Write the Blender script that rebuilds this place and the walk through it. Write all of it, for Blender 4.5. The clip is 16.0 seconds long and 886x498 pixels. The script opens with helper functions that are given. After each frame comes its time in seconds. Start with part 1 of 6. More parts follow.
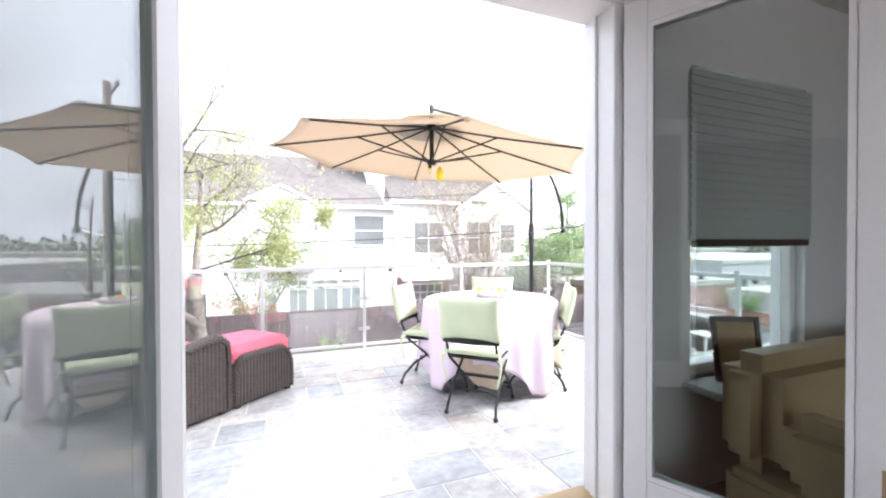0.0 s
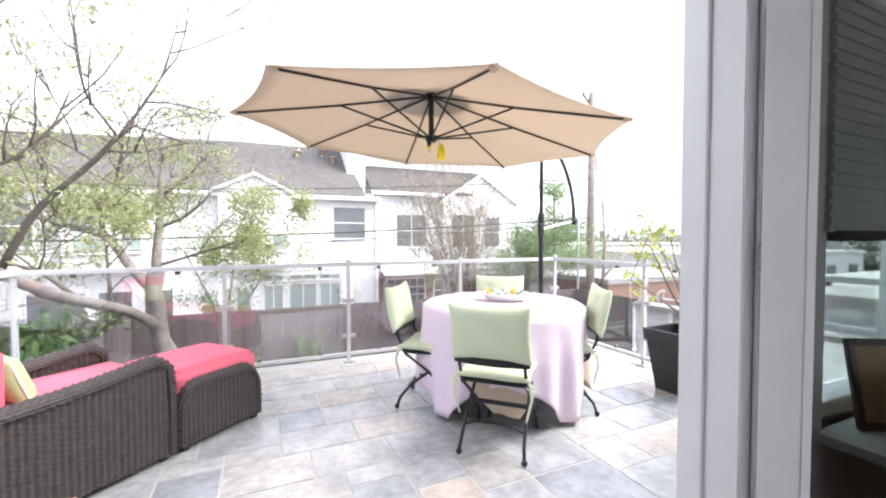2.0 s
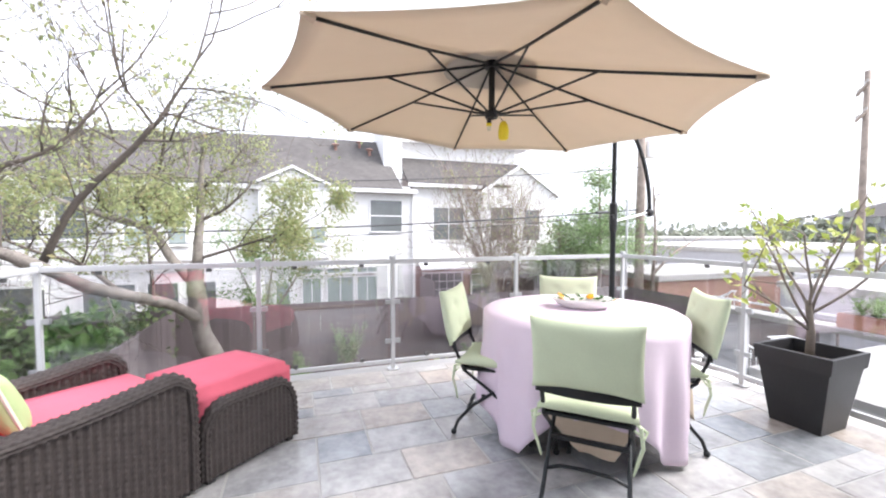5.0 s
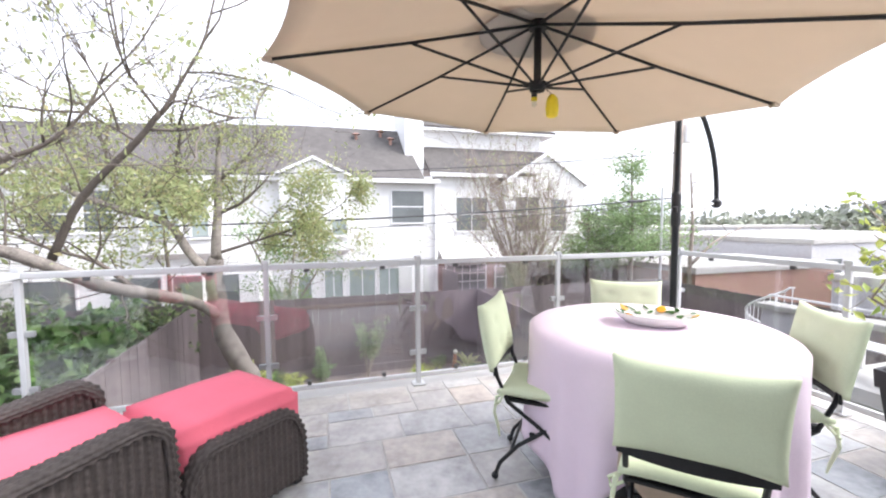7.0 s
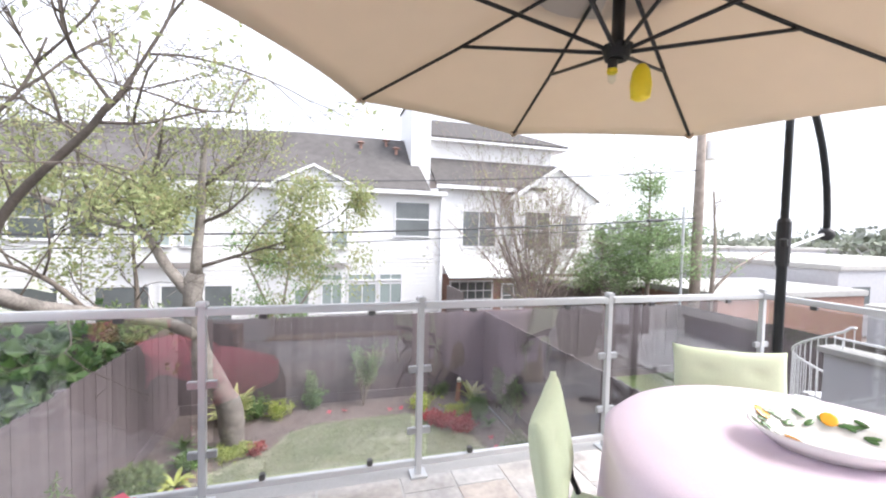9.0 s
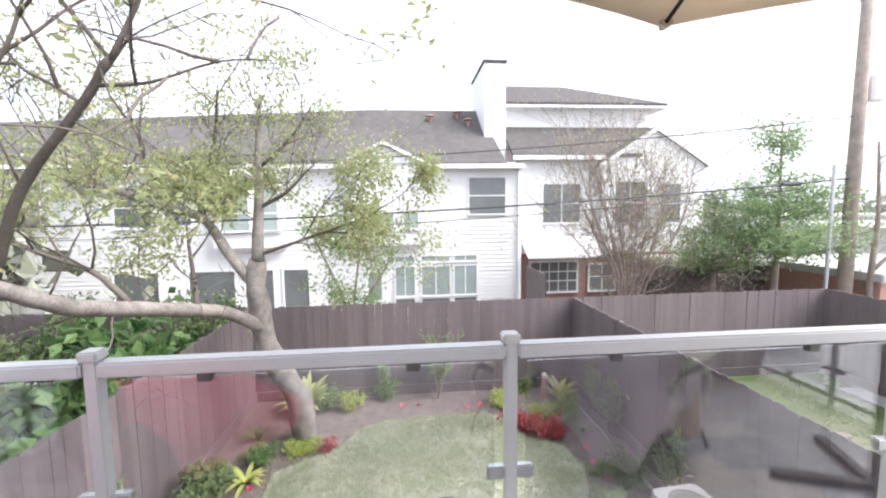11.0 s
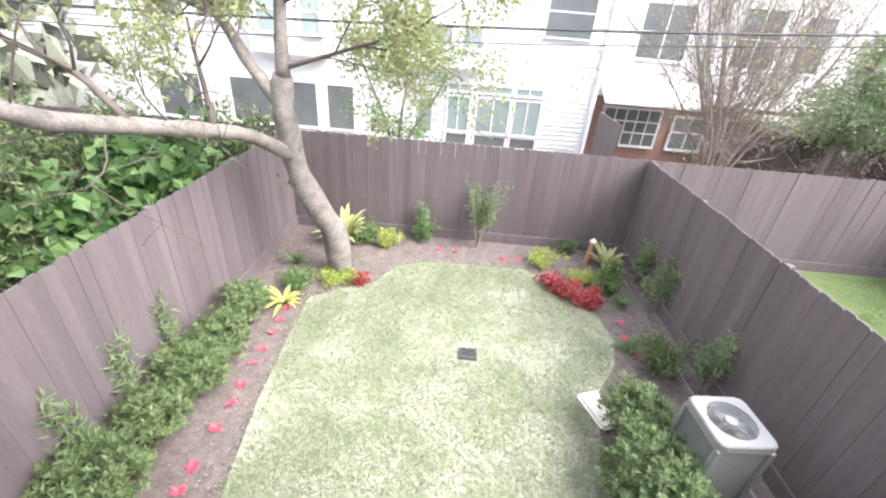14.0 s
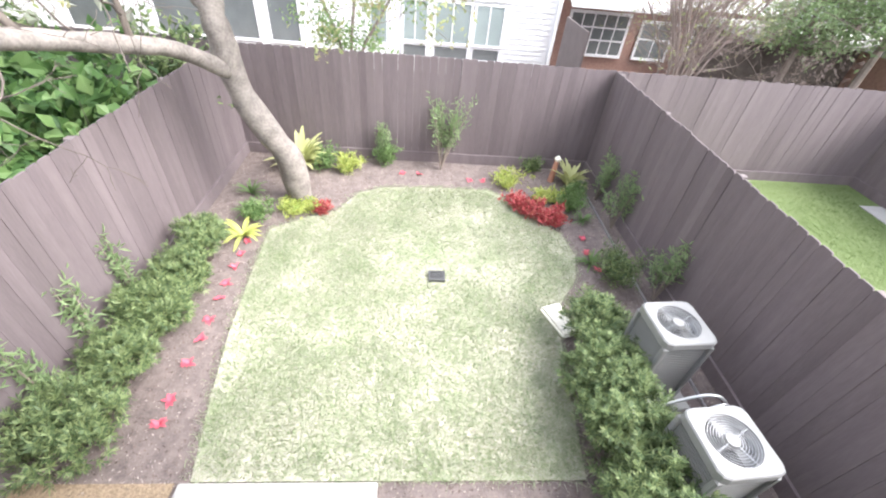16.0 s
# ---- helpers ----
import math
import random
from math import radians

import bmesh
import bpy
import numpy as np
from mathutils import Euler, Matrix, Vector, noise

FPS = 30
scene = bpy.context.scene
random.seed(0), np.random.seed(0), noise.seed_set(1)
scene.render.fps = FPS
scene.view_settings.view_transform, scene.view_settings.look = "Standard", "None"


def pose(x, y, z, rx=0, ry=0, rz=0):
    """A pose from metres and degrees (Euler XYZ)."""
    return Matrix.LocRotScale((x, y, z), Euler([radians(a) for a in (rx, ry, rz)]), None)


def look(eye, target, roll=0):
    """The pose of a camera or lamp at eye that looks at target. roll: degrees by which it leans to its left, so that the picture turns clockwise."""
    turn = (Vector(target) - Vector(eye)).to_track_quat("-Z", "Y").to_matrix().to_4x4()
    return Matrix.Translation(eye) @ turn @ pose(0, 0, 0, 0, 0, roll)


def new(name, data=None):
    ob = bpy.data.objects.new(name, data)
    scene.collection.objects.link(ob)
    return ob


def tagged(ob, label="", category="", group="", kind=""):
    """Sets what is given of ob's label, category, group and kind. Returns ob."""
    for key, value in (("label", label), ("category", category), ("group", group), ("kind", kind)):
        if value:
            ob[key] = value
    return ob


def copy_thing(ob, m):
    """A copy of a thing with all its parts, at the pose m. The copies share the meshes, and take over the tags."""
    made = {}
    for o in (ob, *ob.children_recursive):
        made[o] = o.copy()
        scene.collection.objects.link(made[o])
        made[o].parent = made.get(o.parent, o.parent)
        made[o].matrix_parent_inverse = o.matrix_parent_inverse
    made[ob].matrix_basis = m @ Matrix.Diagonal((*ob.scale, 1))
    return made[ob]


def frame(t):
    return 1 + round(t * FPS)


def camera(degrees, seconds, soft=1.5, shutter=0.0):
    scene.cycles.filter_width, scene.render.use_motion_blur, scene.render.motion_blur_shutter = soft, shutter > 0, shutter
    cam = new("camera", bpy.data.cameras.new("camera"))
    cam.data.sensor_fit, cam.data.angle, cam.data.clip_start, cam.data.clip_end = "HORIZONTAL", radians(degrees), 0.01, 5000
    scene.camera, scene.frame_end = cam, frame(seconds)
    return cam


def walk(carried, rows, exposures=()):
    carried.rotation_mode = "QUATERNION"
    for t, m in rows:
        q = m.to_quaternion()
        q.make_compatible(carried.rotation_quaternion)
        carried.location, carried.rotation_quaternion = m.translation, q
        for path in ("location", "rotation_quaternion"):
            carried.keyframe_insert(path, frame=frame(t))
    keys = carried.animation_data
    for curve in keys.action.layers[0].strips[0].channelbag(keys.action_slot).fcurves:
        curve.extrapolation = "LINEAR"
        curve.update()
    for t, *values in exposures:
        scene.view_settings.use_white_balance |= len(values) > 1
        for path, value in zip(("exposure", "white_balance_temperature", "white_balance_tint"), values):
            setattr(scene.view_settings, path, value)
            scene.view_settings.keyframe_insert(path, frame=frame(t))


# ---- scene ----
cam = camera(95.1, 16.0, soft=2.1)
PATH = [
    (0, (0.5, 1.429, 1.308), (1.228, 3.292, 1.284), -0.2),
    (0.5, (0.547, 1.647, 1.313), (1.291, 3.503, 1.267), -1.7),
    (1, (0.55, 1.845, 1.305), (1.333, 3.685, 1.26), -1.6),
    (1.5, (0.56, 2.005, 1.308), (1.37, 3.833, 1.268), -0.9),
    (2, (0.576, 2.158, 1.304), (1.396, 3.981, 1.247), 0.0),
    (2.5, (0.581, 2.3, 1.31), (1.389, 4.127, 1.229), 0.9),
    (3, (0.6, 2.387, 1.3), (1.367, 4.231, 1.201), 1.1),
    (3.5, (0.618, 2.457, 1.299), (1.336, 4.32, 1.184), 0.8),
    (4, (0.6, 2.531, 1.293), (1.299, 4.403, 1.195), 0.7),
    (4.2, (0.586, 2.57, 1.291), (1.282, 4.443, 1.207), 0.7),
    (6.5, (0.647, 3.032, 1.357), (1.232, 4.941, 1.232), -1.2),
    (7, (0.676, 3.207, 1.36), (1.241, 5.12, 1.219), -0.3),
    (7.5, (0.717, 3.422, 1.398), (1.286, 5.333, 1.247), 0.9),
    (8, (0.772, 3.627, 1.415), (1.355, 5.534, 1.261), 1.6),
    (8.5, (0.838, 3.876, 1.442), (1.419, 5.784, 1.304), 1.4),
    (9, (0.874, 4.116, 1.454), (1.422, 6.037, 1.372), 1.3),
    (9.2, (0.891, 4.233, 1.466), (1.418, 6.162, 1.412), 1.2),
    (11.3, (1.128, 5.419, 1.433), (1.285, 7.398, 1.189), -0.8),
    (11.5, (1.142, 5.506, 1.438), (1.294, 7.479, 1.15), -0.7),
    (12, (1.223, 5.819, 1.392), (1.415, 7.759, 0.944), 1.0),
    (12.5, (1.18, 5.867, 1.5), (1.432, 7.776, 0.959), 3.2),
    (13, (1.178, 6.087, 1.459), (1.501, 7.964, 0.849), 5.5),
    (13.5, (1.153, 6.229, 1.455), (1.323, 8.055, 0.655), 5.7),
    (14, (1.18, 6.312, 1.475), (1.152, 8.054, 0.494), 4.8),
    (14.5, (1.242, 6.338, 1.461), (1.201, 8.006, 0.359), 3.0),
    (15, (1.252, 6.363, 1.443), (1.309, 7.958, 0.239), 3.8),
    (15.5, (1.256, 6.380, 1.444), (1.429, 7.918, 0.178), 5.8),
    (16, (1.21, 6.391, 1.444), (1.367, 7.92, 0.165), 6.0),
]
EXPOSURES = [(0, 2.3), (1.0, 2.1), (2.0, 1.75), (3.5, 1.52), (7.0, 1.43), (9.2, 1.34), (12.5, 1.45), (14.0, 1.78), (16.0, 1.93)]
walk(cam, [(t, look(eye, target, roll)) for t, eye, target, roll in PATH], EXPOSURES)

# ---- world and light ----
world = bpy.data.worlds.new("world")
scene.world = world
world.use_nodes = True
wn = world.node_tree
bg = wn.nodes["Background"]
sky = wn.nodes.new("ShaderNodeTexSky")
sky.sky_type = "NISHITA"
sky.sun_disc = False
sky.sun_elevation = radians(46)
sky.sun_rotation = radians(110)
sky.dust_density = 5.0
sky.air_density = 1.2
# thin overcast: the sky's own light, desaturated, under broken cloud
pale = wn.nodes.new("ShaderNodeHueSaturation")
pale.inputs["Saturation"].default_value = 0.45
wn.links.new(sky.outputs[0], pale.inputs["Color"])
wtc = wn.nodes.new("ShaderNodeTexCoord")
cloud = wn.nodes.new("ShaderNodeTexNoise")
cloud.inputs["Scale"].default_value, cloud.inputs["Detail"].default_value = 3.0, 6.0
wn.links.new(wtc.outputs["Generated"], cloud.inputs["Vector"])
cramp = wn.nodes.new("ShaderNodeValToRGB")
cramp.color_ramp.elements[0].position, cramp.color_ramp.elements[1].position = 0.35, 0.65
cramp.color_ramp.elements[0].color = (0.35, 0.35, 0.35, 1)
cramp.color_ramp.elements[1].color = (0.9, 0.9, 0.9, 1)
wn.links.new(cloud.outputs["Fac"], cramp.inputs[0])
wmix = wn.nodes.new("ShaderNodeMix")
wmix.data_type = "RGBA"
wmix.inputs[7].default_value = (8.6, 9.0, 10.5, 1)
wn.links.new(cramp.outputs[0], wmix.inputs[0])
wn.links.new(pale.outputs[0], wmix.inputs[6])
wn.links.new(wmix.outputs[2], bg.inputs[0])
bg.inputs[1].default_value = 0.108
sun = new("sun", bpy.data.lights.new("sun", "SUN"))
sun.data.energy, sun.data.angle, sun.data.color = 2.75, radians(42), (1, 0.975, 0.985)
sun.matrix_world = look((16, -6, 18), (0, 0, 0))


ROOM_LIGHT = 1.45          # strength of the added fill lamp in the room, watts per metre


# ---- materials ----
def mat(name, color, rough=0.7, metal=0.0, var=0.12, scale=6.0, bump=0.15, fine=60.0, spec=0.5, tint=None, trans=0.0):
    """Principled surface with two scales of variation and a fine relief."""
    m = bpy.data.materials.new(name)
    m.use_nodes = True
    nt = m.node_tree
    b = nt.nodes["Principled BSDF"]
    b.inputs["Roughness"].default_value = rough
    b.inputs["Metallic"].default_value = metal
    b.inputs["Specular IOR Level"].default_value = spec
    tc = nt.nodes.new("ShaderNodeTexCoord")
    n1 = nt.nodes.new("ShaderNodeTexNoise")
    n1.inputs["Scale"].default_value = scale
    n1.inputs["Detail"].default_value = 4
    n2 = nt.nodes.new("ShaderNodeTexNoise")
    n2.inputs["Scale"].default_value = fine
    n2.inputs["Detail"].default_value = 3
    nt.links.new(tc.outputs["Object"], n1.inputs["Vector"])
    nt.links.new(tc.outputs["Object"], n2.inputs["Vector"])
    mixn = nt.nodes.new("ShaderNodeMix")
    mixn.data_type = "FLOAT"
    mixn.inputs[0].default_value = 0.4
    nt.links.new(n1.outputs["Fac"], mixn.inputs[2])
    nt.links.new(n2.outputs["Fac"], mixn.inputs[3])
    ramp = nt.nodes.new("ShaderNodeValToRGB")
    t = tint or color
    ramp.color_ramp.elements[0].position, ramp.color_ramp.elements[1].position = 0.3, 0.7
    ramp.color_ramp.elements[0].color = (*[c * (1 - var) for c in color], 1)
    ramp.color_ramp.elements[1].color = (*[min(1, c * (1 + var)) for c in t], 1)
    nt.links.new(mixn.outputs[0], ramp.inputs[0])
    out = ramp.outputs[0]
    oi = nt.nodes.new("ShaderNodeObjectInfo")
    hsv = nt.nodes.new("ShaderNodeHueSaturation")
    mr = nt.nodes.new("ShaderNodeMapRange")
    mr.inputs[3].default_value, mr.inputs[4].default_value = 1 - var * 0.6, 1 + var * 0.6
    nt.links.new(oi.outputs["Random"], mr.inputs[0])
    nt.links.new(mr.outputs[0], hsv.inputs["Value"])
    nt.links.new(out, hsv.inputs["Color"])
    nt.links.new(hsv.outputs[0], b.inputs["Base Color"])
    if bump:
        bp = nt.nodes.new("ShaderNodeBump")
        bp.inputs["Strength"].default_value = bump
        bp.inputs["Distance"].default_value = 0.01
        nt.links.new(mixn.outputs[0], bp.inputs["Height"])
        nt.links.new(bp.outputs[0], b.inputs["Normal"])
    return m


def glass_mat(name, color=(0.9, 0.95, 0.94), gloss=0.04, rough=0.0):
    """Thin pane: clear with a Fresnel mirror on top."""
    m = bpy.data.materials.new(name)
    m.use_nodes = True
    nt = m.node_tree
    nt.nodes.remove(nt.nodes["Principled BSDF"])
    o = nt.nodes["Material Output"]
    tr = nt.nodes.new("ShaderNodeBsdfTransparent")
    tr.inputs[0].default_value = (*color, 1)
    gl = nt.nodes.new("ShaderNodeBsdfGlossy")
    gl.inputs["Roughness"].default_value = rough
    lw = nt.nodes.new("ShaderNodeLayerWeight")
    pw = nt.nodes.new("ShaderNodeMath")
    pw.operation = "POWER"
    pw.inputs[1].default_value = 4.5
    nt.links.new(lw.outputs["Facing"], pw.inputs[0])
    ad = nt.nodes.new("ShaderNodeMath")
    ad.operation = "MULTIPLY_ADD"
    ad.inputs[1].default_value, ad.inputs[2].default_value = 0.9, gloss
    ad.use_clamp = True
    mx = nt.nodes.new("ShaderNodeMixShader")
    nt.links.new(pw.outputs[0], ad.inputs[0])
    nt.links.new(ad.outputs[0], mx.inputs[0])
    nt.links.new(tr.outputs[0], mx.inputs[1])
    nt.links.new(gl.outputs[0], mx.inputs[2])
    nt.links.new(mx.outputs[0], o.inputs[0])
    return m


M = {}
M["white"] = mat("white_paint", (0.80, 0.80, 0.81), 0.45, var=0.03, bump=0.03)
M["mortar"] = mat("mortar", (0.40, 0.39, 0.38), 0.9, var=0.1)
M["fence"] = mat("stained_fence_wood", (0.16, 0.135, 0.13), 0.8, var=0.18, scale=2.5, fine=40)
M["grass"] = mat("lawn", (0.25, 0.305, 0.165), 0.9, var=0.12, scale=1.6, fine=20, bump=0.2, tint=(0.475, 0.445, 0.375))
for nd in M["grass"].node_tree.nodes:
    if nd.bl_idname == "ShaderNodeValToRGB":
        nd.color_ramp.elements[0].position, nd.color_ramp.elements[1].position = 0.36, 0.62
M["soil"] = mat("soil_mulch", (0.20, 0.162, 0.15), 0.95, var=0.4, scale=8, fine=50, bump=1.0)
M["siding"] = mat("white_siding", (0.78, 0.78, 0.78), 0.6, var=0.04)
M["roof"] = mat("asphalt_shingles", (0.085, 0.078, 0.076), 0.9, var=0.3, scale=3)
M["alum"] = mat("painted_aluminium", (0.60, 0.61, 0.62), 0.35, 0.3, var=0.03, bump=0.02)
M["glass"] = glass_mat("clear_glass")
M["railglass"] = glass_mat("rail_glass", (0.92, 0.92, 0.93), 0.115)
M["canvas"] = mat("beige_canvas", (0.66, 0.57, 0.455), 0.9, var=0.04, fine=200)
# thin cloth lets some of the daylight through
cnt = M["canvas"].node_tree
ctl = cnt.nodes.new("ShaderNodeBsdfTranslucent")
ctl.inputs[0].default_value = (0.62, 0.535, 0.435, 1)
cmx = cnt.nodes.new("ShaderNodeMixShader")
cmx.inputs[0].default_value = 0.42
cnt.links.new(cnt.nodes["Principled BSDF"].outputs[0], cmx.inputs[1])
cnt.links.new(ctl.outputs[0], cmx.inputs[2])
cnt.links.new(cmx.outputs[0], cnt.nodes["Material Output"].inputs[0])
M["mesh"] = mat("grey_vent_mesh", (0.40, 0.36, 0.31), 0.9, var=0.05, fine=200)
M["iron"] = mat("dark_iron", (0.03, 0.032, 0.034), 0.45, 0.6, var=0.2)
M["green"] = mat("pale_green_cotton", (0.60, 0.67, 0.47), 0.9, var=0.06, fine=150)
M["cloth"] = mat("pale_pink_cloth", (0.76, 0.64, 0.735), 0.9, var=0.04, fine=150)
M["wicker"] = mat("brown_wicker", (0.060, 0.050, 0.047), 0.6, var=0.3, scale=20, fine=120, spec=0.3)
M["limecotton"] = mat("lime_cotton", (0.45, 0.56, 0.28), 0.9, var=0.06, fine=150)
M["coral"] = mat("coral_cushion", (0.78, 0.16, 0.225), 0.9, var=0.06, fine=150)
M["black"] = mat("black_plastic", (0.02, 0.02, 0.022), 0.5, var=0.2)
M["bark"] = mat("bark", (0.24, 0.20, 0.17), 0.9, var=0.35, scale=5, fine=35, bump=0.8)
M["palebark"] = mat("pale_flaking_bark", (0.185, 0.16, 0.145), 0.9, var=0.36, scale=4.5, fine=34, bump=1.4, tint=(0.29, 0.26, 0.235))
M["floorwood"] = mat("dark_floor_wood", (0.10, 0.05, 0.03), 0.4, var=0.3)
M["wall"] = mat("interior_wall_paint", (0.62, 0.61, 0.60), 0.8, var=0.04)
# the room's dimness is put into this wall colour, seen dark through the door glass
M["dimwall"] = mat("dim_room_wall", (0.11, 0.10, 0.095), 0.8, var=0.06)


def island_mat(name, cols, rough=0.7, bump=0.0, scale=40.0, wave=None, sub=0.0):
    """Each loose piece of the mesh takes a colour of its own between those given."""
    m = bpy.data.materials.new(name)
    m.use_nodes = True
    nt = m.node_tree
    b = nt.nodes["Principled BSDF"]
    b.inputs["Roughness"].default_value = rough
    b.inputs["Specular IOR Level"].default_value = 0.3
    ge = nt.nodes.new("ShaderNodeNewGeometry")
    ramp = nt.nodes.new("ShaderNodeValToRGB")
    while len(ramp.color_ramp.elements) < len(cols):
        ramp.color_ramp.elements.new(0.5)
    for i, c in enumerate(cols):
        ramp.color_ramp.elements[i].position = i / (len(cols) - 1)
        ramp.color_ramp.elements[i].color = (*c, 1)
    nt.links.new(ge.outputs["Random Per Island"], ramp.inputs[0])
    nt.links.new(ramp.outputs[0], b.inputs["Base Color"])
    if sub:
        o = nt.nodes["Material Output"]
        tl = nt.nodes.new("ShaderNodeBsdfTranslucent")
        nt.links.new(ramp.outputs[0], tl.inputs[0])
        mx = nt.nodes.new("ShaderNodeMixShader")
        mx.inputs[0].default_value = sub
        nt.links.new(b.outputs[0], mx.inputs[1])
        nt.links.new(tl.outputs[0], mx.inputs[2])
        nt.links.new(mx.outputs[0], o.inputs[0])
    if bump:
        tc = nt.nodes.new("ShaderNodeTexCoord")
        n = nt.nodes.new("ShaderNodeTexNoise")
        n.inputs["Scale"].default_value = scale
        bp = nt.nodes.new("ShaderNodeBump")
        bp.inputs["Strength"].default_value = bump
        nt.links.new(tc.outputs["Object"], n.inputs["Vector"])
        nt.links.new(n.outputs["Fac"], bp.inputs["Height"])
        nt.links.new(bp.outputs[0], b.inputs["Normal"])
    return m


def random_mat(name, cols, rough=0.6, bump=0.4, scale=5.0, fine=45.0, var=0.25, stretch=(1, 1, 1)):
    """Pieces on shared meshes: a base colour by the object's random number, with clouding and grain."""
    m = bpy.data.materials.new(name)
    m.use_nodes = True
    nt = m.node_tree
    b = nt.nodes["Principled BSDF"]
    b.inputs["Roughness"].default_value = rough
    oi = nt.nodes.new("ShaderNodeObjectInfo")
    ramp = nt.nodes.new("ShaderNodeValToRGB")
    while len(ramp.color_ramp.elements) < len(cols):
        ramp.color_ramp.elements.new(0.5)
    for i, c in enumerate(cols):
        ramp.color_ramp.elements[i].position = i / (len(cols) - 1)
        ramp.color_ramp.elements[i].color = (*c, 1)
    nt.links.new(oi.outputs["Random"], ramp.inputs[0])
    tc = nt.nodes.new("ShaderNodeTexCoord")
    mp = nt.nodes.new("ShaderNodeMapping")
    mp.inputs["Scale"].default_value = stretch
    add = nt.nodes.new("ShaderNodeVectorMath")
    add.operation = "ADD"
    sc = nt.nodes.new("ShaderNodeVectorMath")
    sc.operation = "SCALE"
    sc.inputs["Scale"].default_value = 20.0
    nt.links.new(oi.outputs["Location"], sc.inputs[0])
    nt.links.new(tc.outputs["Object"], mp.inputs[0])
    nt.links.new(mp.outputs[0], add.inputs[0])
    nt.links.new(sc.outputs[0], add.inputs[1])
    n1 = nt.nodes.new("ShaderNodeTexNoise")
    n1.inputs["Scale"].default_value, n1.inputs["Detail"].default_value = scale, 5
    n2 = nt.nodes.new("ShaderNodeTexNoise")
    n2.inputs["Scale"].default_value, n2.inputs["Detail"].default_value = fine, 3
    nt.links.new(add.outputs[0], n1.inputs["Vector"])
    nt.links.new(add.outputs[0], n2.inputs["Vector"])
    mx = nt.nodes.new("ShaderNodeMix")
    mx.data_type = "FLOAT"
    mx.inputs[0].default_value = 0.4
    nt.links.new(n1.outputs["Fac"], mx.inputs[2])
    nt.links.new(n2.outputs["Fac"], mx.inputs[3])
    mr = nt.nodes.new("ShaderNodeMapRange")
    mr.inputs[1].default_value, mr.inputs[2].default_value = 0.3, 0.7
    mr.inputs[3].default_value, mr.inputs[4].default_value = 1 - var, 1 + var
    nt.links.new(mx.outputs[0], mr.inputs[0])
    hsv = nt.nodes.new("ShaderNodeHueSaturation")
    nt.links.new(mr.outputs[0], hsv.inputs["Value"])
    nt.links.new(ramp.outputs[0], hsv.inputs["Color"])
    nt.links.new(hsv.outputs[0], b.inputs["Base Color"])
    bp = nt.nodes.new("ShaderNodeBump")
    bp.inputs["Strength"].default_value, bp.inputs["Distance"].default_value = bump, 0.01
    nt.links.new(mx.outputs[0], bp.inputs["Height"])
    nt.links.new(bp.outputs[0], b.inputs["Normal"])
    return m


M["tile"] = random_mat("slate_tile", [(0.36, 0.365, 0.38), (0.47, 0.46, 0.45), (0.46, 0.40, 0.35), (0.39, 0.395, 0.40), (0.29, 0.31, 0.335), (0.46, 0.445, 0.435), (0.38, 0.355, 0.335)], 0.27, 0.7, 4.5, 20.0, 0.36)
M["tile"].node_tree.nodes["Principled BSDF"].inputs["Specular IOR Level"].default_value = 0.8
M["board"] = random_mat("stained_board", [(0.130, 0.105, 0.109), (0.165, 0.135, 0.139), (0.148, 0.120, 0.125)], 0.8, 0.3, 6.0, 60.0, 0.18, (1, 1, 0.12))
M["treeleaf"] = island_mat("young_leaves", [(0.26, 0.31, 0.14), (0.41, 0.43, 0.22), (0.33, 0.39, 0.19), (0.41, 0.36, 0.20)], 0.6, sub=0.5)
M["greenleaf"] = island_mat("green_leaves", [(0.14, 0.24, 0.09), (0.20, 0.31, 0.12), (0.27, 0.37, 0.16)], 0.55, sub=0.4)
M["airyleaf"] = island_mat("light_airy_leaves", [(0.20, 0.29, 0.14), (0.27, 0.37, 0.18), (0.34, 0.43, 0.23)], 0.6, sub=0.45)
M["figleaf"] = island_mat("broad_leaves", [(0.05, 0.11, 0.04), (0.12, 0.22, 0.07), (0.24, 0.36, 0.14)], 0.4, sub=0.25)
# far leaves paled and greyed: the distance haze is in the colour
M["fartree"] = island_mat("haze_paled_leaves", [(0.22, 0.25, 0.19), (0.30, 0.32, 0.25), (0.26, 0.27, 0.24)], 0.9)
M["bushleaf"] = island_mat("podocarpus_leaves", [(0.065, 0.105, 0.045), (0.115, 0.17, 0.075), (0.19, 0.25, 0.105), (0.28, 0.34, 0.155)], 0.5, sub=0.25)
M["limeleaf"] = island_mat("variegated_leaves", [(0.35, 0.42, 0.08), (0.55, 0.58, 0.20), (0.22, 0.34, 0.07)], 0.5, sub=0.3)
M["variegated"] = island_mat("cream_striped_leaves", [(0.40, 0.47, 0.16), (0.66, 0.66, 0.36), (0.52, 0.56, 0.24)], 0.5, sub=0.35)
M["redleaf"] = island_mat("red_leaves", [(0.40, 0.06, 0.07), (0.54, 0.12, 0.13), (0.30, 0.05, 0.05), (0.42, 0.17, 0.13)], 0.6, sub=0.2)
M["pinkleaf"] = island_mat("pink_petals", [(0.62, 0.10, 0.15), (0.76, 0.22, 0.27)], 0.6, sub=0.2)
M["blade"] = island_mat("grass_blades", [(0.22, 0.29, 0.145), (0.31, 0.365, 0.22), (0.43, 0.445, 0.335), (0.54, 0.515, 0.45)], 0.8, sub=0.5)
M["twig"] = island_mat("twigs", [(0.20, 0.155, 0.135), (0.34, 0.28, 0.25)], 0.9)
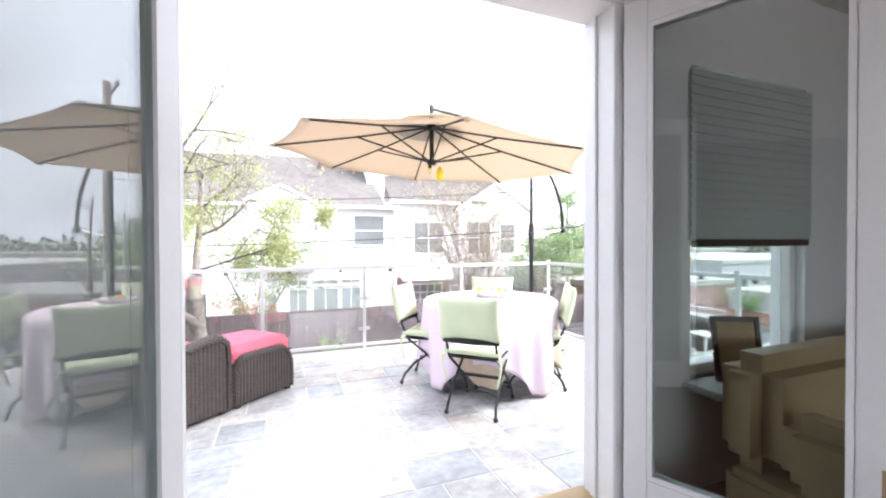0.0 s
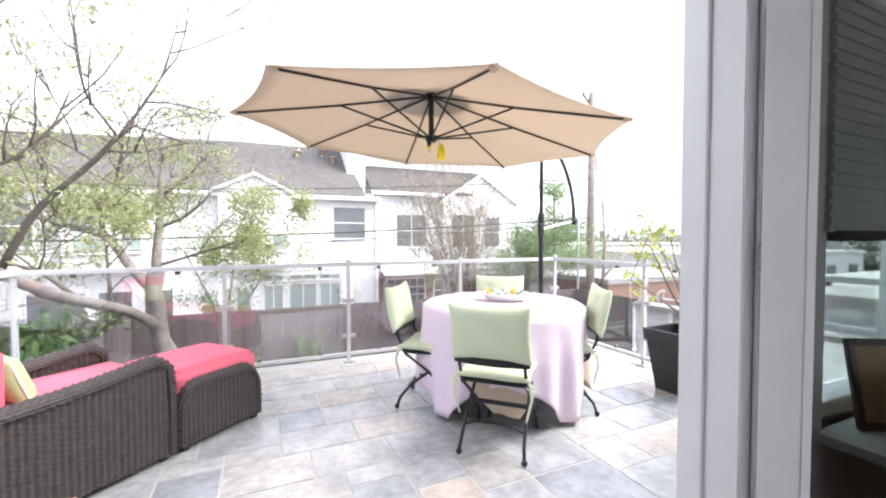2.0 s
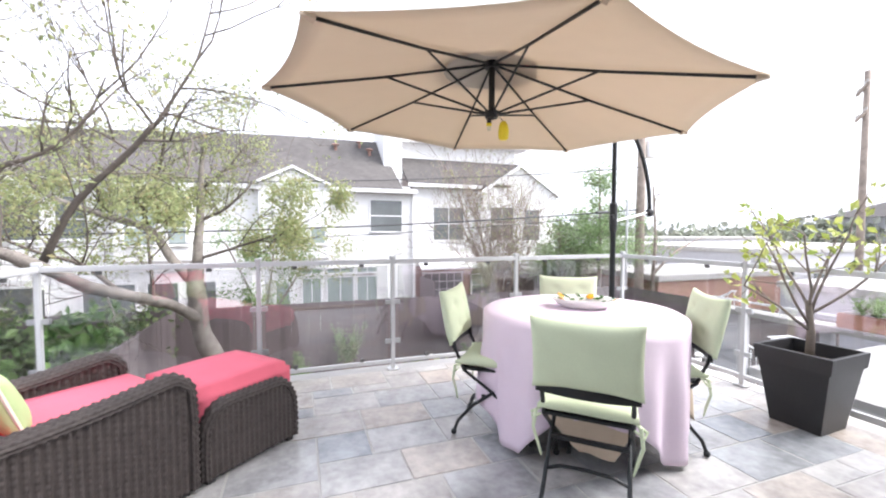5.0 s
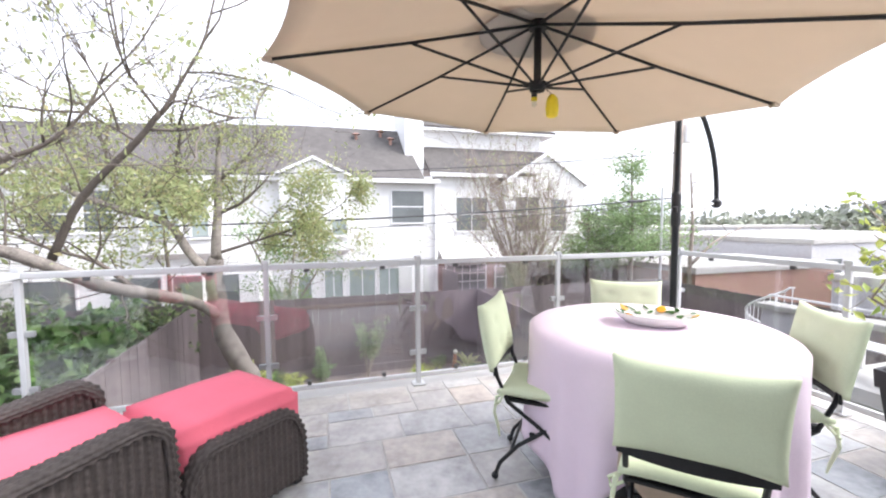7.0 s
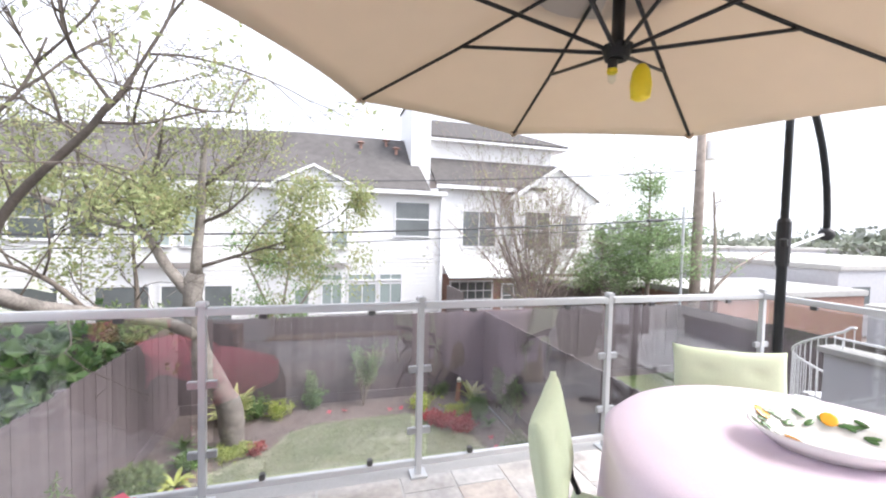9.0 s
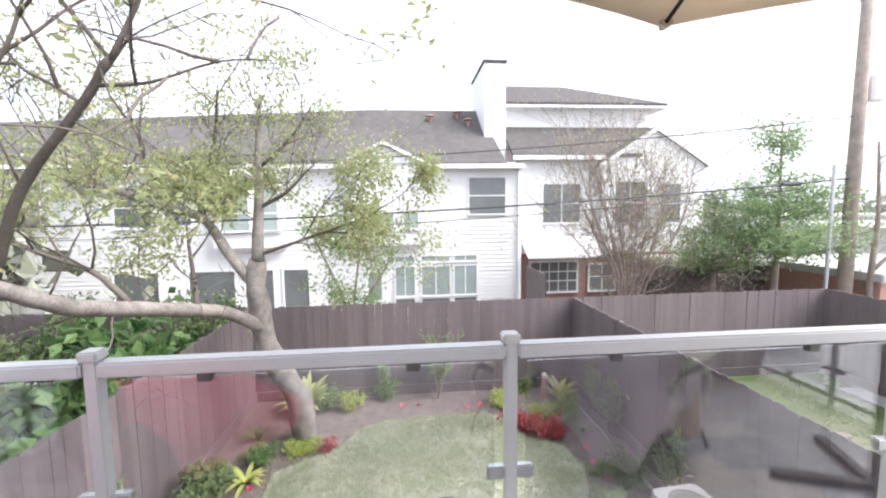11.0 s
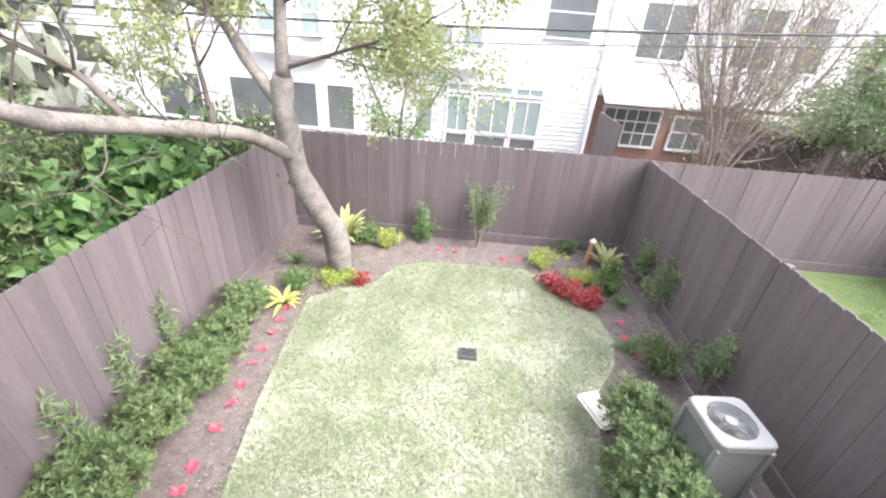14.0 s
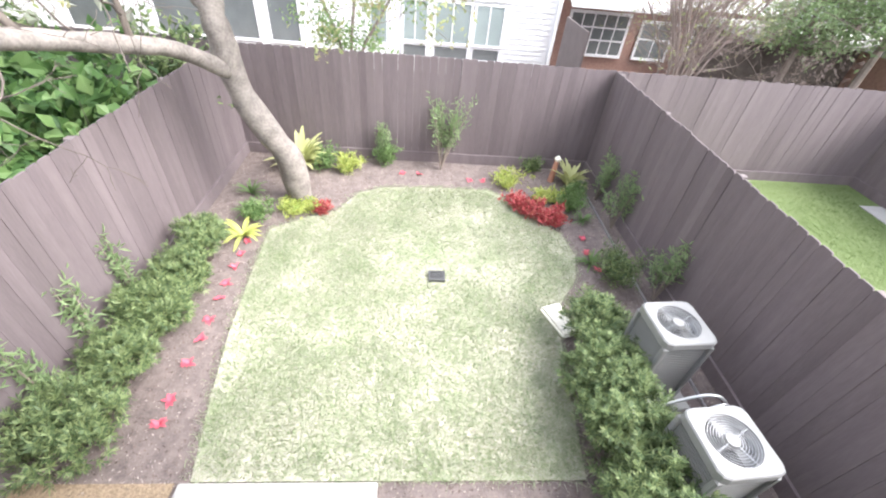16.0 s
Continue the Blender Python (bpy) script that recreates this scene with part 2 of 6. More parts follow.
M["darkbark"] = mat("dark_bark", (0.12, 0.10, 0.085), 0.9, var=0.3, scale=5, fine=40, bump=0.8)
M["brick"] = mat("red_brick", (0.34, 0.205, 0.165), 0.9, var=0.25, scale=12)
M["paneglass"] = mat("dark_window_pane", (0.15, 0.165, 0.165), 0.08, var=0.2, scale=1.5, bump=0.0, spec=0.9)
M["litpane"] = mat("curtained_pane", (0.33, 0.39, 0.375), 0.12, var=0.15, scale=1.0, bump=0.0, spec=0.9)
M["terracotta"] = mat("terracotta", (0.45, 0.22, 0.15), 0.9, var=0.15)
M["acgrey"] = mat("grey_enamel", (0.31, 0.31, 0.305), 0.5, 0.2, var=0.06)
M["acdark"] = mat("dark_steel", (0.12, 0.12, 0.12), 0.5, 0.5, var=0.15)
M["concrete"] = mat("concrete", (0.42, 0.41, 0.39), 0.9, var=0.12, scale=4, bump=0.3)
M["mulch"] = island_mat("mulch_chips", [(0.09, 0.065, 0.055), (0.17, 0.13, 0.115), (0.27, 0.22, 0.20), (0.48, 0.42, 0.38)], 0.95)
M["yellow"] = mat("yellow_plastic", (0.85, 0.68, 0.03), 0.45, var=0.05)
M["ceramic"] = mat("white_glaze", (0.78, 0.77, 0.75), 0.15, var=0.04, bump=0.0)
M["orange"] = mat("orange_glaze", (0.85, 0.38, 0.04), 0.2, var=0.15)
M["leafglaze"] = mat("green_glaze", (0.08, 0.16, 0.06), 0.2, var=0.3)
M["beige"] = mat("beige_cloth", (0.55, 0.45, 0.34), 0.9, var=0.05, fine=150)
M["sofa"] = mat("tan_leather", (0.40, 0.29, 0.16), 0.5, var=0.12)
M["frame"] = mat("dark_frame_wood", (0.05, 0.03, 0.022), 0.4, var=0.2)
M["gold"] = mat("tan_mat_board", (0.42, 0.30, 0.16), 0.6, var=0.1)
M["blind"] = mat("pleated_shade", (0.48, 0.51, 0.50), 0.8, var=0.04)
M["steel"] = mat("galvanised_steel", (0.55, 0.56, 0.57), 0.35, 0.8, var=0.06)
M["whitemetal"] = mat("white_metal", (0.78, 0.78, 0.78), 0.4, 0.1, var=0.03)
M["greypaint"] = mat("grey_render", (0.48, 0.48, 0.50), 0.85, var=0.08)
M["cable"] = mat("cable", (0.05, 0.05, 0.055), 0.6, var=0.1)
M["teal"] = mat("blue_glazed_pot", (0.03, 0.09, 0.13), 0.2, var=0.2)
M["cream"] = mat("cream_lining", (0.75, 0.72, 0.62), 0.9, var=0.05)
M["gravel"] = mat("tan_gravel", (0.36, 0.27, 0.18), 0.95, var=0.5, scale=40, fine=120, bump=1.0)


# ---- mesh helpers ----
def obj(name, bm, material, parent=None, smooth=False):
    me = bpy.data.meshes.new(name)
    bm.normal_update()
    bm.to_mesh(me)
    bm.free()
    if material is not None:
        me.materials.append(material)
    if smooth:
        for p in me.polygons:
            p.use_smooth = True
    ob = new(name, me)
    if parent is not None:
        ob.parent = parent
    return ob


def part(name, bm, material, parent, label="", smooth=False):
    ob = obj(name, bm, material, parent, smooth)
    if label:
        ob["label"] = label
    return ob


def box(bm, x0, y0, z0, x1, y1, z1, bevel=0.0, m=None):
    r = bmesh.ops.create_cube(bm, size=1)
    vs = r["verts"]
    for v in vs:
        v.co = Vector(((x0 + x1) / 2 + v.co.x * (x1 - x0), (y0 + y1) / 2 + v.co.y * (y1 - y0), (z0 + z1) / 2 + v.co.z * (z1 - z0)))
    if bevel:
        es = list({e for v in vs for e in v.link_edges})
        rb = bmesh.ops.bevel(bm, geom=es, offset=bevel, segments=2, affect="EDGES")
        vs = list({v for f in rb["faces"] for v in f.verts} | {v for v in vs if v.is_valid})
    if m is not None:
        bmesh.ops.transform(bm, matrix=m, verts=vs)
    return vs


def boxm(*a, **k):
    bm = bmesh.new()
    box(bm, *a, **k)
    return bm


def tube(bm, pts, radii, seg=8):
    """A tapered tube along points."""
    pts = [Vector(p) for p in pts]
    if not isinstance(radii, (list, tuple)):
        radii = [radii] * len(pts)
    rings, side = [], None
    for i, p in enumerate(pts):
        d = (pts[min(i + 1, len(pts) - 1)] - pts[max(i - 1, 0)]).normalized()
        if side is None:
            side = d.orthogonal().normalized()
        else:
            side = side - d * side.dot(d)
            side = side.normalized() if side.length > 1e-4 else d.orthogonal().normalized()
        up = d.cross(side)
        rings.append([bm.verts.new(p + (side * math.cos(2 * math.pi * j / seg) + up * math.sin(2 * math.pi * j / seg)) * radii[i]) for j in range(seg)])
    for a, b in zip(rings, rings[1:]):
        for j in range(seg):
            bm.faces.new((a[j], a[(j + 1) % seg], b[(j + 1) % seg], b[j]))
    bm.faces.new(rings[0][::-1])
    bm.faces.new(rings[-1])


def tubem(pts, radii, seg=8):
    bm = bmesh.new()
    tube(bm, pts, radii, seg)
    return bm


def thing(name, label, category, group="", loc=(0, 0, 0), rz=0.0):
    e = new(name)
    e.empty_display_size = 0.1
    e.matrix_basis = pose(*loc, 0, 0, rz)
    return tagged(e, label, category, group)


def quads(name, verts, faces, material, parent=None, smooth=False):
    me = bpy.data.meshes.new(name)
    me.from_pydata([tuple(v) for v in verts], [], faces)
    me.materials.append(material)
    if smooth:
        for p in me.polygons:
            p.use_smooth = True
    ob = new(name, me)
    if parent is not None:
        ob.parent = parent
    return ob


def structure(ob, label="", category=""):
    return tagged(ob, label, category, kind="structure")


def leaf_cloud(rng, centres, size, spread, per, aim=(0, 0, 0), long=2.0):
    """Pointed, folded leaves scattered round the centres: vertices and faces."""
    c = np.repeat(np.asarray(centres, float), per, axis=0)
    n = len(c)
    c = c + rng.normal(0, 1, (n, 3)) * spread
    d = rng.normal(0, 1, (n, 3)) + np.asarray(aim)
    d /= np.linalg.norm(d, axis=1)[:, None]
    s = np.cross(d, rng.normal(0, 1, (n, 3)))
    s /= np.linalg.norm(s, axis=1)[:, None] + 1e-9
    up = np.cross(s, d)
    z = (size * rng.uniform(0.6, 1.3, n))[:, None]
    a = c
    b = c + d * z * 0.45 + s * z / long * 0.5 + up * z * 0.12
    e = c + d * z * 0.45 - s * z / long * 0.5 + up * z * 0.12
    t = c + d * z
    v = np.stack([a, b, t, e], axis=1).reshape(-1, 3)
    i = np.arange(n)[:, None] * 4
    f = np.concatenate([i + np.array([[0, 1, 2]]), i + np.array([[0, 2, 3]])], axis=1).reshape(-1, 3)
    return v, f


def cloud_part(name, v, f, material, parent=None, label=""):
    me = bpy.data.meshes.new(name)
    me.from_pydata(v.tolist(), [], f.tolist())
    me.materials.append(material)
    ob = new(name, me)
    if parent is not None:
        ob.parent = parent
    if label:
        ob["label"] = label
    return ob


GZ = -3.05                                  # yard level
FY, FX0, FX1, FTOP = 14.95, -2.53, 5.27, -0.77    # fence lines and top
RY, RX0, RX1 = 6.435, -1.2, 4.12            # terrace rail lines
WY0, WY1 = 2.95, 3.14                       # door wall
DX0, DX1, DTOP = 0.115, 1.97, 2.45           # door opening

# ---- ground and yard ----
structure(obj("ground", boxm(-400, -300, GZ - 0.4, 500, 900, GZ - 0.06), M["soil"]), "bare dark ground round the houses", "ground")


def blob_sheet(name, pts, z, material, drop=0.05):
    bm = bmesh.new()
    top = [bm.verts.new((x, y, z)) for x, y in pts]
    low = [bm.verts.new((x, y, z - drop)) for x, y in pts]
    bm.faces.new(top)
    for i in range(len(pts)):
        j = (i + 1) % len(pts)
        bm.faces.new((top[j], top[i], low[i], low[j]))
    bmesh.ops.recalc_face_normals(bm, faces=bm.faces)
    return obj(name, bm, material)


structure(blob_sheet("planting_bed", [(FX0, 3.2), (FX1, 3.2), (FX1, FY), (FX0, FY)], GZ, M["soil"]), "brown mulch planting bed along the fence", "soil")
LAWN = [(-0.85, 8.04), (-1.0, 8.9), (-1.13, 9.8), (-1.2, 10.9), (-1.25, 12.1), (-0.75, 12.45), (-0.2, 12.75), (0.12, 13.4), (0.6, 13.65), (1.3, 13.72),
        (2.8, 13.75), (3.2, 13.4), (3.5, 12.95), (4.0, 12.3), (4.1, 11.7), (3.93, 11.1), (3.5, 10.5), (3.36, 9.9), (3.25, 9.05), (3.15, 8.04)]
structure(blob_sheet("lawn", LAWN, GZ + 0.02, M["grass"]), "thin patchy green and straw-coloured lawn", "lawn")


def in_lawn(x, y):
    k = False
    for (x0, y0), (x1, y1) in zip(LAWN, LAWN[1:] + LAWN[:1]):
        if (y0 > y) != (y1 > y) and x < (x1 - x0) * (y - y0) / (y1 - y0) + x0:
            k = not k
    return k


def blades(name, test, box2, n, z, material, height, seed, label):
    rng = np.random.default_rng(seed)
    xy = rng.uniform((box2[0], box2[1]), (box2[2], box2[3]), (n, 2))
    keep = [i for i in range(n) if test(*xy[i]) and rng.random() < 0.35 + 0.9 * (0.5 + 0.5 * noise.noise((xy[i][0] * 1.1, xy[i][1] * 1.1, 0.3)) + 0.25 * noise.noise((xy[i][0] * 4, xy[i][1] * 4, 1)))]
    p = xy[keep]
    k = len(p)
    a = rng.uniform(0, 2 * math.pi, k)
    h = height * rng.uniform(0.4, 1.2, k)
    lean = rng.normal(0, 1.5, (k, 2)) * h[:, None]
    w = 0.003 + 0.004 * rng.random(k)
    dx = np.stack([np.cos(a) * w, np.sin(a) * w], axis=1)
    v = np.zeros((k, 3, 3))
    v[:, 0, :2], v[:, 1, :2], v[:, 2, :2] = p - dx, p + dx, p + lean
    v[:, :2, 2], v[:, 2, 2] = z, z + h
    f = np.arange(k * 3).reshape(-1, 3)
    return tagged(cloud_part(name, v.reshape(-1, 3), f, material), label, "grass", kind="stuff")


edge_rng = random.Random(17)
blades("grass", lambda x, y: in_lawn(x + edge_rng.gauss(0, 0.06), y + edge_rng.gauss(0, 0.06)), (-1.45, 8.0, 4.35, 13.95), 270000, GZ + 0.018, M["blade"], 0.032, 3, "short patchy lawn grass blades on the yard")
def chips(n, seed):
    """Loose bark chips and bits of leaf litter on the beds."""
    rng = np.random.default_rng(seed)
    xy = rng.uniform((FX0 + 0.05, 7.0), (FX1 - 0.05, FY - 0.05), (n, 2))
    p = xy[[i for i in range(n) if not in_lawn(*xy[i])]]
    c = np.concatenate([p, np.full((len(p), 1), GZ + 0.006)], axis=1)
    v, f = leaf_cloud(rng, c, 0.034, np.array([0.01, 0.01, 0.002]), 1, (0, 0, 0.1), 2.2)
    v[:, 2] = GZ + np.abs(v[:, 2] - GZ) * 0.6 + 0.003
    return tagged(cloud_part("mulch", v, f, M["mulch"]), "loose brown bark chips and litter on the beds", "mulch", kind="stuff")


chips(34000, 71)
structure(blob_sheet("gravel_strip", [(FX0 + 0.1, 6.7), (-1.0, 6.7), (-1.0, 8.03), (FX0 + 0.1, 8.03)], GZ + 0.015, M["gravel"]), "tan gravel strip by the house", "gravel")
structure(obj("path_slab", boxm(-0.95, 7.0, GZ - 0.05, 0.97, 8.02, GZ + 0.05, bevel=0.01), M["concrete"]), "grey concrete path slab below the terrace", "path")
M["greenlawn"] = mat("green_lawn", (0.12, 0.17, 0.06), 0.9, var=0.06, scale=0.8, fine=30, bump=0.2, tint=(0.17, 0.215, 0.09))
M["greenblade"] = island_mat("green_blades", [(0.14, 0.20, 0.07), (0.18, 0.24, 0.09)], 0.8, sub=0.4)
# the neighbour's yard beyond the fence
structure(blob_sheet("neighbour_lawn", [(FX1 + 0.06, 3.0), (12.2, 3.0), (12.2, FY), (FX1 + 0.06, FY)], GZ, M["greenlawn"]), "bright green lawn of the next yard", "lawn")
blades("grass", lambda x, y: True, (7.5, 8.0, 12.1, 14.8), 90000, GZ, M["greenblade"], 0.025, 4, "bright green grass of the next yard")
structure(obj("path_slab", boxm(11.55, 10.0, GZ - 0.05, 12.12, 13.9, GZ + 0.02), M["concrete"]), "pale concrete strip in the next yard", "path")

# ---- terrace ----
structure(obj("terrace_slab", boxm(RX0 - 0.14, WY1, -0.32, RX1 + 0.14, RY + 0.14, -0.004), M["mortar"]), "raised terrace slab under the paving", "terrace")
structure(obj("house_base", boxm(-6, 2.4, GZ, 9.5, WY1 + 1.4, -0.34), M["siding"]), "plain lower storey of the house", "wall")

# ---- room behind the door ----
structure(obj("floor", boxm(-3, -3.2, -0.2, 6, WY1, -0.012), M["floorwood"]), "dark wood floor", "floor")
structure(obj("ceiling", boxm(-3, -3.2, 2.8, 6, WY1, 2.95), M["wall"]), "white ceiling", "ceiling")
# side walls in the darkened colour that stands for the unlit room
structure(obj("wall_west", boxm(-3.15, -3.2, -0.2, -3, WY1, 2.8), M["dimwall"]), "side wall coloured dark for the dim room", "wall")
structure(obj("wall_east", boxm(6, -3.2, -0.2, 6.15, WY1, 2.8), M["dimwall"]), "side wall coloured dark for the dim room", "wall")
# unseen rear wall; its wide opening is made up to hold the fill lamp
bm = bmesh.new()
for b in ((-3, -3.35, -0.2, -1.5, -3.2, 2.8), (4.5, -3.35, -0.2, 6, -3.2, 2.8), (-1.5, -3.35, -0.2, 4.5, -3.2, 0.6), (-1.5, -3.35, 2.4, 4.5, -3.2, 2.8)):
    box(bm, *b)
structure(obj("wall_south", bm, M["wall"]), "pale painted unseen wall with an opening added for the fill lamp", "wall")
# area lamp added to lift the interior, no known source there
for n2, loc2, aim2, sx2 in (("room_fill", (1.5, -3.28, 1.5), (1.5, 0, 1.5), 5.9),):
    la = new(n2, bpy.data.lights.new(n2, "AREA"))
    la.data.shape, la.data.size, la.data.size_y = "RECTANGLE", sx2, 1.75
    la.data.energy, la.data.color = ROOM_LIGHT * sx2, (0.95, 0.97, 1.0)
    la.matrix_world = look(loc2, aim2)
WX0, WX1, WZ0, WZ1 = 2.5, 3.5, 0.58, 2.25   # window beside the door


def wall_pieces():
    bm = bmesh.new()
    for b in ((-3, WY0, -0.2, DX0 - 0.1, WY1, 2.8), (DX1 + 0.1, WY0, -0.2, WX0, WY1, 2.8), (WX1, WY0, -0.2, 6, WY1, 2.8),
              (DX0 - 0.1, WY0, DTOP + 0.06, DX1 + 0.1, WY1, 2.8), (WX0, WY0, -0.2, WX1, WY1, WZ0), (WX0, WY0, WZ1, WX1, WY1, 2.8)):
        box(bm, *b)
    return bm


structure(obj("wall_north", wall_pieces(), M["white"]), "white painted wall with french doors and a window", "wall")
df = structure(new("door_frame"), "white painted wooden door frame with stepped jambs", "door frame")
for x0, x1 in ((DX0 - 0.1, DX0), (DX1, DX1 + 0.1)):
    part("jamb", boxm(x0, WY0 - 0.012, 0, x1, WY1 + 0.012, DTOP, bevel=0.004), M["white"], df)
part("head", boxm(DX0 - 0.1, WY0 - 0.012, DTOP, DX1 + 0.1, WY1 + 0.012, DTOP + 0.06, bevel=0.004), M["white"], df)
for s, x in ((1, DX0), (-1, DX1)):
    part("stop_bead", boxm(min(x, x + s * 0.014), WY1 - 0.09, 0, max(x, x + s * 0.014), WY1 - 0.05, DTOP, bevel=0.003), M["white"], df)
    part("casing", boxm(x - s * 0.1 - 0.045, WY1 + 0.014, 0, x - s * 0.1 + 0.045, WY1 + 0.034, DTOP + 0.1, bevel=0.004), M["white"], df)
    part("inner_casing", boxm(x - s * 0.1 - 0.045, WY0 - 0.034, 0, x - s * 0.1 + 0.045, WY0 - 0.014, DTOP + 0.1, bevel=0.004), M["white"], df)
part("jamb_nosing", boxm(DX0, WY0 - 0.012, 0.018, 0.19, WY0 + 0.045, DTOP, bevel=0.004), M["white"], df)
part("threshold", boxm(DX0, WY0 - 0.02, -0.01, DX1, WY1 + 0.03, 0.018, bevel=0.005), M["sofa"], df, "worn wooden threshold")


def door_leaf(hinge, rz, label):
    """A glazed leaf; local x runs from the hinge to the free edge."""
    d = structure(new("door_leaf"), label, "door")
    d.matrix_basis = pose(*hinge, 0, 0, rz)
    w, t, h = 0.87, 0.022, DTOP - 0.03
    part("hinge_stile", boxm(0, -t, 0.02, 0.105, t, h, bevel=0.004), M["white"], d)
    part("lock_stile", boxm(w - 0.105, -t, 0.02, w, t, h, bevel=0.004), M["white"], d)
    part("bottom_rail", boxm(0.105, -t, 0.02, w - 0.105, t, 0.23, bevel=0.004), M["white"], d)
    part("top_rail", boxm(0.105, -t, h - 0.12, w - 0.105, t, h, bevel=0.004), M["white"], d)
    bm = bmesh.new()
    for yy in (-t - 0.004, t - 0.006):
        box(bm, 0.105, yy, 0.23, 0.125, yy + 0.01, h - 0.12)
        box(bm, w - 0.125, yy, 0.23, w - 0.105, yy + 0.01, h - 0.12)
        box(bm, 0.125, yy, 0.23, w - 0.125, yy + 0.01, 0.25)
        box(bm, 0.125, yy, h - 0.14, w - 0.125, yy + 0.01, h - 0.12)
    part("glazing_bead", bm, M["white"], d)
    g = part("pane", boxm(0.108, -0.004, 0.235, w - 0.108, 0.004, h - 0.125), M["doorglass"], d)
    g.visible_shadow = False
    for z in (0.25, 1.2, 2.15):
        part("hinge", boxm(-0.008, -0.012, z, 0.008, 0.012, z + 0.09, bevel=0.003), M["steel"], d)
    return d


M["doorglass"] = glass_mat("door_glass", (0.80, 0.84, 0.835), 0.11)
door_leaf((0.178, WY0 - 0.047, 0), -104, "open white french door with a full glass pane")
door_leaf((DX1 + 0.035, WY0 - 0.045, 0), -64, "open white french door with a full glass pane")

win = structure(new("window_1"), "white window with a half-raised pleated shade", "window")
for a, b in (((WX0, 0), (WX0 + 0.05, 0)), ((WX1 - 0.05, 0), (WX1, 0))):
    part("window_frame", boxm(a[0], WY0 + 0.05, WZ0, b[0], WY1 - 0.03, WZ1, bevel=0.004), M["white"], win)
part("window_frame", boxm(WX0 + 0.05, WY0 + 0.05, WZ0, WX1 - 0.05, WY1 - 0.03, WZ0 + 0.06, bevel=0.004), M["white"], win)
part("window_frame", boxm(WX0 + 0.05, WY0 + 0.05, WZ1 - 0.05, WX1 - 0.05, WY1 - 0.03, WZ1, bevel=0.004), M["white"], win)
wp = part("pane", boxm(WX0 + 0.05, WY0 + 0.1, WZ0 + 0.06, WX1 - 0.05, WY0 + 0.106, WZ1 - 0.05), M["glass"], win)
wp.visible_shadow = False
part("window_sill", boxm(WX0 - 0.06, WY0 - 0.2, WZ0 - 0.035, WX1 + 0.06, WY0 + 0.05, WZ0, bevel=0.008), M["blind"], win)
bm = bmesh.new()
n = 36
for i in range(n):
    z = WZ1 - 0.03 - i * (WZ1 - 0.03 - 1.33) / n
    box(bm, WX0 - 0.02, WY0 - 0.024 + (i % 2) * 0.008, z - 0.032, WX1 + 0.02, WY0 - 0.005 + (i % 2) * 0.012, z)
sh = part("pleated_shade", bm, M["blind"], win, "grey-green pleated window shade")
part("shade_rail", boxm(WX0 + 0.015, WY0 - 0.03, 1.29, WX1 - 0.015, WY0 + 0.01, 1.33, bevel=0.004), M["frame"], win, "dark shade bottom rail")


def soft_box(x0, y0, z0, x1, y1, z1, bulge=0.02, r=0.035):
    bm = bmesh.new()
    box(bm, x0, y0, z0, x1, y1, z1, bevel=r)
    bmesh.ops.subdivide_edges(bm, edges=[e for e in bm.edges if e.calc_length() > 0.12], cuts=5, use_grid_fill=True)
    for v in bm.verts:
        u, w = (v.co.x - x0) / (x1 - x0), (v.co.y - y0) / (y1 - y0)
        if v.co.z > (z0 + z1) / 2:
            v.co.z += bulge * max(0, 1 - (2 * u - 1) ** 2) * max(0, 1 - (2 * w - 1) ** 2)
    return bm


def sofa():
    s = thing("sofa", "tan leather sofa with rounded arms under the window", "sofa", loc=(3.3, 2.28, 0), rz=180)
    def cushion(name, x0, y0, z0, x1, y1, z1, bev):
        part(name, boxm(x0, y0, z0, x1, y1, z1, bevel=bev), M["sofa"], s)
    cushion("base", -0.95, -0.4, 0.06, 0.95, 0.42, 0.3, 0.03)
    cushion("backrest", -0.95, -0.45, 0.3, 0.95, -0.2, 0.82, 0.08)
    for x in (-0.95, 0.73):
        cushion("arm", x, -0.2, 0.3, x + 0.22, 0.44, 0.62, 0.07)
    for x in (-0.72, 0.01):
        cushion("seat_cushion", x, -0.2, 0.31, x + 0.71, 0.42, 0.47, 0.05)
    for x in (-0.9, 0.82):
        for y in (-0.36, 0.32):
            part("foot", boxm(x, y, 0, x + 0.07, y + 0.07, 0.06), M["frame"], s)
    return s


sofa()
pf = thing("picture_frame", "dark wooden picture frame leaning on the window sill", "picture frame", loc=(2.72, WY0 - 0.12, WZ0), rz=-28)
for b in ((-0.12, 0, -0.095, 0.34), (0.095, 0, 0.12, 0.34), (-0.095, 0, 0.095, 0.03), (-0.095, 0.31, 0.095, 0.34)):
    bm = boxm(b[0], -0.012, b[1], b[2], 0.012, b[3], bevel=0.003, m=pose(0, 0, 0, -12))
    part("moulding", bm, M["frame"], pf)
part("picture", boxm(-0.094, -0.004, 0.031, 0.094, 0.004, 0.309, m=pose(0, 0, 0, -12)), M["gold"], pf, "tan mat board")

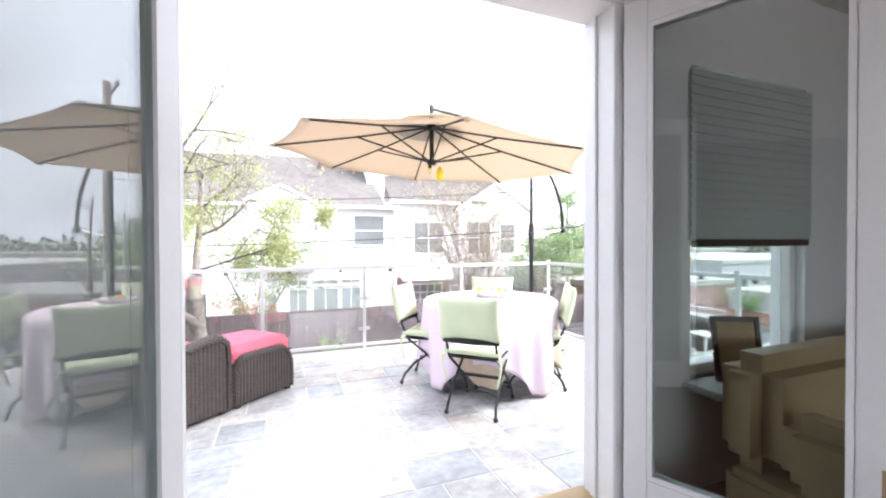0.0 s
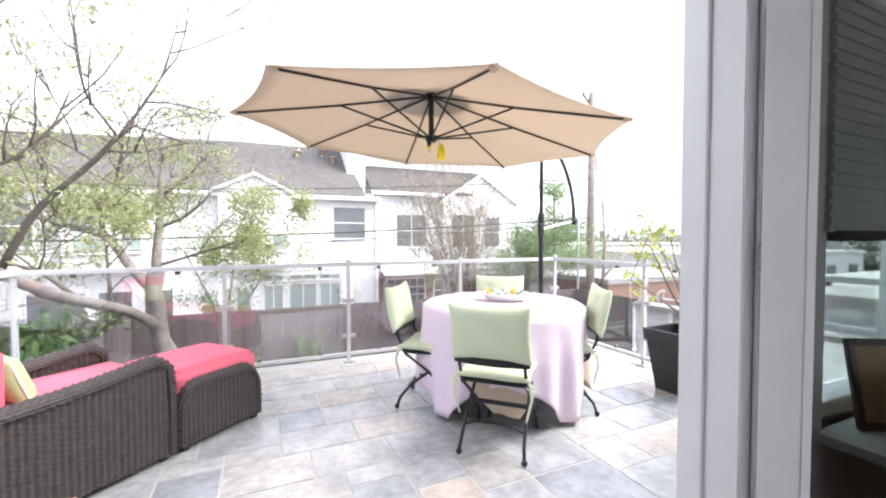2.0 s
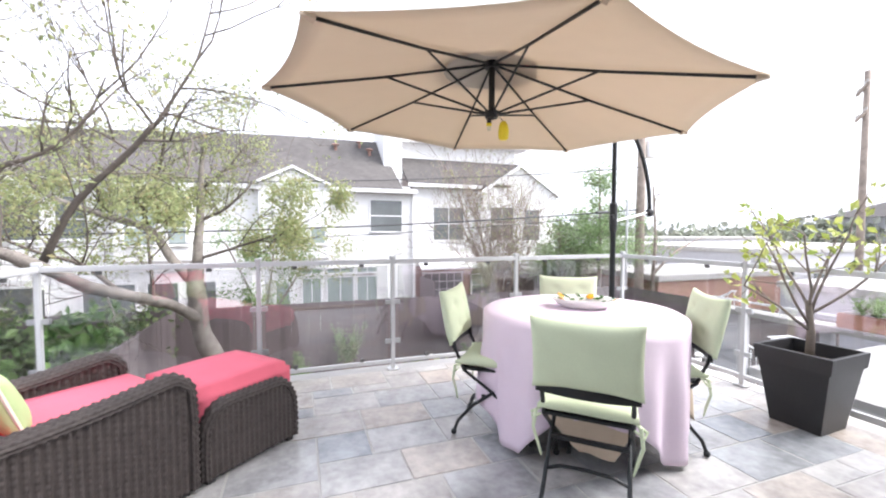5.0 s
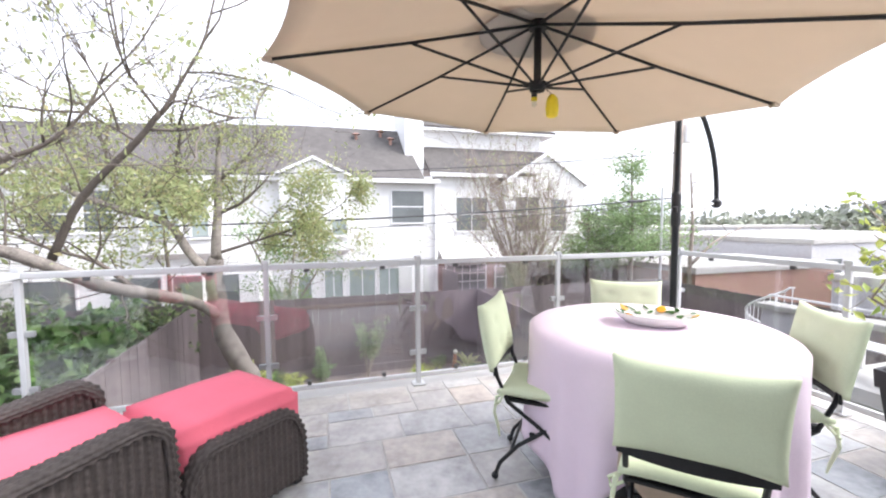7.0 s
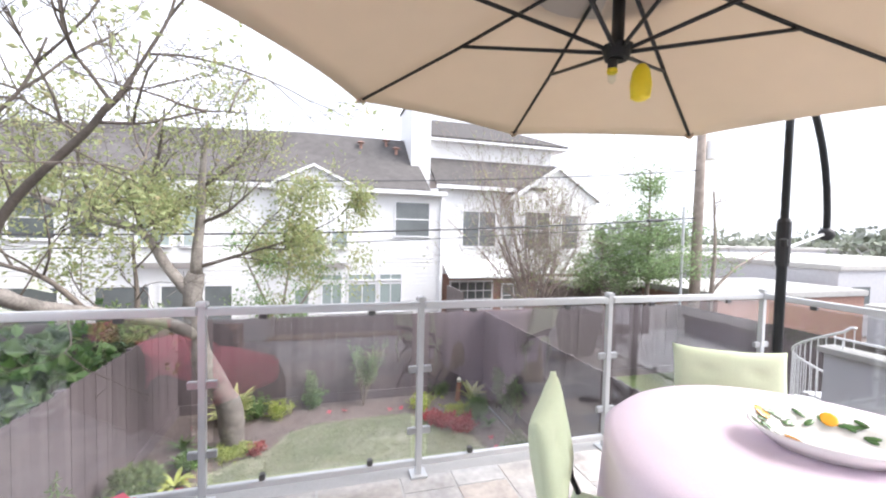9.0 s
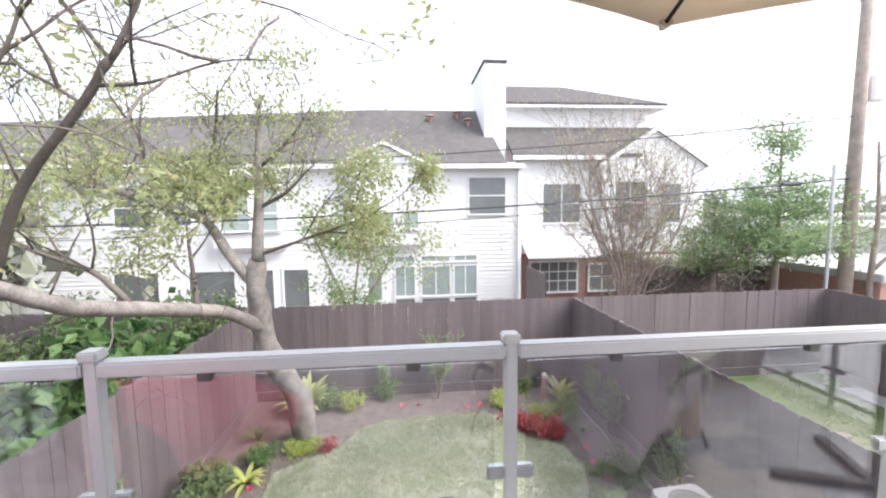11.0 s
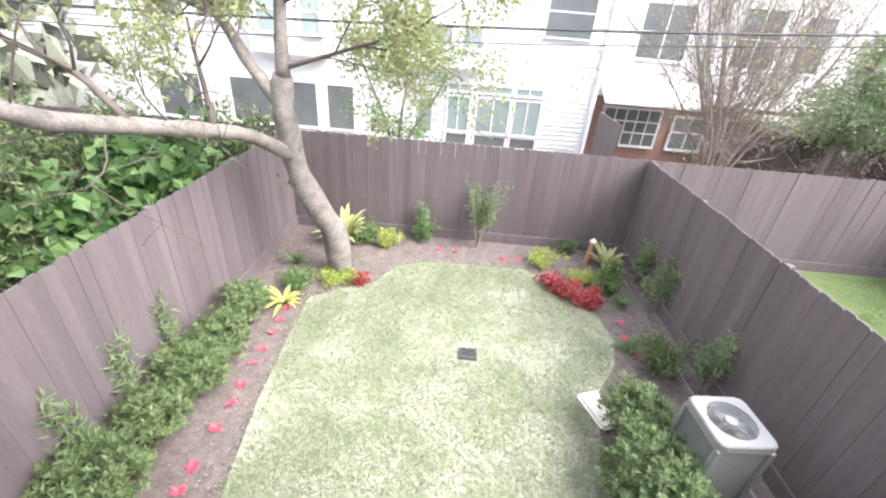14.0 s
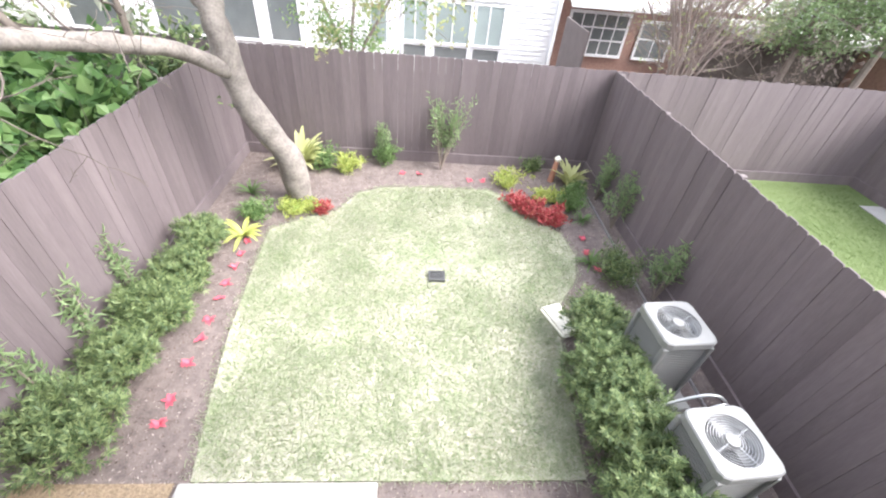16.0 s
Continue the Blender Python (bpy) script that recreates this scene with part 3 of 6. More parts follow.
# ---- terrace rail ----
def rail_post(x, y, rz, corner=False):
    p = thing("rail_post", "square white aluminium rail post with a cap", "rail post", "terrace rail posts", (x, y, 0), rz)
    part("shaft", boxm(-0.018, -0.018, 0.008, 0.018, 0.018, 1.045, bevel=0.003), M["alum"], p)
    part("cap", boxm(-0.026, -0.026, 1.045, 0.026, 0.026, 1.072, bevel=0.005), M["alum"], p)
    part("base_plate", boxm(-0.05, -0.05, 0, 0.05, 0.05, 0.01, bevel=0.002), M["alum"], p)
    for z in (0.25, 0.62):
        for s in (-1, 1):
            c = part("glass_clamp", boxm(s * 0.018 if s > 0 else -0.07, -0.012, z, 0.07 if s > 0 else -0.018, 0.014, z + 0.04, bevel=0.004), M["steel"], p)
    return p


fx = [RX0, 0.26, 1.41, 2.72, RX1]
sy = [5.06, 3.74]
for x in fx:
    rail_post(x, RY, 0)
for y in sy:
    rail_post(RX1, y, 90)
for y in (5.0, 3.6):
    rail_post(RX0, y, 90)


def handrail(a, b, label):
    (x0, y0), (x1, y1) = a, b
    r = thing("handrail", label, "handrail")
    L = math.hypot(x1 - x0, y1 - y0)
    r.matrix_basis = pose(x0, y0, 0, 0, 0, math.degrees(math.atan2(y1 - y0, x1 - x0)))
    part("top_rail", boxm(0.019, -0.026, 1.0, L - 0.019, 0.026, 1.042, bevel=0.006), M["alum"], r)
    part("bottom_rail", boxm(0.019, -0.016, 0.06, L - 0.019, 0.016, 0.095, bevel=0.004), M["alum"], r)
    for k in range(2):
        bx = L * (0.25 + 0.5 * k)
        part("rail_bracket", boxm(bx - 0.015, -0.018, 0.095, bx + 0.015, 0.018, 0.13, bevel=0.004), M["acdark"], r)
        part("rail_bracket", boxm(bx - 0.02, -0.012, 0.972, bx + 0.02, 0.012, 1.0, bevel=0.003), M["acdark"], r)
    g = part("glass_panel", boxm(0.05, -0.005, 0.115, L - 0.05, 0.005, 0.985), M["railglass"], r, "clear tempered glass panel")
    g.visible_shadow = False
    return r


for x0, x1 in zip(fx, fx[1:]):
    handrail((x0, RY), (x1, RY), "white aluminium handrail over a clear glass panel")
for y0, y1 in ((sy[0], RY), (sy[1], sy[0]), (WY1 + 0.05, sy[1])):
    handrail((RX1, y0), (RX1, y1), "white aluminium handrail over a clear glass panel")
for y0, y1 in ((5.0, RY), (3.6, 5.0), (WY1 + 0.05, 3.6)):
    handrail((RX0, y0), (RX0, y1), "white aluminium handrail over a clear glass panel")


# ---- bistro chairs ----
def pillow(bm, x0, x1, y0, y1, z0, z1, tuft=True, m=None, nx=14, nz=14):
    """A stuffed cushion with seams and tufts; thin along y."""
    V = {}
    for side in (0, 1):
        for i in range(nx + 1):
            for k in range(nz + 1):
                u, w = i / nx, k / nz
                e = (1 - (2 * u - 1) ** 4) * (1 - (2 * w - 1) ** 4)
                t = 0.25 + 0.75 * e ** 0.5
                if tuft and (side or tuft == "both"):
                    for a in (0.27, 0.73):
                        for b in (0.3, 0.7):
                            t -= 0.35 * math.exp(-((u - a) ** 2 + (w - b) ** 2) / 0.006)
                yy = (y0 + y1) / 2 + (1 if side else -1) * (y1 - y0) / 2 * t
                ear = 0.05 * (z1 - z0) * (abs(2 * u - 1) ** 3) * (2 * w - 1) ** 3
                pinch = 1 + 0.035 * (abs(2 * w - 1) ** 3 - 0.4)
                xx = (x0 + x1) / 2 + (x1 - x0) * (u - 0.5) * pinch
                wob = 0.004 * math.sin(9 * u + 5 * w) * e
                V[side, i, k] = bm.verts.new((xx, yy + wob, z0 + (z1 - z0) * w + ear))
    for i in range(nx):
        for k in range(nz):
            bm.faces.new((V[0, i, k], V[0, i + 1, k], V[0, i + 1, k + 1], V[0, i, k + 1]))
            bm.faces.new((V[1, i, k], V[1, i, k + 1], V[1, i + 1, k + 1], V[1, i + 1, k]))
    for i in range(nx):
        bm.faces.new((V[0, i, 0], V[1, i, 0], V[1, i + 1, 0], V[0, i + 1, 0]))
        bm.faces.new((V[0, i, nz], V[0, i + 1, nz], V[1, i + 1, nz], V[1, i, nz]))
    for k in range(nz):
        bm.faces.new((V[0, 0, k], V[0, 0, k + 1], V[1, 0, k + 1], V[1, 0, k]))
        bm.faces.new((V[0, nx, k], V[1, nx, k], V[1, nx, k + 1], V[0, nx, k + 1]))
    if m is not None:
        bmesh.ops.transform(bm, matrix=m, verts=list(V.values()))


def bistro_chair():
    c = thing("bistro_chair", "folding black iron chair with pale green tied cushions", "chair", "chairs round the table")
    for s in (-1, 1):
        x = s * 0.185
        part("rear_leg", tubem([(x * 1.06, -0.25, 0.02), (x * 1.02, -0.225, 0.09), (x, -0.13, 0.2), (x, 0.02, 0.31), (x, 0.19, 0.43)], 0.0105), M["iron"], c)
        part("front_leg", tubem([(x * 1.1, 0.24, 0.02), (x * 1.08, 0.215, 0.09), (x * 1.06, 0.12, 0.2), (x * 1.06, -0.03, 0.32), (x * 1.06, -0.19, 0.43)], 0.0105), M["iron"], c)
        part("back_upright", tubem([(x * 1.06, -0.18, 0.42), (x * 1.06, -0.24, 0.55), (x * 1.08, -0.31, 0.86)], 0.0105), M["iron"], c)
        for y in (-0.25, 0.24):
            bm = bmesh.new()
            bmesh.ops.create_uvsphere(bm, u_segments=10, v_segments=6, radius=0.019, matrix=pose(x * (1.06 if y < 0 else 1.1), y, 0.019))
            part("foot_cap", bm, M["iron"], c, smooth=True)
    part("rear_stretcher", tubem([(-0.19, -0.17, 0.15), (-0.12, -0.165, 0.175), (0, -0.165, 0.182), (0.12, -0.165, 0.175), (0.19, -0.17, 0.15)], 0.009), M["iron"], c)
    part("middle_stretcher", boxm(-0.185, -0.075, 0.255, 0.185, -0.045, 0.275, bevel=0.003), M["iron"], c)
    part("front_stretcher", tubem([(-0.2, 0.15, 0.16), (0, 0.15, 0.19), (0.2, 0.15, 0.16)], 0.009), M["iron"], c)
    bm = bmesh.new()
    cols = []
    for i in range(13):
        u = i / 6 - 1
        x, y = 0.225 * u, -0.288 + 0.035 * u * u
        cols.append([bm.verts.new((x, y + dy, z)) for dy, z in ((0, 0.562), (0, 0.606), (0.014, 0.606), (0.014, 0.562))])
    for a, b in zip(cols, cols[1:]):
        for i in range(4):
            bm.faces.new((a[i], b[i], b[(i + 1) % 4], a[(i + 1) % 4]))
    bm.faces.new(cols[0]), bm.faces.new(cols[-1][::-1])
    bmesh.ops.recalc_face_normals(bm, faces=bm.faces)
    part("back_slat", bm, M["iron"], c, "curved flat iron back slat")
    part("seat_frame", boxm(-0.2, -0.2, 0.428, 0.2, 0.2, 0.444, bevel=0.004), M["iron"], c)
    bm = bmesh.new()
    pillow(bm, -0.215, 0.215, -0.038, 0.038, -0.215, 0.215, "both", pose(0, 0, 0.482, 90), 20, 20)
    part("seat_cushion", bm, M["green"], c, "pale green tufted seat cushion", True)
    bm = bmesh.new()
    pillow(bm, -0.232, 0.232, -0.042, 0.042, 0.0, 0.315, True, pose(0, -0.262, 0.602, 11), 22, 18)
    part("back_cushion", bm, M["green"], c, "pale green tufted back cushion", True)
    for s in (-1, 1):
        part("tie", tubem([(s * 0.2, -0.2, 0.47), (s * 0.225, -0.235, 0.46), (s * 0.235, -0.245, 0.38), (s * 0.215, -0.23, 0.3), (s * 0.2, -0.225, 0.24)], [0.006, 0.01, 0.008, 0.008, 0.004], 6), M["green"], c)
        part("tie", tubem([(s * 0.2, -0.2, 0.47), (s * 0.25, -0.22, 0.44), (s * 0.24, -0.24, 0.42), (s * 0.2, -0.24, 0.45)], [0.005, 0.008, 0.008, 0.005], 6), M["green"], c)
    return c


def chair_pose(back, h):
    h = Vector(h).normalized()
    return pose(back[0] + h.x * 0.33, back[1] + h.y * 0.33, 0, 0, 0, math.degrees(math.atan2(h.y, h.x)) - 90)


first = bistro_chair()
first.matrix_basis = chair_pose((1.735, 4.12), (0.70, 0.71))
for back, h in (((1.57, 5.30), (0.79, -0.61)), ((2.75, 5.61), (-0.55, -0.84)), ((2.97, 4.49), (-0.86, 0.51))):
    copy_thing(first, chair_pose(back, h))

# ---- table, cloths, bowl ----
TX, TY, TR = 2.36, 4.95, 0.61
tb = thing("round_table", "round iron garden table under a tablecloth", "table", loc=(TX, TY, 0))
bm = bmesh.new()
bmesh.ops.create_cone(bm, cap_ends=True, segments=48, radius1=TR - 0.01, radius2=TR - 0.01, depth=0.025, matrix=pose(0, 0, 0.758))
part("tabletop", bm, M["iron"], tb)
for k in range(4):
    a = math.radians(45 + 90 * k)
    ca, sa = math.cos(a), math.sin(a)
    part("leg", tubem([(0.42 * ca, 0.42 * sa, 0.0), (0.3 * ca, 0.3 * sa, 0.2), (0.26 * ca, 0.26 * sa, 0.45), (0.4 * ca, 0.4 * sa, 0.748)], 0.014), M["iron"], tb)


def cloth(name, half, turn, z0, material, label, seed, amp, inset=0.0):
    c = thing(name, label, "tablecloth", loc=(TX, TY, 0))
    bm = bmesh.new()
    n, rings = 144, 26
    rr = TR + 0.012 - inset
    grid = []
    for j in range(n):
        th = 2 * math.pi * j / n
        s = half / max(abs(math.cos(th - turn)), abs(math.sin(th - turn)))
        s = min(s, half * 1.25)
        hang = s - rr
        fold = math.sin(th * 9 + 0.7 * math.sin(th * 2 + seed)) * 0.6 + math.sin(th * 19 + seed) * 0.35 + 0.5 * math.sin(th * 4 + seed * 2)
        row = []
        for i in range(rings + 1):
            if i <= 8:
                r, z = rr * i / 8 * 0.985, z0
            else:
                q = (i - 8) / (rings - 8)
                d = hang * q
                r = rr + min(d, 0.02) + amp * fold * min(1, d / 0.35) * (0.4 + d) + 0.015 * d
                z = z0 - max(0, d - 0.012) - 0.004
            z = max(z, 0.015)
            row.append((r * math.cos(th), r * math.sin(th), z + 0.0015 * math.sin(th * 5 + i)))
        grid.append(row)
    centre = bm.verts.new((0, 0, z0))
    V = [[bm.verts.new(p) for p in row[1:]] for row in grid]
    for j in range(n):
        a, b = V[j], V[(j + 1) % n]
        bm.faces.new((centre, a[0], b[0]))
        for i in range(len(a) - 1):
            bm.faces.new((a[i], a[i + 1], b[i + 1], b[i]))
    ob = part("fabric", bm, material, c, smooth=True)
    so = ob.modifiers.new("thickness", "SOLIDIFY")
    so.thickness, so.offset = 0.003, 1
    return c


cloth("under_cloth", 1.0, radians(15), 0.773, M["beige"], "beige under-cloth showing below the pink tablecloth", 2.0, 0.05, 0.03)
cloth("tablecloth", 1.10, radians(-30), 0.781, M["cloth"], "pale pink cotton tablecloth draped to the floor", 1.0, 0.052)


def platter():
    p = thing("fruit_platter", "white ceramic platter painted with oranges and leaves", "platter", loc=(2.42, 4.99, 0.786), rz=-40)
    bm = bmesh.new()
    prof = [(0.0, 0.012), (0.10, 0.012), (0.14, 0.022), (0.172, 0.05), (0.194, 0.064), (0.198, 0.06), (0.172, 0.035), (0.137, 0.004), (0.0, 0.0)]
    n = 40
    rings = [[bm.verts.new((r * 1.1 * math.cos(2 * math.pi * j / n), r * 0.78 * math.sin(2 * math.pi * j / n), z)) for j in range(n)] for r, z in prof[1:-1]]
    for a, b in zip(rings, rings[1:]):
        for j in range(n):
            bm.faces.new((a[j], a[(j + 1) % n], b[(j + 1) % n], b[j]))
    bm.faces.new(rings[0][::-1])
    bm.faces.new(rings[-1])
    bmesh.ops.recalc_face_normals(bm, faces=bm.faces)
    part("dish", bm, M["ceramic"], p, smooth=True)
    rng = random.Random(5)
    for k in range(44):
        a = k / 22 * 2 * math.pi + rng.uniform(-0.1, 0.1)
        r = rng.uniform(0.142, 0.186)
        z = 0.024 + (r - 0.14) * 0.85 + 0.003
        fruit = k % 9 == 0
        bm = bmesh.new()
        bmesh.ops.create_uvsphere(bm, u_segments=10, v_segments=6, radius=1.0)
        sx = 0.03 if fruit else 0.023
        sy2 = 0.026 if fruit else 0.0095
        slope = math.degrees(math.atan(0.85))
        mtx = Matrix.Translation((r * 1.1 * math.cos(a), r * 0.78 * math.sin(a), z)) @ Matrix.Rotation(a, 4, "Z") @ Matrix.Rotation(-radians(slope) * 0.8, 4, "Y") @ Matrix.Rotation(rng.uniform(0.6, 2.4) if not fruit else 0, 4, "Z") @ Matrix.Diagonal((sx, sy2, 0.002, 1))
        bmesh.ops.transform(bm, matrix=mtx, verts=bm.verts)
        part("painted_orange" if fruit else "painted_leaf", bm, M["orange"] if fruit else M["leafglaze"], p, smooth=True)
    return p


platter()

# ---- cantilever umbrella ----
UX, UY, UR, UZ, UA = 1.965, 5.50, 1.635, 2.205, 2.585
PX, PY = 3.45, 5.86
um = thing("cantilever_umbrella", "open beige cantilever umbrella on a dark steel pole", "umbrella", loc=(PX, PY, 0))
corners = []
for k in range(8):
    a = radians(-11 + 45 * k)
    corners.append((UX + UR * math.cos(a), UY + UR * math.sin(a), UZ - 0.053 * UR * math.cos(a) + 0.036 * UR * math.sin(a)))
org = Vector((PX, PY, 0))
apex = Vector((UX, UY, UA))
bm = bmesh.new()
for k in range(8):
    a, b = Vector(corners[k]), Vector(corners[(k + 1) % 8])
    N = 10
    G = []
    for i in range(N + 1):
        row = []
        for j in range(i + 1):
            t, u = i / N, (j / i if i else 0)
            p = apex.lerp(a.lerp(b, u), t)
            edge = 4 * u * (1 - u)
            p.z -= 0.035 * edge * t * (1 - 0.6 * t) - 0.015 * edge * (t > 0.99)
            q = p - (p - Vector((UX, UY, p.z))) * 0.035 * edge * t ** 4
            row.append(bm.verts.new(q - org))
        G.append(row)
    for i in range(N):
        for j in range(i + 1):
            bm.faces.new((G[i][j], G[i + 1][j], G[i + 1][j + 1]))
            if j < i:
                bm.faces.new((G[i][j], G[i + 1][j + 1], G[i][j + 1]))
bmesh.ops.remove_doubles(bm, verts=bm.verts, dist=0.002)
canopy = part("canopy", bm, M["canvas"], um, "beige canvas canopy of eight panels", True)
canopy.modifiers.new("thickness", "SOLIDIFY").thickness = 0.004
bm = bmesh.new()
bmesh.ops.create_cone(bm, cap_ends=False, segments=8, radius1=0.42, radius2=0.02, depth=0.09, matrix=pose(UX - PX, UY - PY, UA + 0.03, 0, 0, -8))
vent = part("vent", bm, M["canvas"], canopy, "raised vent cap")
vent.modifiers.new("thickness", "SOLIDIFY").thickness = 0.004
bm = bmesh.new()
bmesh.ops.create_cone(bm, cap_ends=False, segments=24, radius1=0.36, radius2=0.03, depth=0.079, matrix=pose(UX - PX, UY - PY, UA - 0.054, 0, 0, -8))
part("vent_lining", bm, M["mesh"], canopy, "grey mesh under the vent")
hubz = 2.175
part("centre_post", tubem([(UX - PX, UY - PY, hubz - 0.03), (UX - PX, UY - PY, UA + 0.2)], 0.024, 12), M["iron"], um)
bm = bmesh.new()
bmesh.ops.create_cone(bm, cap_ends=True, segments=16, radius1=0.045, radius2=0.06, depth=0.05, matrix=pose(UX - PX, UY - PY, hubz))
part("hub", bm, M["iron"], um)
bm = bmesh.new()
bmesh.ops.create_cone(bm, cap_ends=True, segments=16, radius1=0.055, radius2=0.05, depth=0.05, matrix=pose(UX - PX, UY - PY, UA - 0.04))
part("hub", bm, M["iron"], um)
for k in range(8):
    c = Vector(corners[k]) - org
    ap = apex - org - Vector((0, 0, 0.035))
    e = ap.lerp(c - Vector((0, 0, 0.014)), 0.985)
    rib = part("rib", tubem([ap, ap.lerp(e, 0.5) - Vector((0, 0, 0.012)), e], 0.0095, 6), M["iron"], um)
    mid = ap.lerp(e, 0.48) - Vector((0, 0, 0.015))
    part("strut", tubem([Vector((UX - PX, UY - PY, hubz)), mid], 0.0085, 6), M["iron"], rib)
    tip = c + (c - ap).normalized() * -0.06
    bm = tubem([tip + Vector((0, 0, -0.012)), c + Vector((0, 0, -0.008))], [0.03, 0.012], 6)
    part("corner_pocket", bm, M["beige"], rib, "reinforced canvas pocket")
part("lower_pole", tubem([(0, 0, 0.05), (0, 0, 1.5)], 0.026, 12), M["iron"], um)
part("upper_pole", tubem([(0, 0, 1.5), (0, 0, 2.42)], 0.021, 12), M["iron"], um)
part("collar", tubem([(0, 0, 1.3), (0, 0, 1.33), (0, 0, 1.56), (0, 0, 1.58)], [0.03, 0.036, 0.036, 0.028], 12), M["black"], um)
base = bmesh.new()
for a in (0, 90):
    box(base, -0.45, -0.03, 0, 0.45, 0.03, 0.035, bevel=0.004, m=pose(0, 0, 0.001 * (a > 0), 0, 0, a + 20))
part("base_cross", base, M["iron"], um)
dirp = Vector((PX - UX, PY - UY, 0)).normalized()
top = Vector((UX - PX, UY - PY, UA + 0.16))
arc = []
for t in [i / 16 for i in range(17)]:
    far = (Vector((PX - UX, PY - UY, 0)).length + 0.62) * (math.sin(t * math.pi / 2) ** 0.92)
    z = UA + 0.16 - (UA + 0.16 - 1.5) * (1 - math.cos(t * math.pi / 2)) ** 1.25
    arc.append(Vector((UX - PX, UY - PY, 0)) + dirp * far + Vector((0, 0, z)))
part("curved_arm", tubem(arc, 0.02, 10), M["iron"], um)
bm = bmesh.new()
bmesh.ops.create_uvsphere(bm, u_segments=14, v_segments=10, radius=0.045, matrix=Matrix.Translation(arc[-1]))
part("arm_end", bm, M["black"], um, smooth=True)
part("handle_bar", tubem([(0.02, 0.005, 1.4), arc[-1] + Vector((-0.02, 0, 0))], 0.011, 8), M["steel"], um)
part("crank_knob", tubem([(-0.04, -0.03, 1.42), (-0.05, -0.035, 1.46)], 0.02, 8), M["black"], um)

tr = thing("yellow_trap", "yellow hanging plastic insect trap under the umbrella", "insect trap", loc=(UX + 0.075, UY - 0.05, hubz - 0.19))
part("jar", tubem([(0, 0, 0), (0, 0, 0.01), (0, 0, 0.06), (0, 0, 0.11), (0, 0, 0.135), (0, 0, 0.14)], [0.02, 0.036, 0.04, 0.033, 0.018, 0.008], 14), M["yellow"], tr, smooth=True)
part("cord", tubem([(0, 0, 0.14), (-0.03, 0.02, 0.172)], 0.002, 5), M["cable"], tr)
bl = thing("hanging_bulb", "small black and yellow bulb hanging under the umbrella", "bulb", loc=(UX - 0.02, UY, hubz - 0.1))
part("socket", tubem([(0, 0, 0.035), (0, 0, 0.07), (0, 0, 0.078)], [0.018, 0.018, 0.01], 12), M["black"], bl)
part("band", tubem([(0, 0, 0.02), (0, 0, 0.036)], [0.02, 0.02], 12), M["yellow"], bl)
part("globe", tubem([(0, 0, -0.02), (0, 0, -0.01), (0, 0, 0.02)], [0.004, 0.015, 0.017], 12), M["glass"], bl, smooth=True)


# ---- wicker armchair and ottoman ----
def ribbed_panel(outline, thick, pitch=0.03, amp=0.016):
    """A woven panel: outline(u) gives the top height along x from 0 to L; ribs stand proud on both faces."""
    L, top, bottom = outline
    bm = bmesh.new()
    per = 4
    n = max(2, int(L / pitch)) * per
    rows = max(8, int((top(L * 0.5) - bottom) / 0.007))
    V = {}
    for side in (-1, 1):
        for i in range(n + 1):
            x = L * i / n
            ph = (i % per) / per
            o = amp * math.sin(math.pi * ph) if per > 1 else 0
            for k in range(rows + 1):
                z = bottom + (top(x) - bottom) * k / rows
                V[side, i, k] = bm.verts.new((x, side * (thick / 2 + o * (0.85 + 0.15 * (-1) ** (k // 2 + i // per))), z))
    for side in (-1, 1):
        for i in range(n):
            for k in range(rows):
                q = (V[side, i, k], V[side, i + 1, k], V[side, i + 1, k + 1], V[side, i, k + 1])
                bm.faces.new(q if side < 0 else q[::-1])
    for i in range(n):
        bm.faces.new((V[-1, i, rows], V[-1, i + 1, rows], V[1, i + 1, rows], V[1, i, rows]))
        bm.faces.new((V[-1, i, 0], V[1, i, 0], V[1, i + 1, 0], V[-1, i + 1, 0]))
    for k in range(rows):
        bm.faces.new((V[-1, 0, k], V[-1, 0, k + 1], V[1, 0, k + 1], V[1, 0, k]))
        bm.faces.new((V[-1, n, k], V[1, n, k], V[1, n, k + 1], V[-1, n, k + 1]))
    return bm


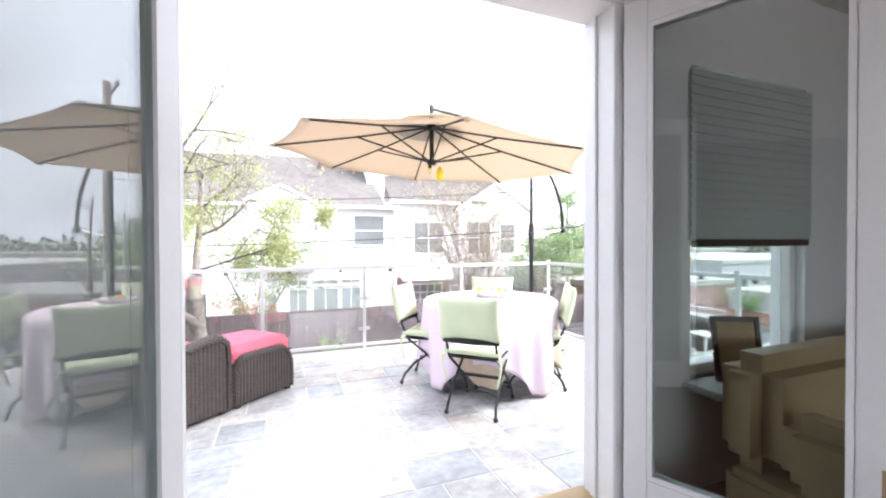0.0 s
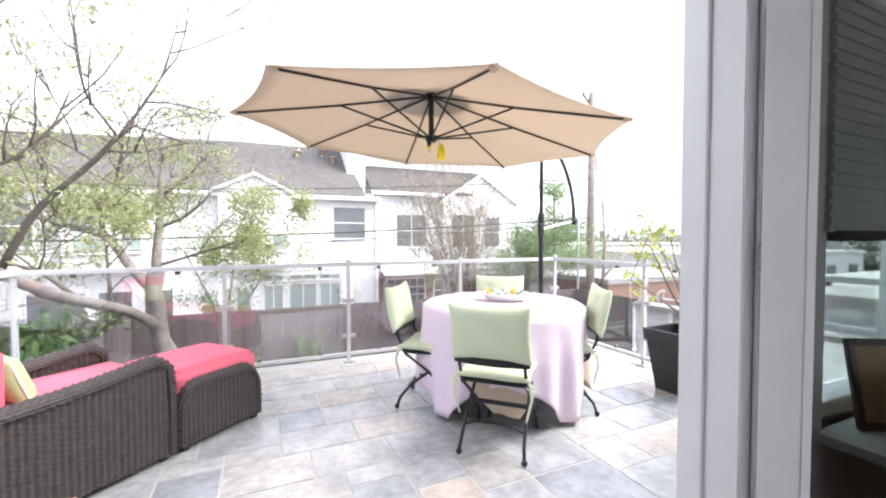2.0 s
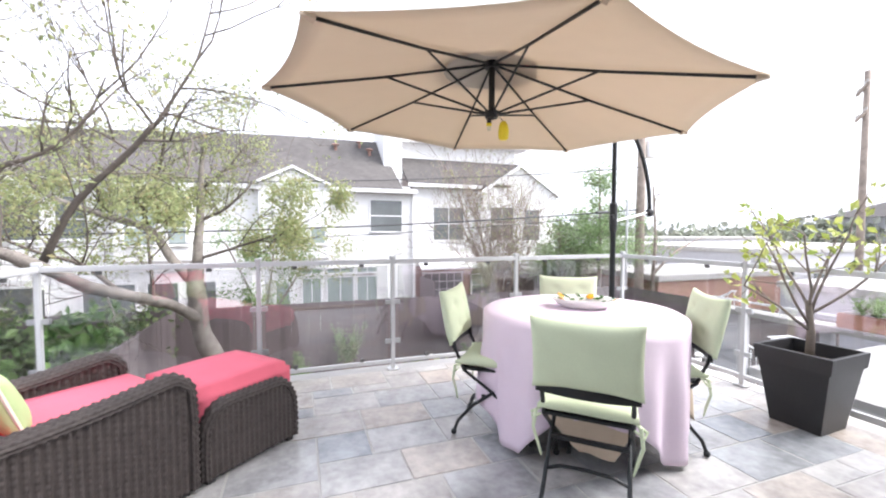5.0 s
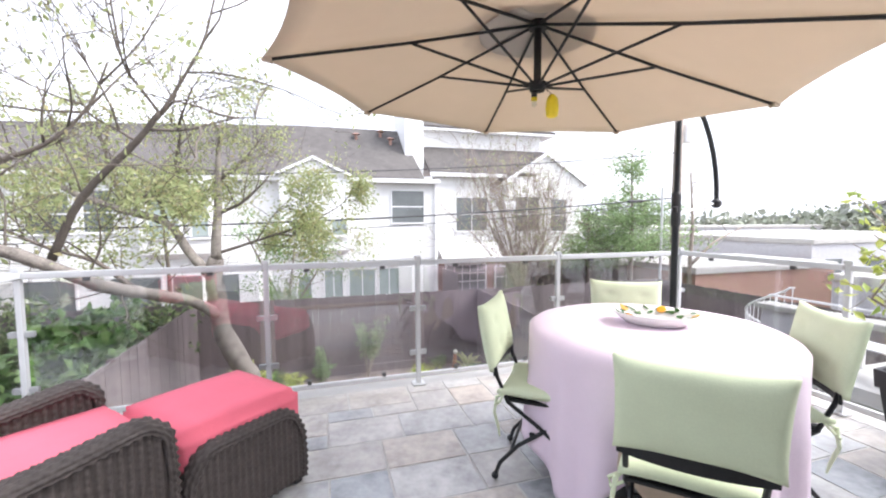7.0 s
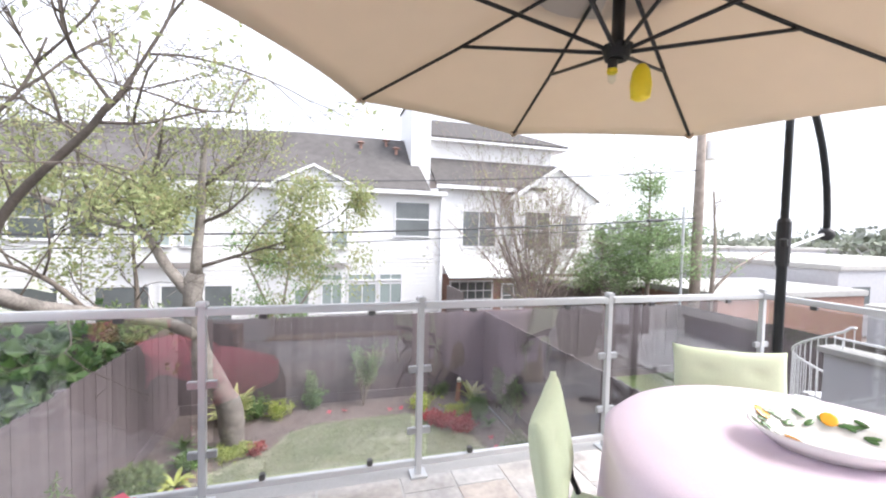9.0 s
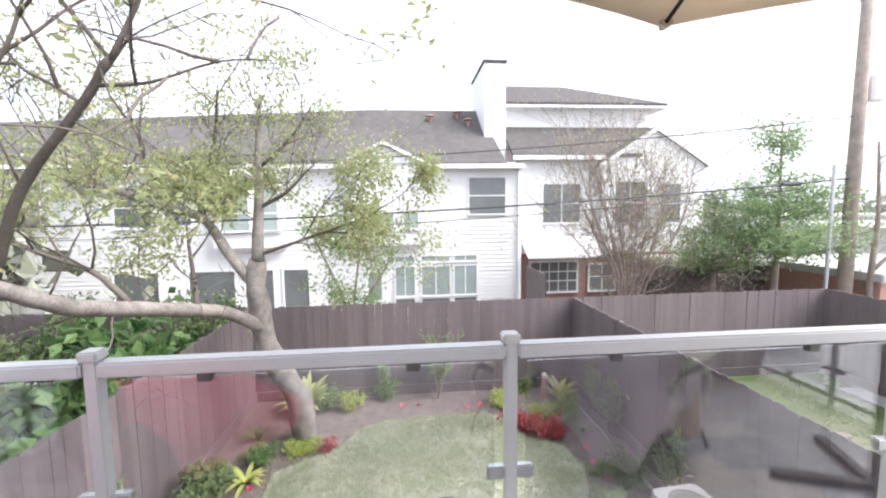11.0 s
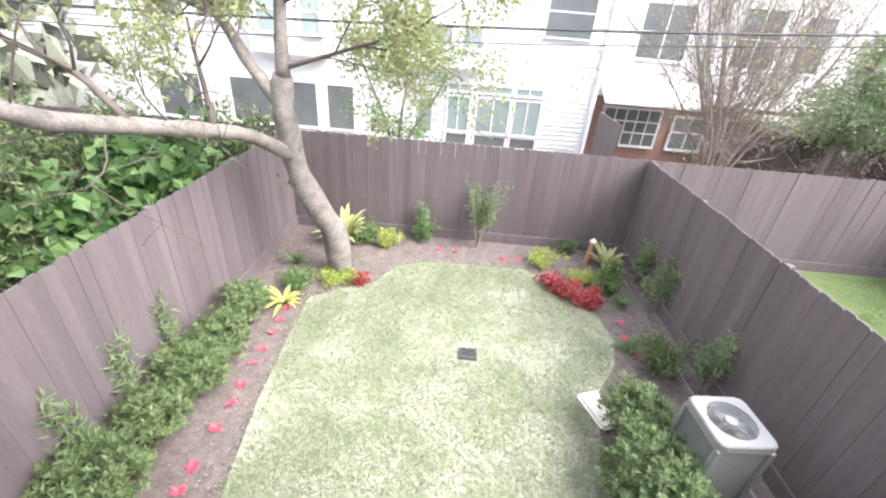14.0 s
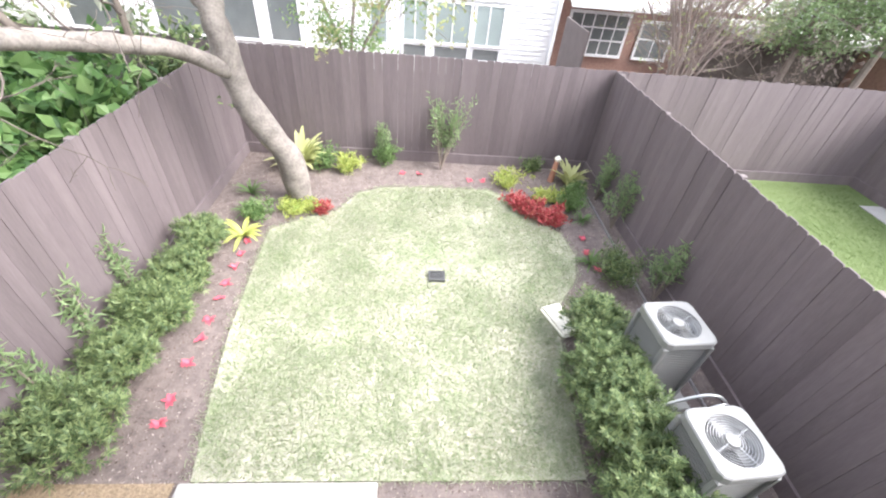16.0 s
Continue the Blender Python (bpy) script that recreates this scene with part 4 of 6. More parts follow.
def woven_band(pts, y, width, height, strands=9, pitch=0.034, amp=0.0075):
    """A rounded edge woven over and under along a path of (x, z) points in the plane y."""
    pts = [Vector((x, 0, z)) for x, z in pts]
    fine = []
    for a, b in zip(pts, pts[1:]):
        m = max(2, int((b - a).length / 0.009))
        fine += [a.lerp(b, i / m) for i in range(m)]
    fine.append(pts[-1])
    for _ in range(4):
        fine = [fine[0]] + [(fine[i - 1] + fine[i] * 2 + fine[i + 1]) / 4 for i in range(1, len(fine) - 1)] + [fine[-1]]
    bm = bmesh.new()
    rows, run, sub = [], 0.0, 4
    for i, p in enumerate(fine):
        d = (fine[min(i + 1, len(fine) - 1)] - fine[max(i - 1, 0)]).normalized()
        n = Vector((-d.z, 0, d.x))
        row = []
        for q in range(strands * sub + 1):
            k, f = q // sub, (q % sub) / sub
            ph = math.radians(-115 + 230 * q / (strands * sub))
            o = amp * math.sin(math.pi * f) * (1 + 0.8 * math.cos(2 * math.pi * run / pitch + math.pi * k))
            row.append(bm.verts.new(p + Vector((0, y, 0)) + Vector((0, 1, 0)) * math.sin(ph) * (width / 2 + o) + n * math.cos(ph) * (height + o)))
        rows.append(row)
        run += (fine[min(i + 1, len(fine) - 1)] - p).length
    for a, b in zip(rows, rows[1:]):
        for q in range(len(a)):
            r = (q + 1) % len(a)
            bm.faces.new((a[q], b[q], b[r], a[r]))
    bm.faces.new(rows[0][::-1])
    bm.faces.new(rows[-1])
    bmesh.ops.recalc_face_normals(bm, faces=bm.faces)
    return bm


SF = Vector((0.75, 0.66, 0)).normalized()
SL = Vector((-SF.y, SF.x, 0))
yaw = math.degrees(math.atan2(SF.y, SF.x))
C0 = Vector((0.10, 4.955, 0)) - SF * 0.86       # rear foot of the near arm


ac = thing("wicker_armchair", "brown woven wicker armchair with coral cushions", "armchair", loc=C0, rz=yaw)
arm_top = lambda x: 0.53 + 0.09 * (x / 0.86) ** 2 - 0.10 * max(0, (x - 0.76) / 0.10) ** 2
for y in (0.05, 0.74):
    bm = ribbed_panel((0.86, arm_top, 0.03), 0.07)
    bmesh.ops.translate(bm, verts=bm.verts, vec=(0, y, 0))
    part("side_panel", bm, M["wicker"], ac, smooth=True)
    pts = [(x, arm_top(x) - 0.012) for x in [0.84 * i / 14 for i in range(15)]] + [(0.85, 0.4), (0.85, 0.2), (0.85, 0.03)]
    part("rolled_arm", woven_band(pts, y, 0.105, 0.034), M["wicker"], ac, smooth=True)
back_top = lambda x: 0.80 - 0.12 * (2 * x / 0.69 - 1) ** 2
bm = ribbed_panel((0.69, back_top, 0.03), 0.07)
bmesh.ops.transform(bm, matrix=pose(0.02, 0.05, 0, 0, 0, 90), verts=bm.verts)
part("back_panel", bm, M["wicker"], ac, smooth=True)
bm = woven_band([(x, back_top(x) - 0.012) for x in [0.69 * i / 14 for i in range(15)]], 0, 0.10, 0.034)
bmesh.ops.transform(bm, matrix=pose(0.02, 0.05, 0, 0, 0, 90), verts=bm.verts)
part("rolled_back", bm, M["wicker"], ac, smooth=True)
bm = ribbed_panel((0.6, lambda x: 0.26, 0.03), 0.05)
bmesh.ops.transform(bm, matrix=pose(0.83, 0.095, 0, 0, 0, 90), verts=bm.verts)
part("front_panel", bm, M["wicker"], ac, smooth=True)
part("seat_deck", boxm(0.05, 0.09, 0.2, 0.82, 0.70, 0.26), M["wicker"], ac)
part("seat_cushion", soft_box(0.1, 0.1, 0.265, 0.89, 0.69, 0.495), M["coral"], ac, "coral red seat cushion", True)
part("back_cushion", boxm(0.06, 0.1, 0.49, 0.2, 0.69, 0.82, bevel=0.04), M["coral"], ac, "coral red back cushion")
gp = thing("throw_pillow", "pale green throw pillow with white piping on the armchair", "pillow", loc=C0 + SF * 0.31 + SL * 0.38 + Vector((0, 0, 0.50)), rz=yaw - 90)
bm = bmesh.new()
pillow(bm, -0.18, 0.18, -0.06, 0.06, 0, 0.23, False, pose(0, 0, 0, 18))
part("cover", bm, M["limecotton"], gp, smooth=True)
part("piping", tubem([Matrix.Rotation(radians(18), 4, "X") @ Vector(p) for p in ((-0.18, 0, 0), (-0.18, 0, 0.23), (0.18, 0, 0.23), (0.18, 0, 0))], 0.007, 6), M["cream"], gp, "white piping")

O0 = Vector((0.135, 5.0, 0))
ot = thing("wicker_ottoman", "brown woven wicker ottoman with a coral cushion", "ottoman", loc=O0, rz=yaw)
ott_top = lambda x: 0.40 - 0.13 * max(0, (0.10 - x) / 0.10) ** 2 - 0.15 * max(0, (x - 0.46) / 0.10) ** 2
for y in (0.035, 0.66):
    bm = ribbed_panel((0.56, ott_top, 0.03), 0.05)
    bmesh.ops.translate(bm, verts=bm.verts, vec=(0, y, 0))
    part("side_panel", bm, M["wicker"], ot, smooth=True)
    pts = [(0.008, 0.03), (0.006, 0.16)] + [(x, ott_top(x) - 0.012) for x in [0.012 + 0.536 * i / 12 for i in range(13)]] + [(0.556, 0.14), (0.552, 0.03)]
    part("rolled_edge", woven_band(pts, y, 0.078, 0.028, 7), M["wicker"], ot, smooth=True)
for x in (0.025, 0.535):
    bm = ribbed_panel((0.58, lambda q: 0.27, 0.03), 0.04)
    bmesh.ops.transform(bm, matrix=pose(x, 0.06, 0, 0, 0, 90), verts=bm.verts)
    part("end_panel", bm, M["wicker"], ot, smooth=True)
part("deck", boxm(0.05, 0.07, 0.22, 0.51, 0.62, 0.27), M["wicker"], ot)
part("cushion", soft_box(-0.03, 0.06, 0.275, 0.60, 0.63, 0.475, 0.03), M["coral"], ot, "coral red box cushion", True)
for x in (0.03, 0.53):
    for y in (0.035, 0.66):
        for o, h in ((ot, x),):
            part("foot", boxm(x - 0.02, y - 0.02, 0, x + 0.02, y + 0.02, 0.035), M["black"], o)
for x in (0.04, 0.82):
    for y in (0.05, 0.74):
        part("foot", boxm(x - 0.02, y - 0.02, 0, x + 0.02, y + 0.02, 0.035), M["black"], ac)

# ---- planter with a small tree ----
pl = thing("planter", "tapered square black planter pot", "planter", loc=(3.84, 4.44, 0), rz=3)


def frustum(bm, a, b, z0, z1, flip=False):
    lo = [bm.verts.new((sx * a, sy3 * a, z0)) for sx, sy3 in ((-1, -1), (1, -1), (1, 1), (-1, 1))]
    hi = [bm.verts.new((sx * b, sy3 * b, z1)) for sx, sy3 in ((-1, -1), (1, -1), (1, 1), (-1, 1))]
    for i in range(4):
        q = (lo[i], lo[(i + 1) % 4], hi[(i + 1) % 4], hi[i])
        bm.faces.new(q[::-1] if flip else q)
    return lo, hi


bm = bmesh.new()
lo, hi = frustum(bm, 0.145, 0.20, 0.0, 0.42)
bm.faces.new(lo[::-1])
li, hi2 = frustum(bm, 0.14, 0.188, 0.03, 0.42, True)
part("pot_body", bm, M["black"], pl)
bm = bmesh.new()
lo, hi = frustum(bm, 0.214, 0.222, 0.42, 0.52)
li, hi2 = frustum(bm, 0.192, 0.198, 0.42, 0.52, True)
for i in range(4):
    bm.faces.new((hi[i], hi[(i + 1) % 4], hi2[(i + 1) % 4], hi2[i]))
    bm.faces.new((lo[(i + 1) % 4], lo[i], li[i], li[(i + 1) % 4]))
part("rim", bm, M["black"], pl)
part("soil", boxm(-0.19, -0.19, 0.38, 0.19, 0.19, 0.43), M["soil"], pl)


def grow(rng, start, direction, length, radius, depth, out, tips, bend=0.25, split=(2, 3), shrink=0.68, up=0.1):
    """A branching skeleton: tubes in out, twig ends in tips."""
    p, d = Vector(start), Vector(direction).normalized()
    pts, n = [p.copy()], 4
    for i in range(n):
        d = (d + Vector((rng.gauss(0, 1), rng.gauss(0, 1), rng.gauss(0, 1) + up)) * bend * 0.5).normalized()
        p = p + d * length / n
        pts.append(p.copy())
        if depth <= 1:
            tips.append(p.copy())
    out.append((pts, [radius * (1 - 0.45 * i / n) for i in range(n + 1)], depth))
    if depth > 0:
        for k in range(rng.randint(*split)):
            at = pts[rng.randint(2, n)]
            nd = (d + Vector((rng.gauss(0, 1), rng.gauss(0, 1), rng.gauss(0, 0.8) + up)) * 0.75).normalized()
            grow(rng, at, nd, length * shrink * rng.uniform(0.7, 1.2), radius * 0.5, depth - 1, out, tips, bend, split, shrink, up)


def limbs_mesh(out, seg=6, lo=0):
    bm = bmesh.new()
    for pts, rad, depth in out:
        if depth >= lo:
            tube(bm, pts, [max(r, 0.0025) for r in rad], seg if depth > 1 else 4)
    return bm


rng = random.Random(11)
out, tips = [], []
pt = thing("potted_tree", "slender young tree with sparse bright leaves in the planter", "tree", loc=(3.84, 4.44, 0.42))
out.append(([Vector((0, 0, 0)), Vector((0.01, 0, 0.2)), Vector((0.0, 0.02, 0.42))], [0.028, 0.023, 0.019], 3))
for k, d in enumerate(((-0.85, 0.15, 0.55), (-0.35, 0.3, 0.85), (0.25, -0.1, 0.95), (0.7, -0.35, 0.5), (0.3, 0.5, 0.7), (-0.55, -0.3, 0.75), (0.8, 0.1, 0.75))):
    grow(rng, (0, 0.01, 0.22 + 0.035 * k), d, 0.62, 0.010, 2, out, tips, 0.2, (2, 3), 0.5, 0.12)
part("trunk", limbs_mesh(out), M["bark"], pt, smooth=True)
nr = np.random.default_rng(12)
v, f = leaf_cloud(nr, [tuple(t) for t in tips if rng.random() < 0.75], 0.065, 0.03, 1, (0, 0, -0.5), 1.7)
cloud_part("leaves", v, f, M["limeleaf"], pt, "sparse bright green leaves")

# ---- low brick pier by the door ----
bp_ = thing("brick_pier", "low brick pier beside the terrace door", "pier", loc=(-0.2, 3.87, 0))
for row in range(5):
    for k in range(2):
        for q in range(2):
            off = 0.0
            w0 = -0.16 + k * 0.165
            y0 = -0.17 + q * 0.165
            part("brick", boxm(w0, y0, 0.002 + row * 0.075, w0 + 0.155, y0 + 0.155, 0.067 + row * 0.075, bevel=0.005), M["brick"], bp_)
part("mortar_core", boxm(-0.155, -0.165, 0, 0.155, 0.145, 0.36), M["mortar"], bp_)


# ---- fences ----
def board_mesh(w, h, t=0.018):
    """One dog-eared picket, standing on z = 0."""
    bm = bmesh.new()
    c = 0.022
    prof = [(-w / 2, 0), (w / 2, 0), (w / 2, h - c), (w / 2 - c, h), (-w / 2 + c, h), (-w / 2, h - c)]
    a = [bm.verts.new((x, -t / 2, z)) for x, z in prof]
    b = [bm.verts.new((x, t / 2, z)) for x, z in prof]
    bm.faces.new(a)
    bm.faces.new(b[::-1])
    for i in range(6):
        j = (i + 1) % 6
        bm.faces.new((a[j], a[i], b[i], b[j]))
    me = bpy.data.meshes.new("board")
    bm.normal_update()
    bm.to_mesh(me)
    bm.free()
    me.materials.append(M["board"])
    return me


BW = 0.158
BOARD = board_mesh(BW - 0.0015, FTOP - GZ - 0.16)


def fence(x0, y0, x1, y1, label, inward, seed):
    """Pickets on rails between two points; inward is the side that shows its face (+1: left of the line)."""
    L = math.hypot(x1 - x0, y1 - y0)
    fe = structure(new("fence"), label, "fence")
    fe.matrix_basis = pose(x0, y0, GZ, 0, 0, math.degrees(math.atan2(y1 - y0, x1 - x0)))
    rng = random.Random(seed)
    n = int(L / BW)
    for i in range(n):
        b = new("board", BOARD)
        b.parent = fe
        b.matrix_basis = pose((i + 0.5) * L / n, inward * (0.012 + rng.uniform(-0.002, 0.002)), 0.15 + rng.uniform(-0.012, 0.012), rng.uniform(-0.15, 0.15), rng.uniform(-0.06, 0.06), 0)
    H = FTOP - GZ
    for z in (0.35, 1.1, 1.85):
        part("rail", boxm(0, -inward * 0.045 - 0.02, z, L, -inward * 0.045 + 0.02, z + 0.09), M["fence"], fe)
    part("kickboard", boxm(0, inward * 0.042 - 0.02, 0, L, inward * 0.042 + 0.02, 0.235, bevel=0.004), M["board"], fe)
    m = int(L / 2.4) + 1
    for i in range(m + 1):
        x = min(L - 0.05, max(0.05, i * L / m))
        part("post", boxm(x - 0.045, -inward * 0.11 - 0.04, 0, x + 0.045, -inward * 0.11 + 0.04, H - 0.06), M["fence"], fe)
    return fe


fence(FX0, FY, FX1, FY, "brown stained picket fence across the back of the yard", -1, 1)
fence(FX0, 4.6, FX0, FY - 0.03, "brown stained picket fence beside the yard", -1, 2)
fence(FX1, 4.6, FX1, FY - 0.03, "brown stained picket fence beside the yard", 1, 3)
fence(FX1 + 0.1, FY, 12.2, FY, "brown stained picket fence behind the next yard", -1, 4)
fence(12.2, 8.4, 12.2, FY - 0.03, "dark brown picket fence on the far side of the next yard", 1, 5)
fence(-11.5, FY + 0.1, FX0 - 0.1, FY + 0.1, "dark brown picket fence behind the neighbouring garden", -1, 6)


# ---- yard planting ----
def soft_plant(name, label, category, loc, size, n, leaf, material, seed, long=5.0, aim=(0, 0, 0.4), stems=True, group="", squash=1.0):
    """A bushy plant: stems and a crown of many small leaves with an uneven outline."""
    rng = random.Random(seed)
    nr2 = np.random.default_rng(seed)
    t = thing(name, label, category, group, loc)
    w, h = size
    pts = []
    bm = bmesh.new()
    for k in range(9):
        a, r = rng.uniform(0, 6.28), rng.uniform(0.3, 0.95) * w / 2
        e = Vector((r * math.cos(a), r * math.sin(a), h * rng.uniform(0.55, 1.0)))
        tube(bm, [(e.x * 0.1, e.y * 0.1, 0), (e.x * 0.5, e.y * 0.5, e.z * 0.5), e], [0.012, 0.008, 0.004], 5)
        for q in range(n // 9):
            u = rng.uniform(0.3, 1.05)
            pts.append((e.x * u + rng.gauss(0, w * 0.11), e.y * u + rng.gauss(0, w * 0.11), max(0.03, e.z * u * squash + rng.gauss(0, h * 0.07))))
    part("stemwork", bm, M["darkbark"], t)
    v, f = leaf_cloud(nr2, pts, leaf, leaf * 0.5, 11, aim, long)
    v[:, 2] = np.maximum(v[:, 2], 0.01)
    cloud_part("foliage", v, f, material, t)
    return t


def podocarpus(label, loc, size, shoots, seed, group):
    """A mounded shrub: many upright shoots, each ringed with narrow leaves, over dark stems."""
    rng = random.Random(seed)
    g = np.random.default_rng(seed)
    t = thing("shrub", label, "shrub", group, loc)
    w, h = size
    lobes = [(0, 0, 0.52 * h, 0.40 * w)] + [(0.3 * w * math.cos(a), 0.3 * w * math.sin(a), h * rng.uniform(0.32, 0.62), w * rng.uniform(0.2, 0.3)) for a in [k * 0.9 + rng.uniform(-0.3, 0.3) for k in range(7)]]
    bm = bmesh.new()
    for x, y, z, r in lobes:
        tube(bm, [(x * 0.15, y * 0.15, 0), (x * 0.6, y * 0.6, z * 0.6), (x, y, z + r * 0.5)], [0.016, 0.011, 0.005], 5)
    part("stemwork", bm, M["darkbark"], t)
    base, way = [], []
    for k in range(shoots):
        x, y, z, r = rng.choice(lobes)
        d = Vector((rng.gauss(0, 1), rng.gauss(0, 1), rng.gauss(0.45, 0.9))).normalized()
        u = r * rng.uniform(0.55, 1.08)
        p = Vector((x + d.x * u, y + d.y * u, max(0.05, z + d.z * u * 1.1)))
        base.append(p)
        way.append((d * 0.8 + Vector((0, 0, 0.75))).normalized())
    per = 22
    c = np.repeat(np.array(base), per, axis=0)
    d = np.repeat(np.array(way), per, axis=0)
    n = len(c)
    c = c + d * g.uniform(-0.02, 0.10, (n, 1))
    out = np.cross(d, g.normal(0, 1, (n, 3)))
    out /= np.linalg.norm(out, axis=1)[:, None] + 1e-9
    out = out * 0.85 + d * g.uniform(0.25, 0.75, (n, 1))
    out /= np.linalg.norm(out, axis=1)[:, None]
    side = np.cross(out, d)
    side /= np.linalg.norm(side, axis=1)[:, None] + 1e-9
    z = g.uniform(0.05, 0.095, (n, 1))
    v = np.stack([c, c + out * z * 0.5 + side * 0.0065, c + out * z, c + out * z * 0.5 - side * 0.0065], axis=1).reshape(-1, 3)
    v[:, 2] = np.maximum(v[:, 2], 0.01)
    i = np.arange(n)[:, None] * 4
    f = np.concatenate([i + np.array([[0, 1, 2]]), i + np.array([[0, 2, 3]])], axis=1).reshape(-1, 3)
    cloud_part("foliage", v, f, M["bushleaf"], t)
    return t


for k, (x, y, w, h) in enumerate(((-2.03, 8.4, 0.86, 0.8), (-2.0, 9.2, 0.68, 0.84), (-1.96, 9.9, 0.66, 0.8), (-1.97, 10.6, 0.66, 0.84), (-1.92, 11.3, 0.56, 0.86))):
    podocarpus("dark green fine-leaved podocarpus shrub against the fence", (x, y, GZ), (w, h), 480, 20 + k, "shrubs by the fence")
for k, (x, y, w, h) in enumerate(((3.60, 7.75, 0.95, 1.05), (3.55, 8.4, 0.9, 1.05), (3.56, 9.05, 0.85, 1.0), (3.72, 9.75, 0.75, 0.95), (3.7, 7.1, 0.95, 1.05))):
    podocarpus("green fine-leaved podocarpus shrub by the air conditioners", (x, y, GZ), (w, h), 620, 30 + k, "shrubs by the units")
soft_plant("shrub", "grey-green feathery shrub in the bed", "shrub", (4.55, 11.1, GZ), (0.85, 0.7), 220, 0.08, M["bushleaf"], 41, 6.0)


def strap_plant(name, label, loc, n, length, width, material, seed, droop=0.6, tall=0.75, category="plant", group=""):
    """Arching strap leaves from one crown."""
    rng = random.Random(seed)
    t = thing(name, label, category, group, loc)
    for k in range(n):
        a = rng.uniform(0, 6.28)
        L = length * rng.uniform(0.65, 1.1)
        rise = rng.uniform(0.4, 1.0) * tall
        bm = bmesh.new()
        side = Vector((-math.sin(a), math.cos(a), 0))
        rows = []
        for i in range(7):
            u = i / 6
            r = L * (u * 0.75 + 0.1 * u * u)
            z = max(0.01, L * (rise * u * 1.15 - droop * u * u * 0.75))
            w = width * math.sin(math.pi * (0.12 + 0.86 * u)) ** 0.7 * (1 - 0.15 * u)
            c = Vector((math.cos(a) * r * (1.1 - rise * 0.5), math.sin(a) * r * (1.1 - rise * 0.5), z))
            rows.append((bm.verts.new(c - side * w / 2 + Vector((0, 0, w * 0.2))), bm.verts.new(c), bm.verts.new(c + side * w / 2 + Vector((0, 0, w * 0.2)))))
        for p, q in zip(rows, rows[1:]):
            bm.faces.new((p[0], p[1], q[1], q[0]))
            bm.faces.new((p[1], p[2], q[2], q[1]))
        part("leaf", bm, material, t, smooth=True)
    return t


strap_plant("ginger_plant", "variegated yellow-green shell ginger by the tree", (-1.2, 14.3, GZ), 80, 1.0, 0.12, M["variegated"], 50, tall=1.15)
strap_plant("ginger_plant", "variegated yellow-green shell ginger in the corner", (4.62, 14.1, GZ), 46, 0.72, 0.09, M["variegated"], 51, tall=1.1)
strap_plant("fern", "bright green fern in the bed", (-1.62, 11.9, GZ), 22, 0.55, 0.08, M["limeleaf"], 52)
strap_plant("lily_clump", "green strap-leaved lily clump", (-1.75, 12.6, GZ), 26, 0.45, 0.03, M["greenleaf"], 53, tall=1.0)
strap_plant("lily_clump", "green strap-leaved lily clump", (-1.9, 13.2, GZ), 26, 0.5, 0.035, M["greenleaf"], 54, tall=1.0)
strap_plant("lily_clump", "green strap-leaved lily clump", (4.55, 12.75, GZ), 26, 0.4, 0.03, M["greenleaf"], 55, tall=1.0)
strap_plant("lily_clump", "green strap-leaved lily clump", (4.3, 11.5, GZ), 24, 0.42, 0.035, M["greenleaf"], 56, tall=1.1)
for k, (x, y, w, h, mm) in enumerate(((-0.75, 14.4, 0.75, 0.45, "greenleaf"), (-0.15, 14.3, 0.6, 0.35, "limeleaf"), (0.55, 14.65, 0.5, 0.5, "greenleaf"), (3.3, 14.0, 0.7, 0.28, "limeleaf"),
                                      (3.95, 13.45, 0.75, 0.3, "limeleaf"), (4.4, 13.2, 0.6, 0.4, "greenleaf"), (3.9, 14.7, 0.45, 0.3, "bushleaf"), (-1.55, 12.45, 0.6, 0.35, "greenleaf"), (4.6, 13.6, 0.5, 0.35, "greenleaf"))):
    soft_plant("bedding_plant", "low leafy green bedding plant", "plant", (x, y, GZ), (w, h), 90, 0.07, M[mm], 60 + k, 2.4)
soft_plant("white_flowers", "low white-flowering plants round the tree foot", "flowers", (-0.95, 12.72, GZ), (0.85, 0.22), 120, 0.06, M["limeleaf"], 75, 2.2)
soft_plant("red_coleus", "bed of dark red coleus", "flowers", (3.45, 13.05, GZ), (0.75, 0.28), 160, 0.07, M["redleaf"], 76, 1.8)
soft_plant("red_coleus", "bed of dark red coleus", "flowers", (3.85, 12.7, GZ), (0.6, 0.26), 140, 0.07, M["redleaf"], 77, 1.8)
soft_plant("red_coleus", "small clump of red coleus by the lawn edge", "flowers", (-0.45, 12.68, GZ), (0.3, 0.18), 60, 0.055, M["redleaf"], 78, 1.8)


def bromeliad(x, y, k):
    return strap_plant("pink_flower", "small pink-red star-shaped bromeliad in the mulch", (x, y, GZ), 11, 0.125, 0.04, M["pinkleaf"], 90 + k, 0.4, 0.7, "flower", "pink bed flowers")


fl = [(-1.42 - 0.01 * k, 8.62 + d) for k, d in enumerate((0, 0.27, 0.77, 1.13, 1.45, 1.85, 2.13, 2.5, 2.8, 3.12, 3.46))] + [(4.38, 12.2), (4.34, 11.8), (4.4, 11.36), (0.96, 14.27), (1.32, 14.28), (2.42, 14.13), (2.72, 14.11)]
for k, (x, y) in enumerate(fl):
    bromeliad(x, y, k)


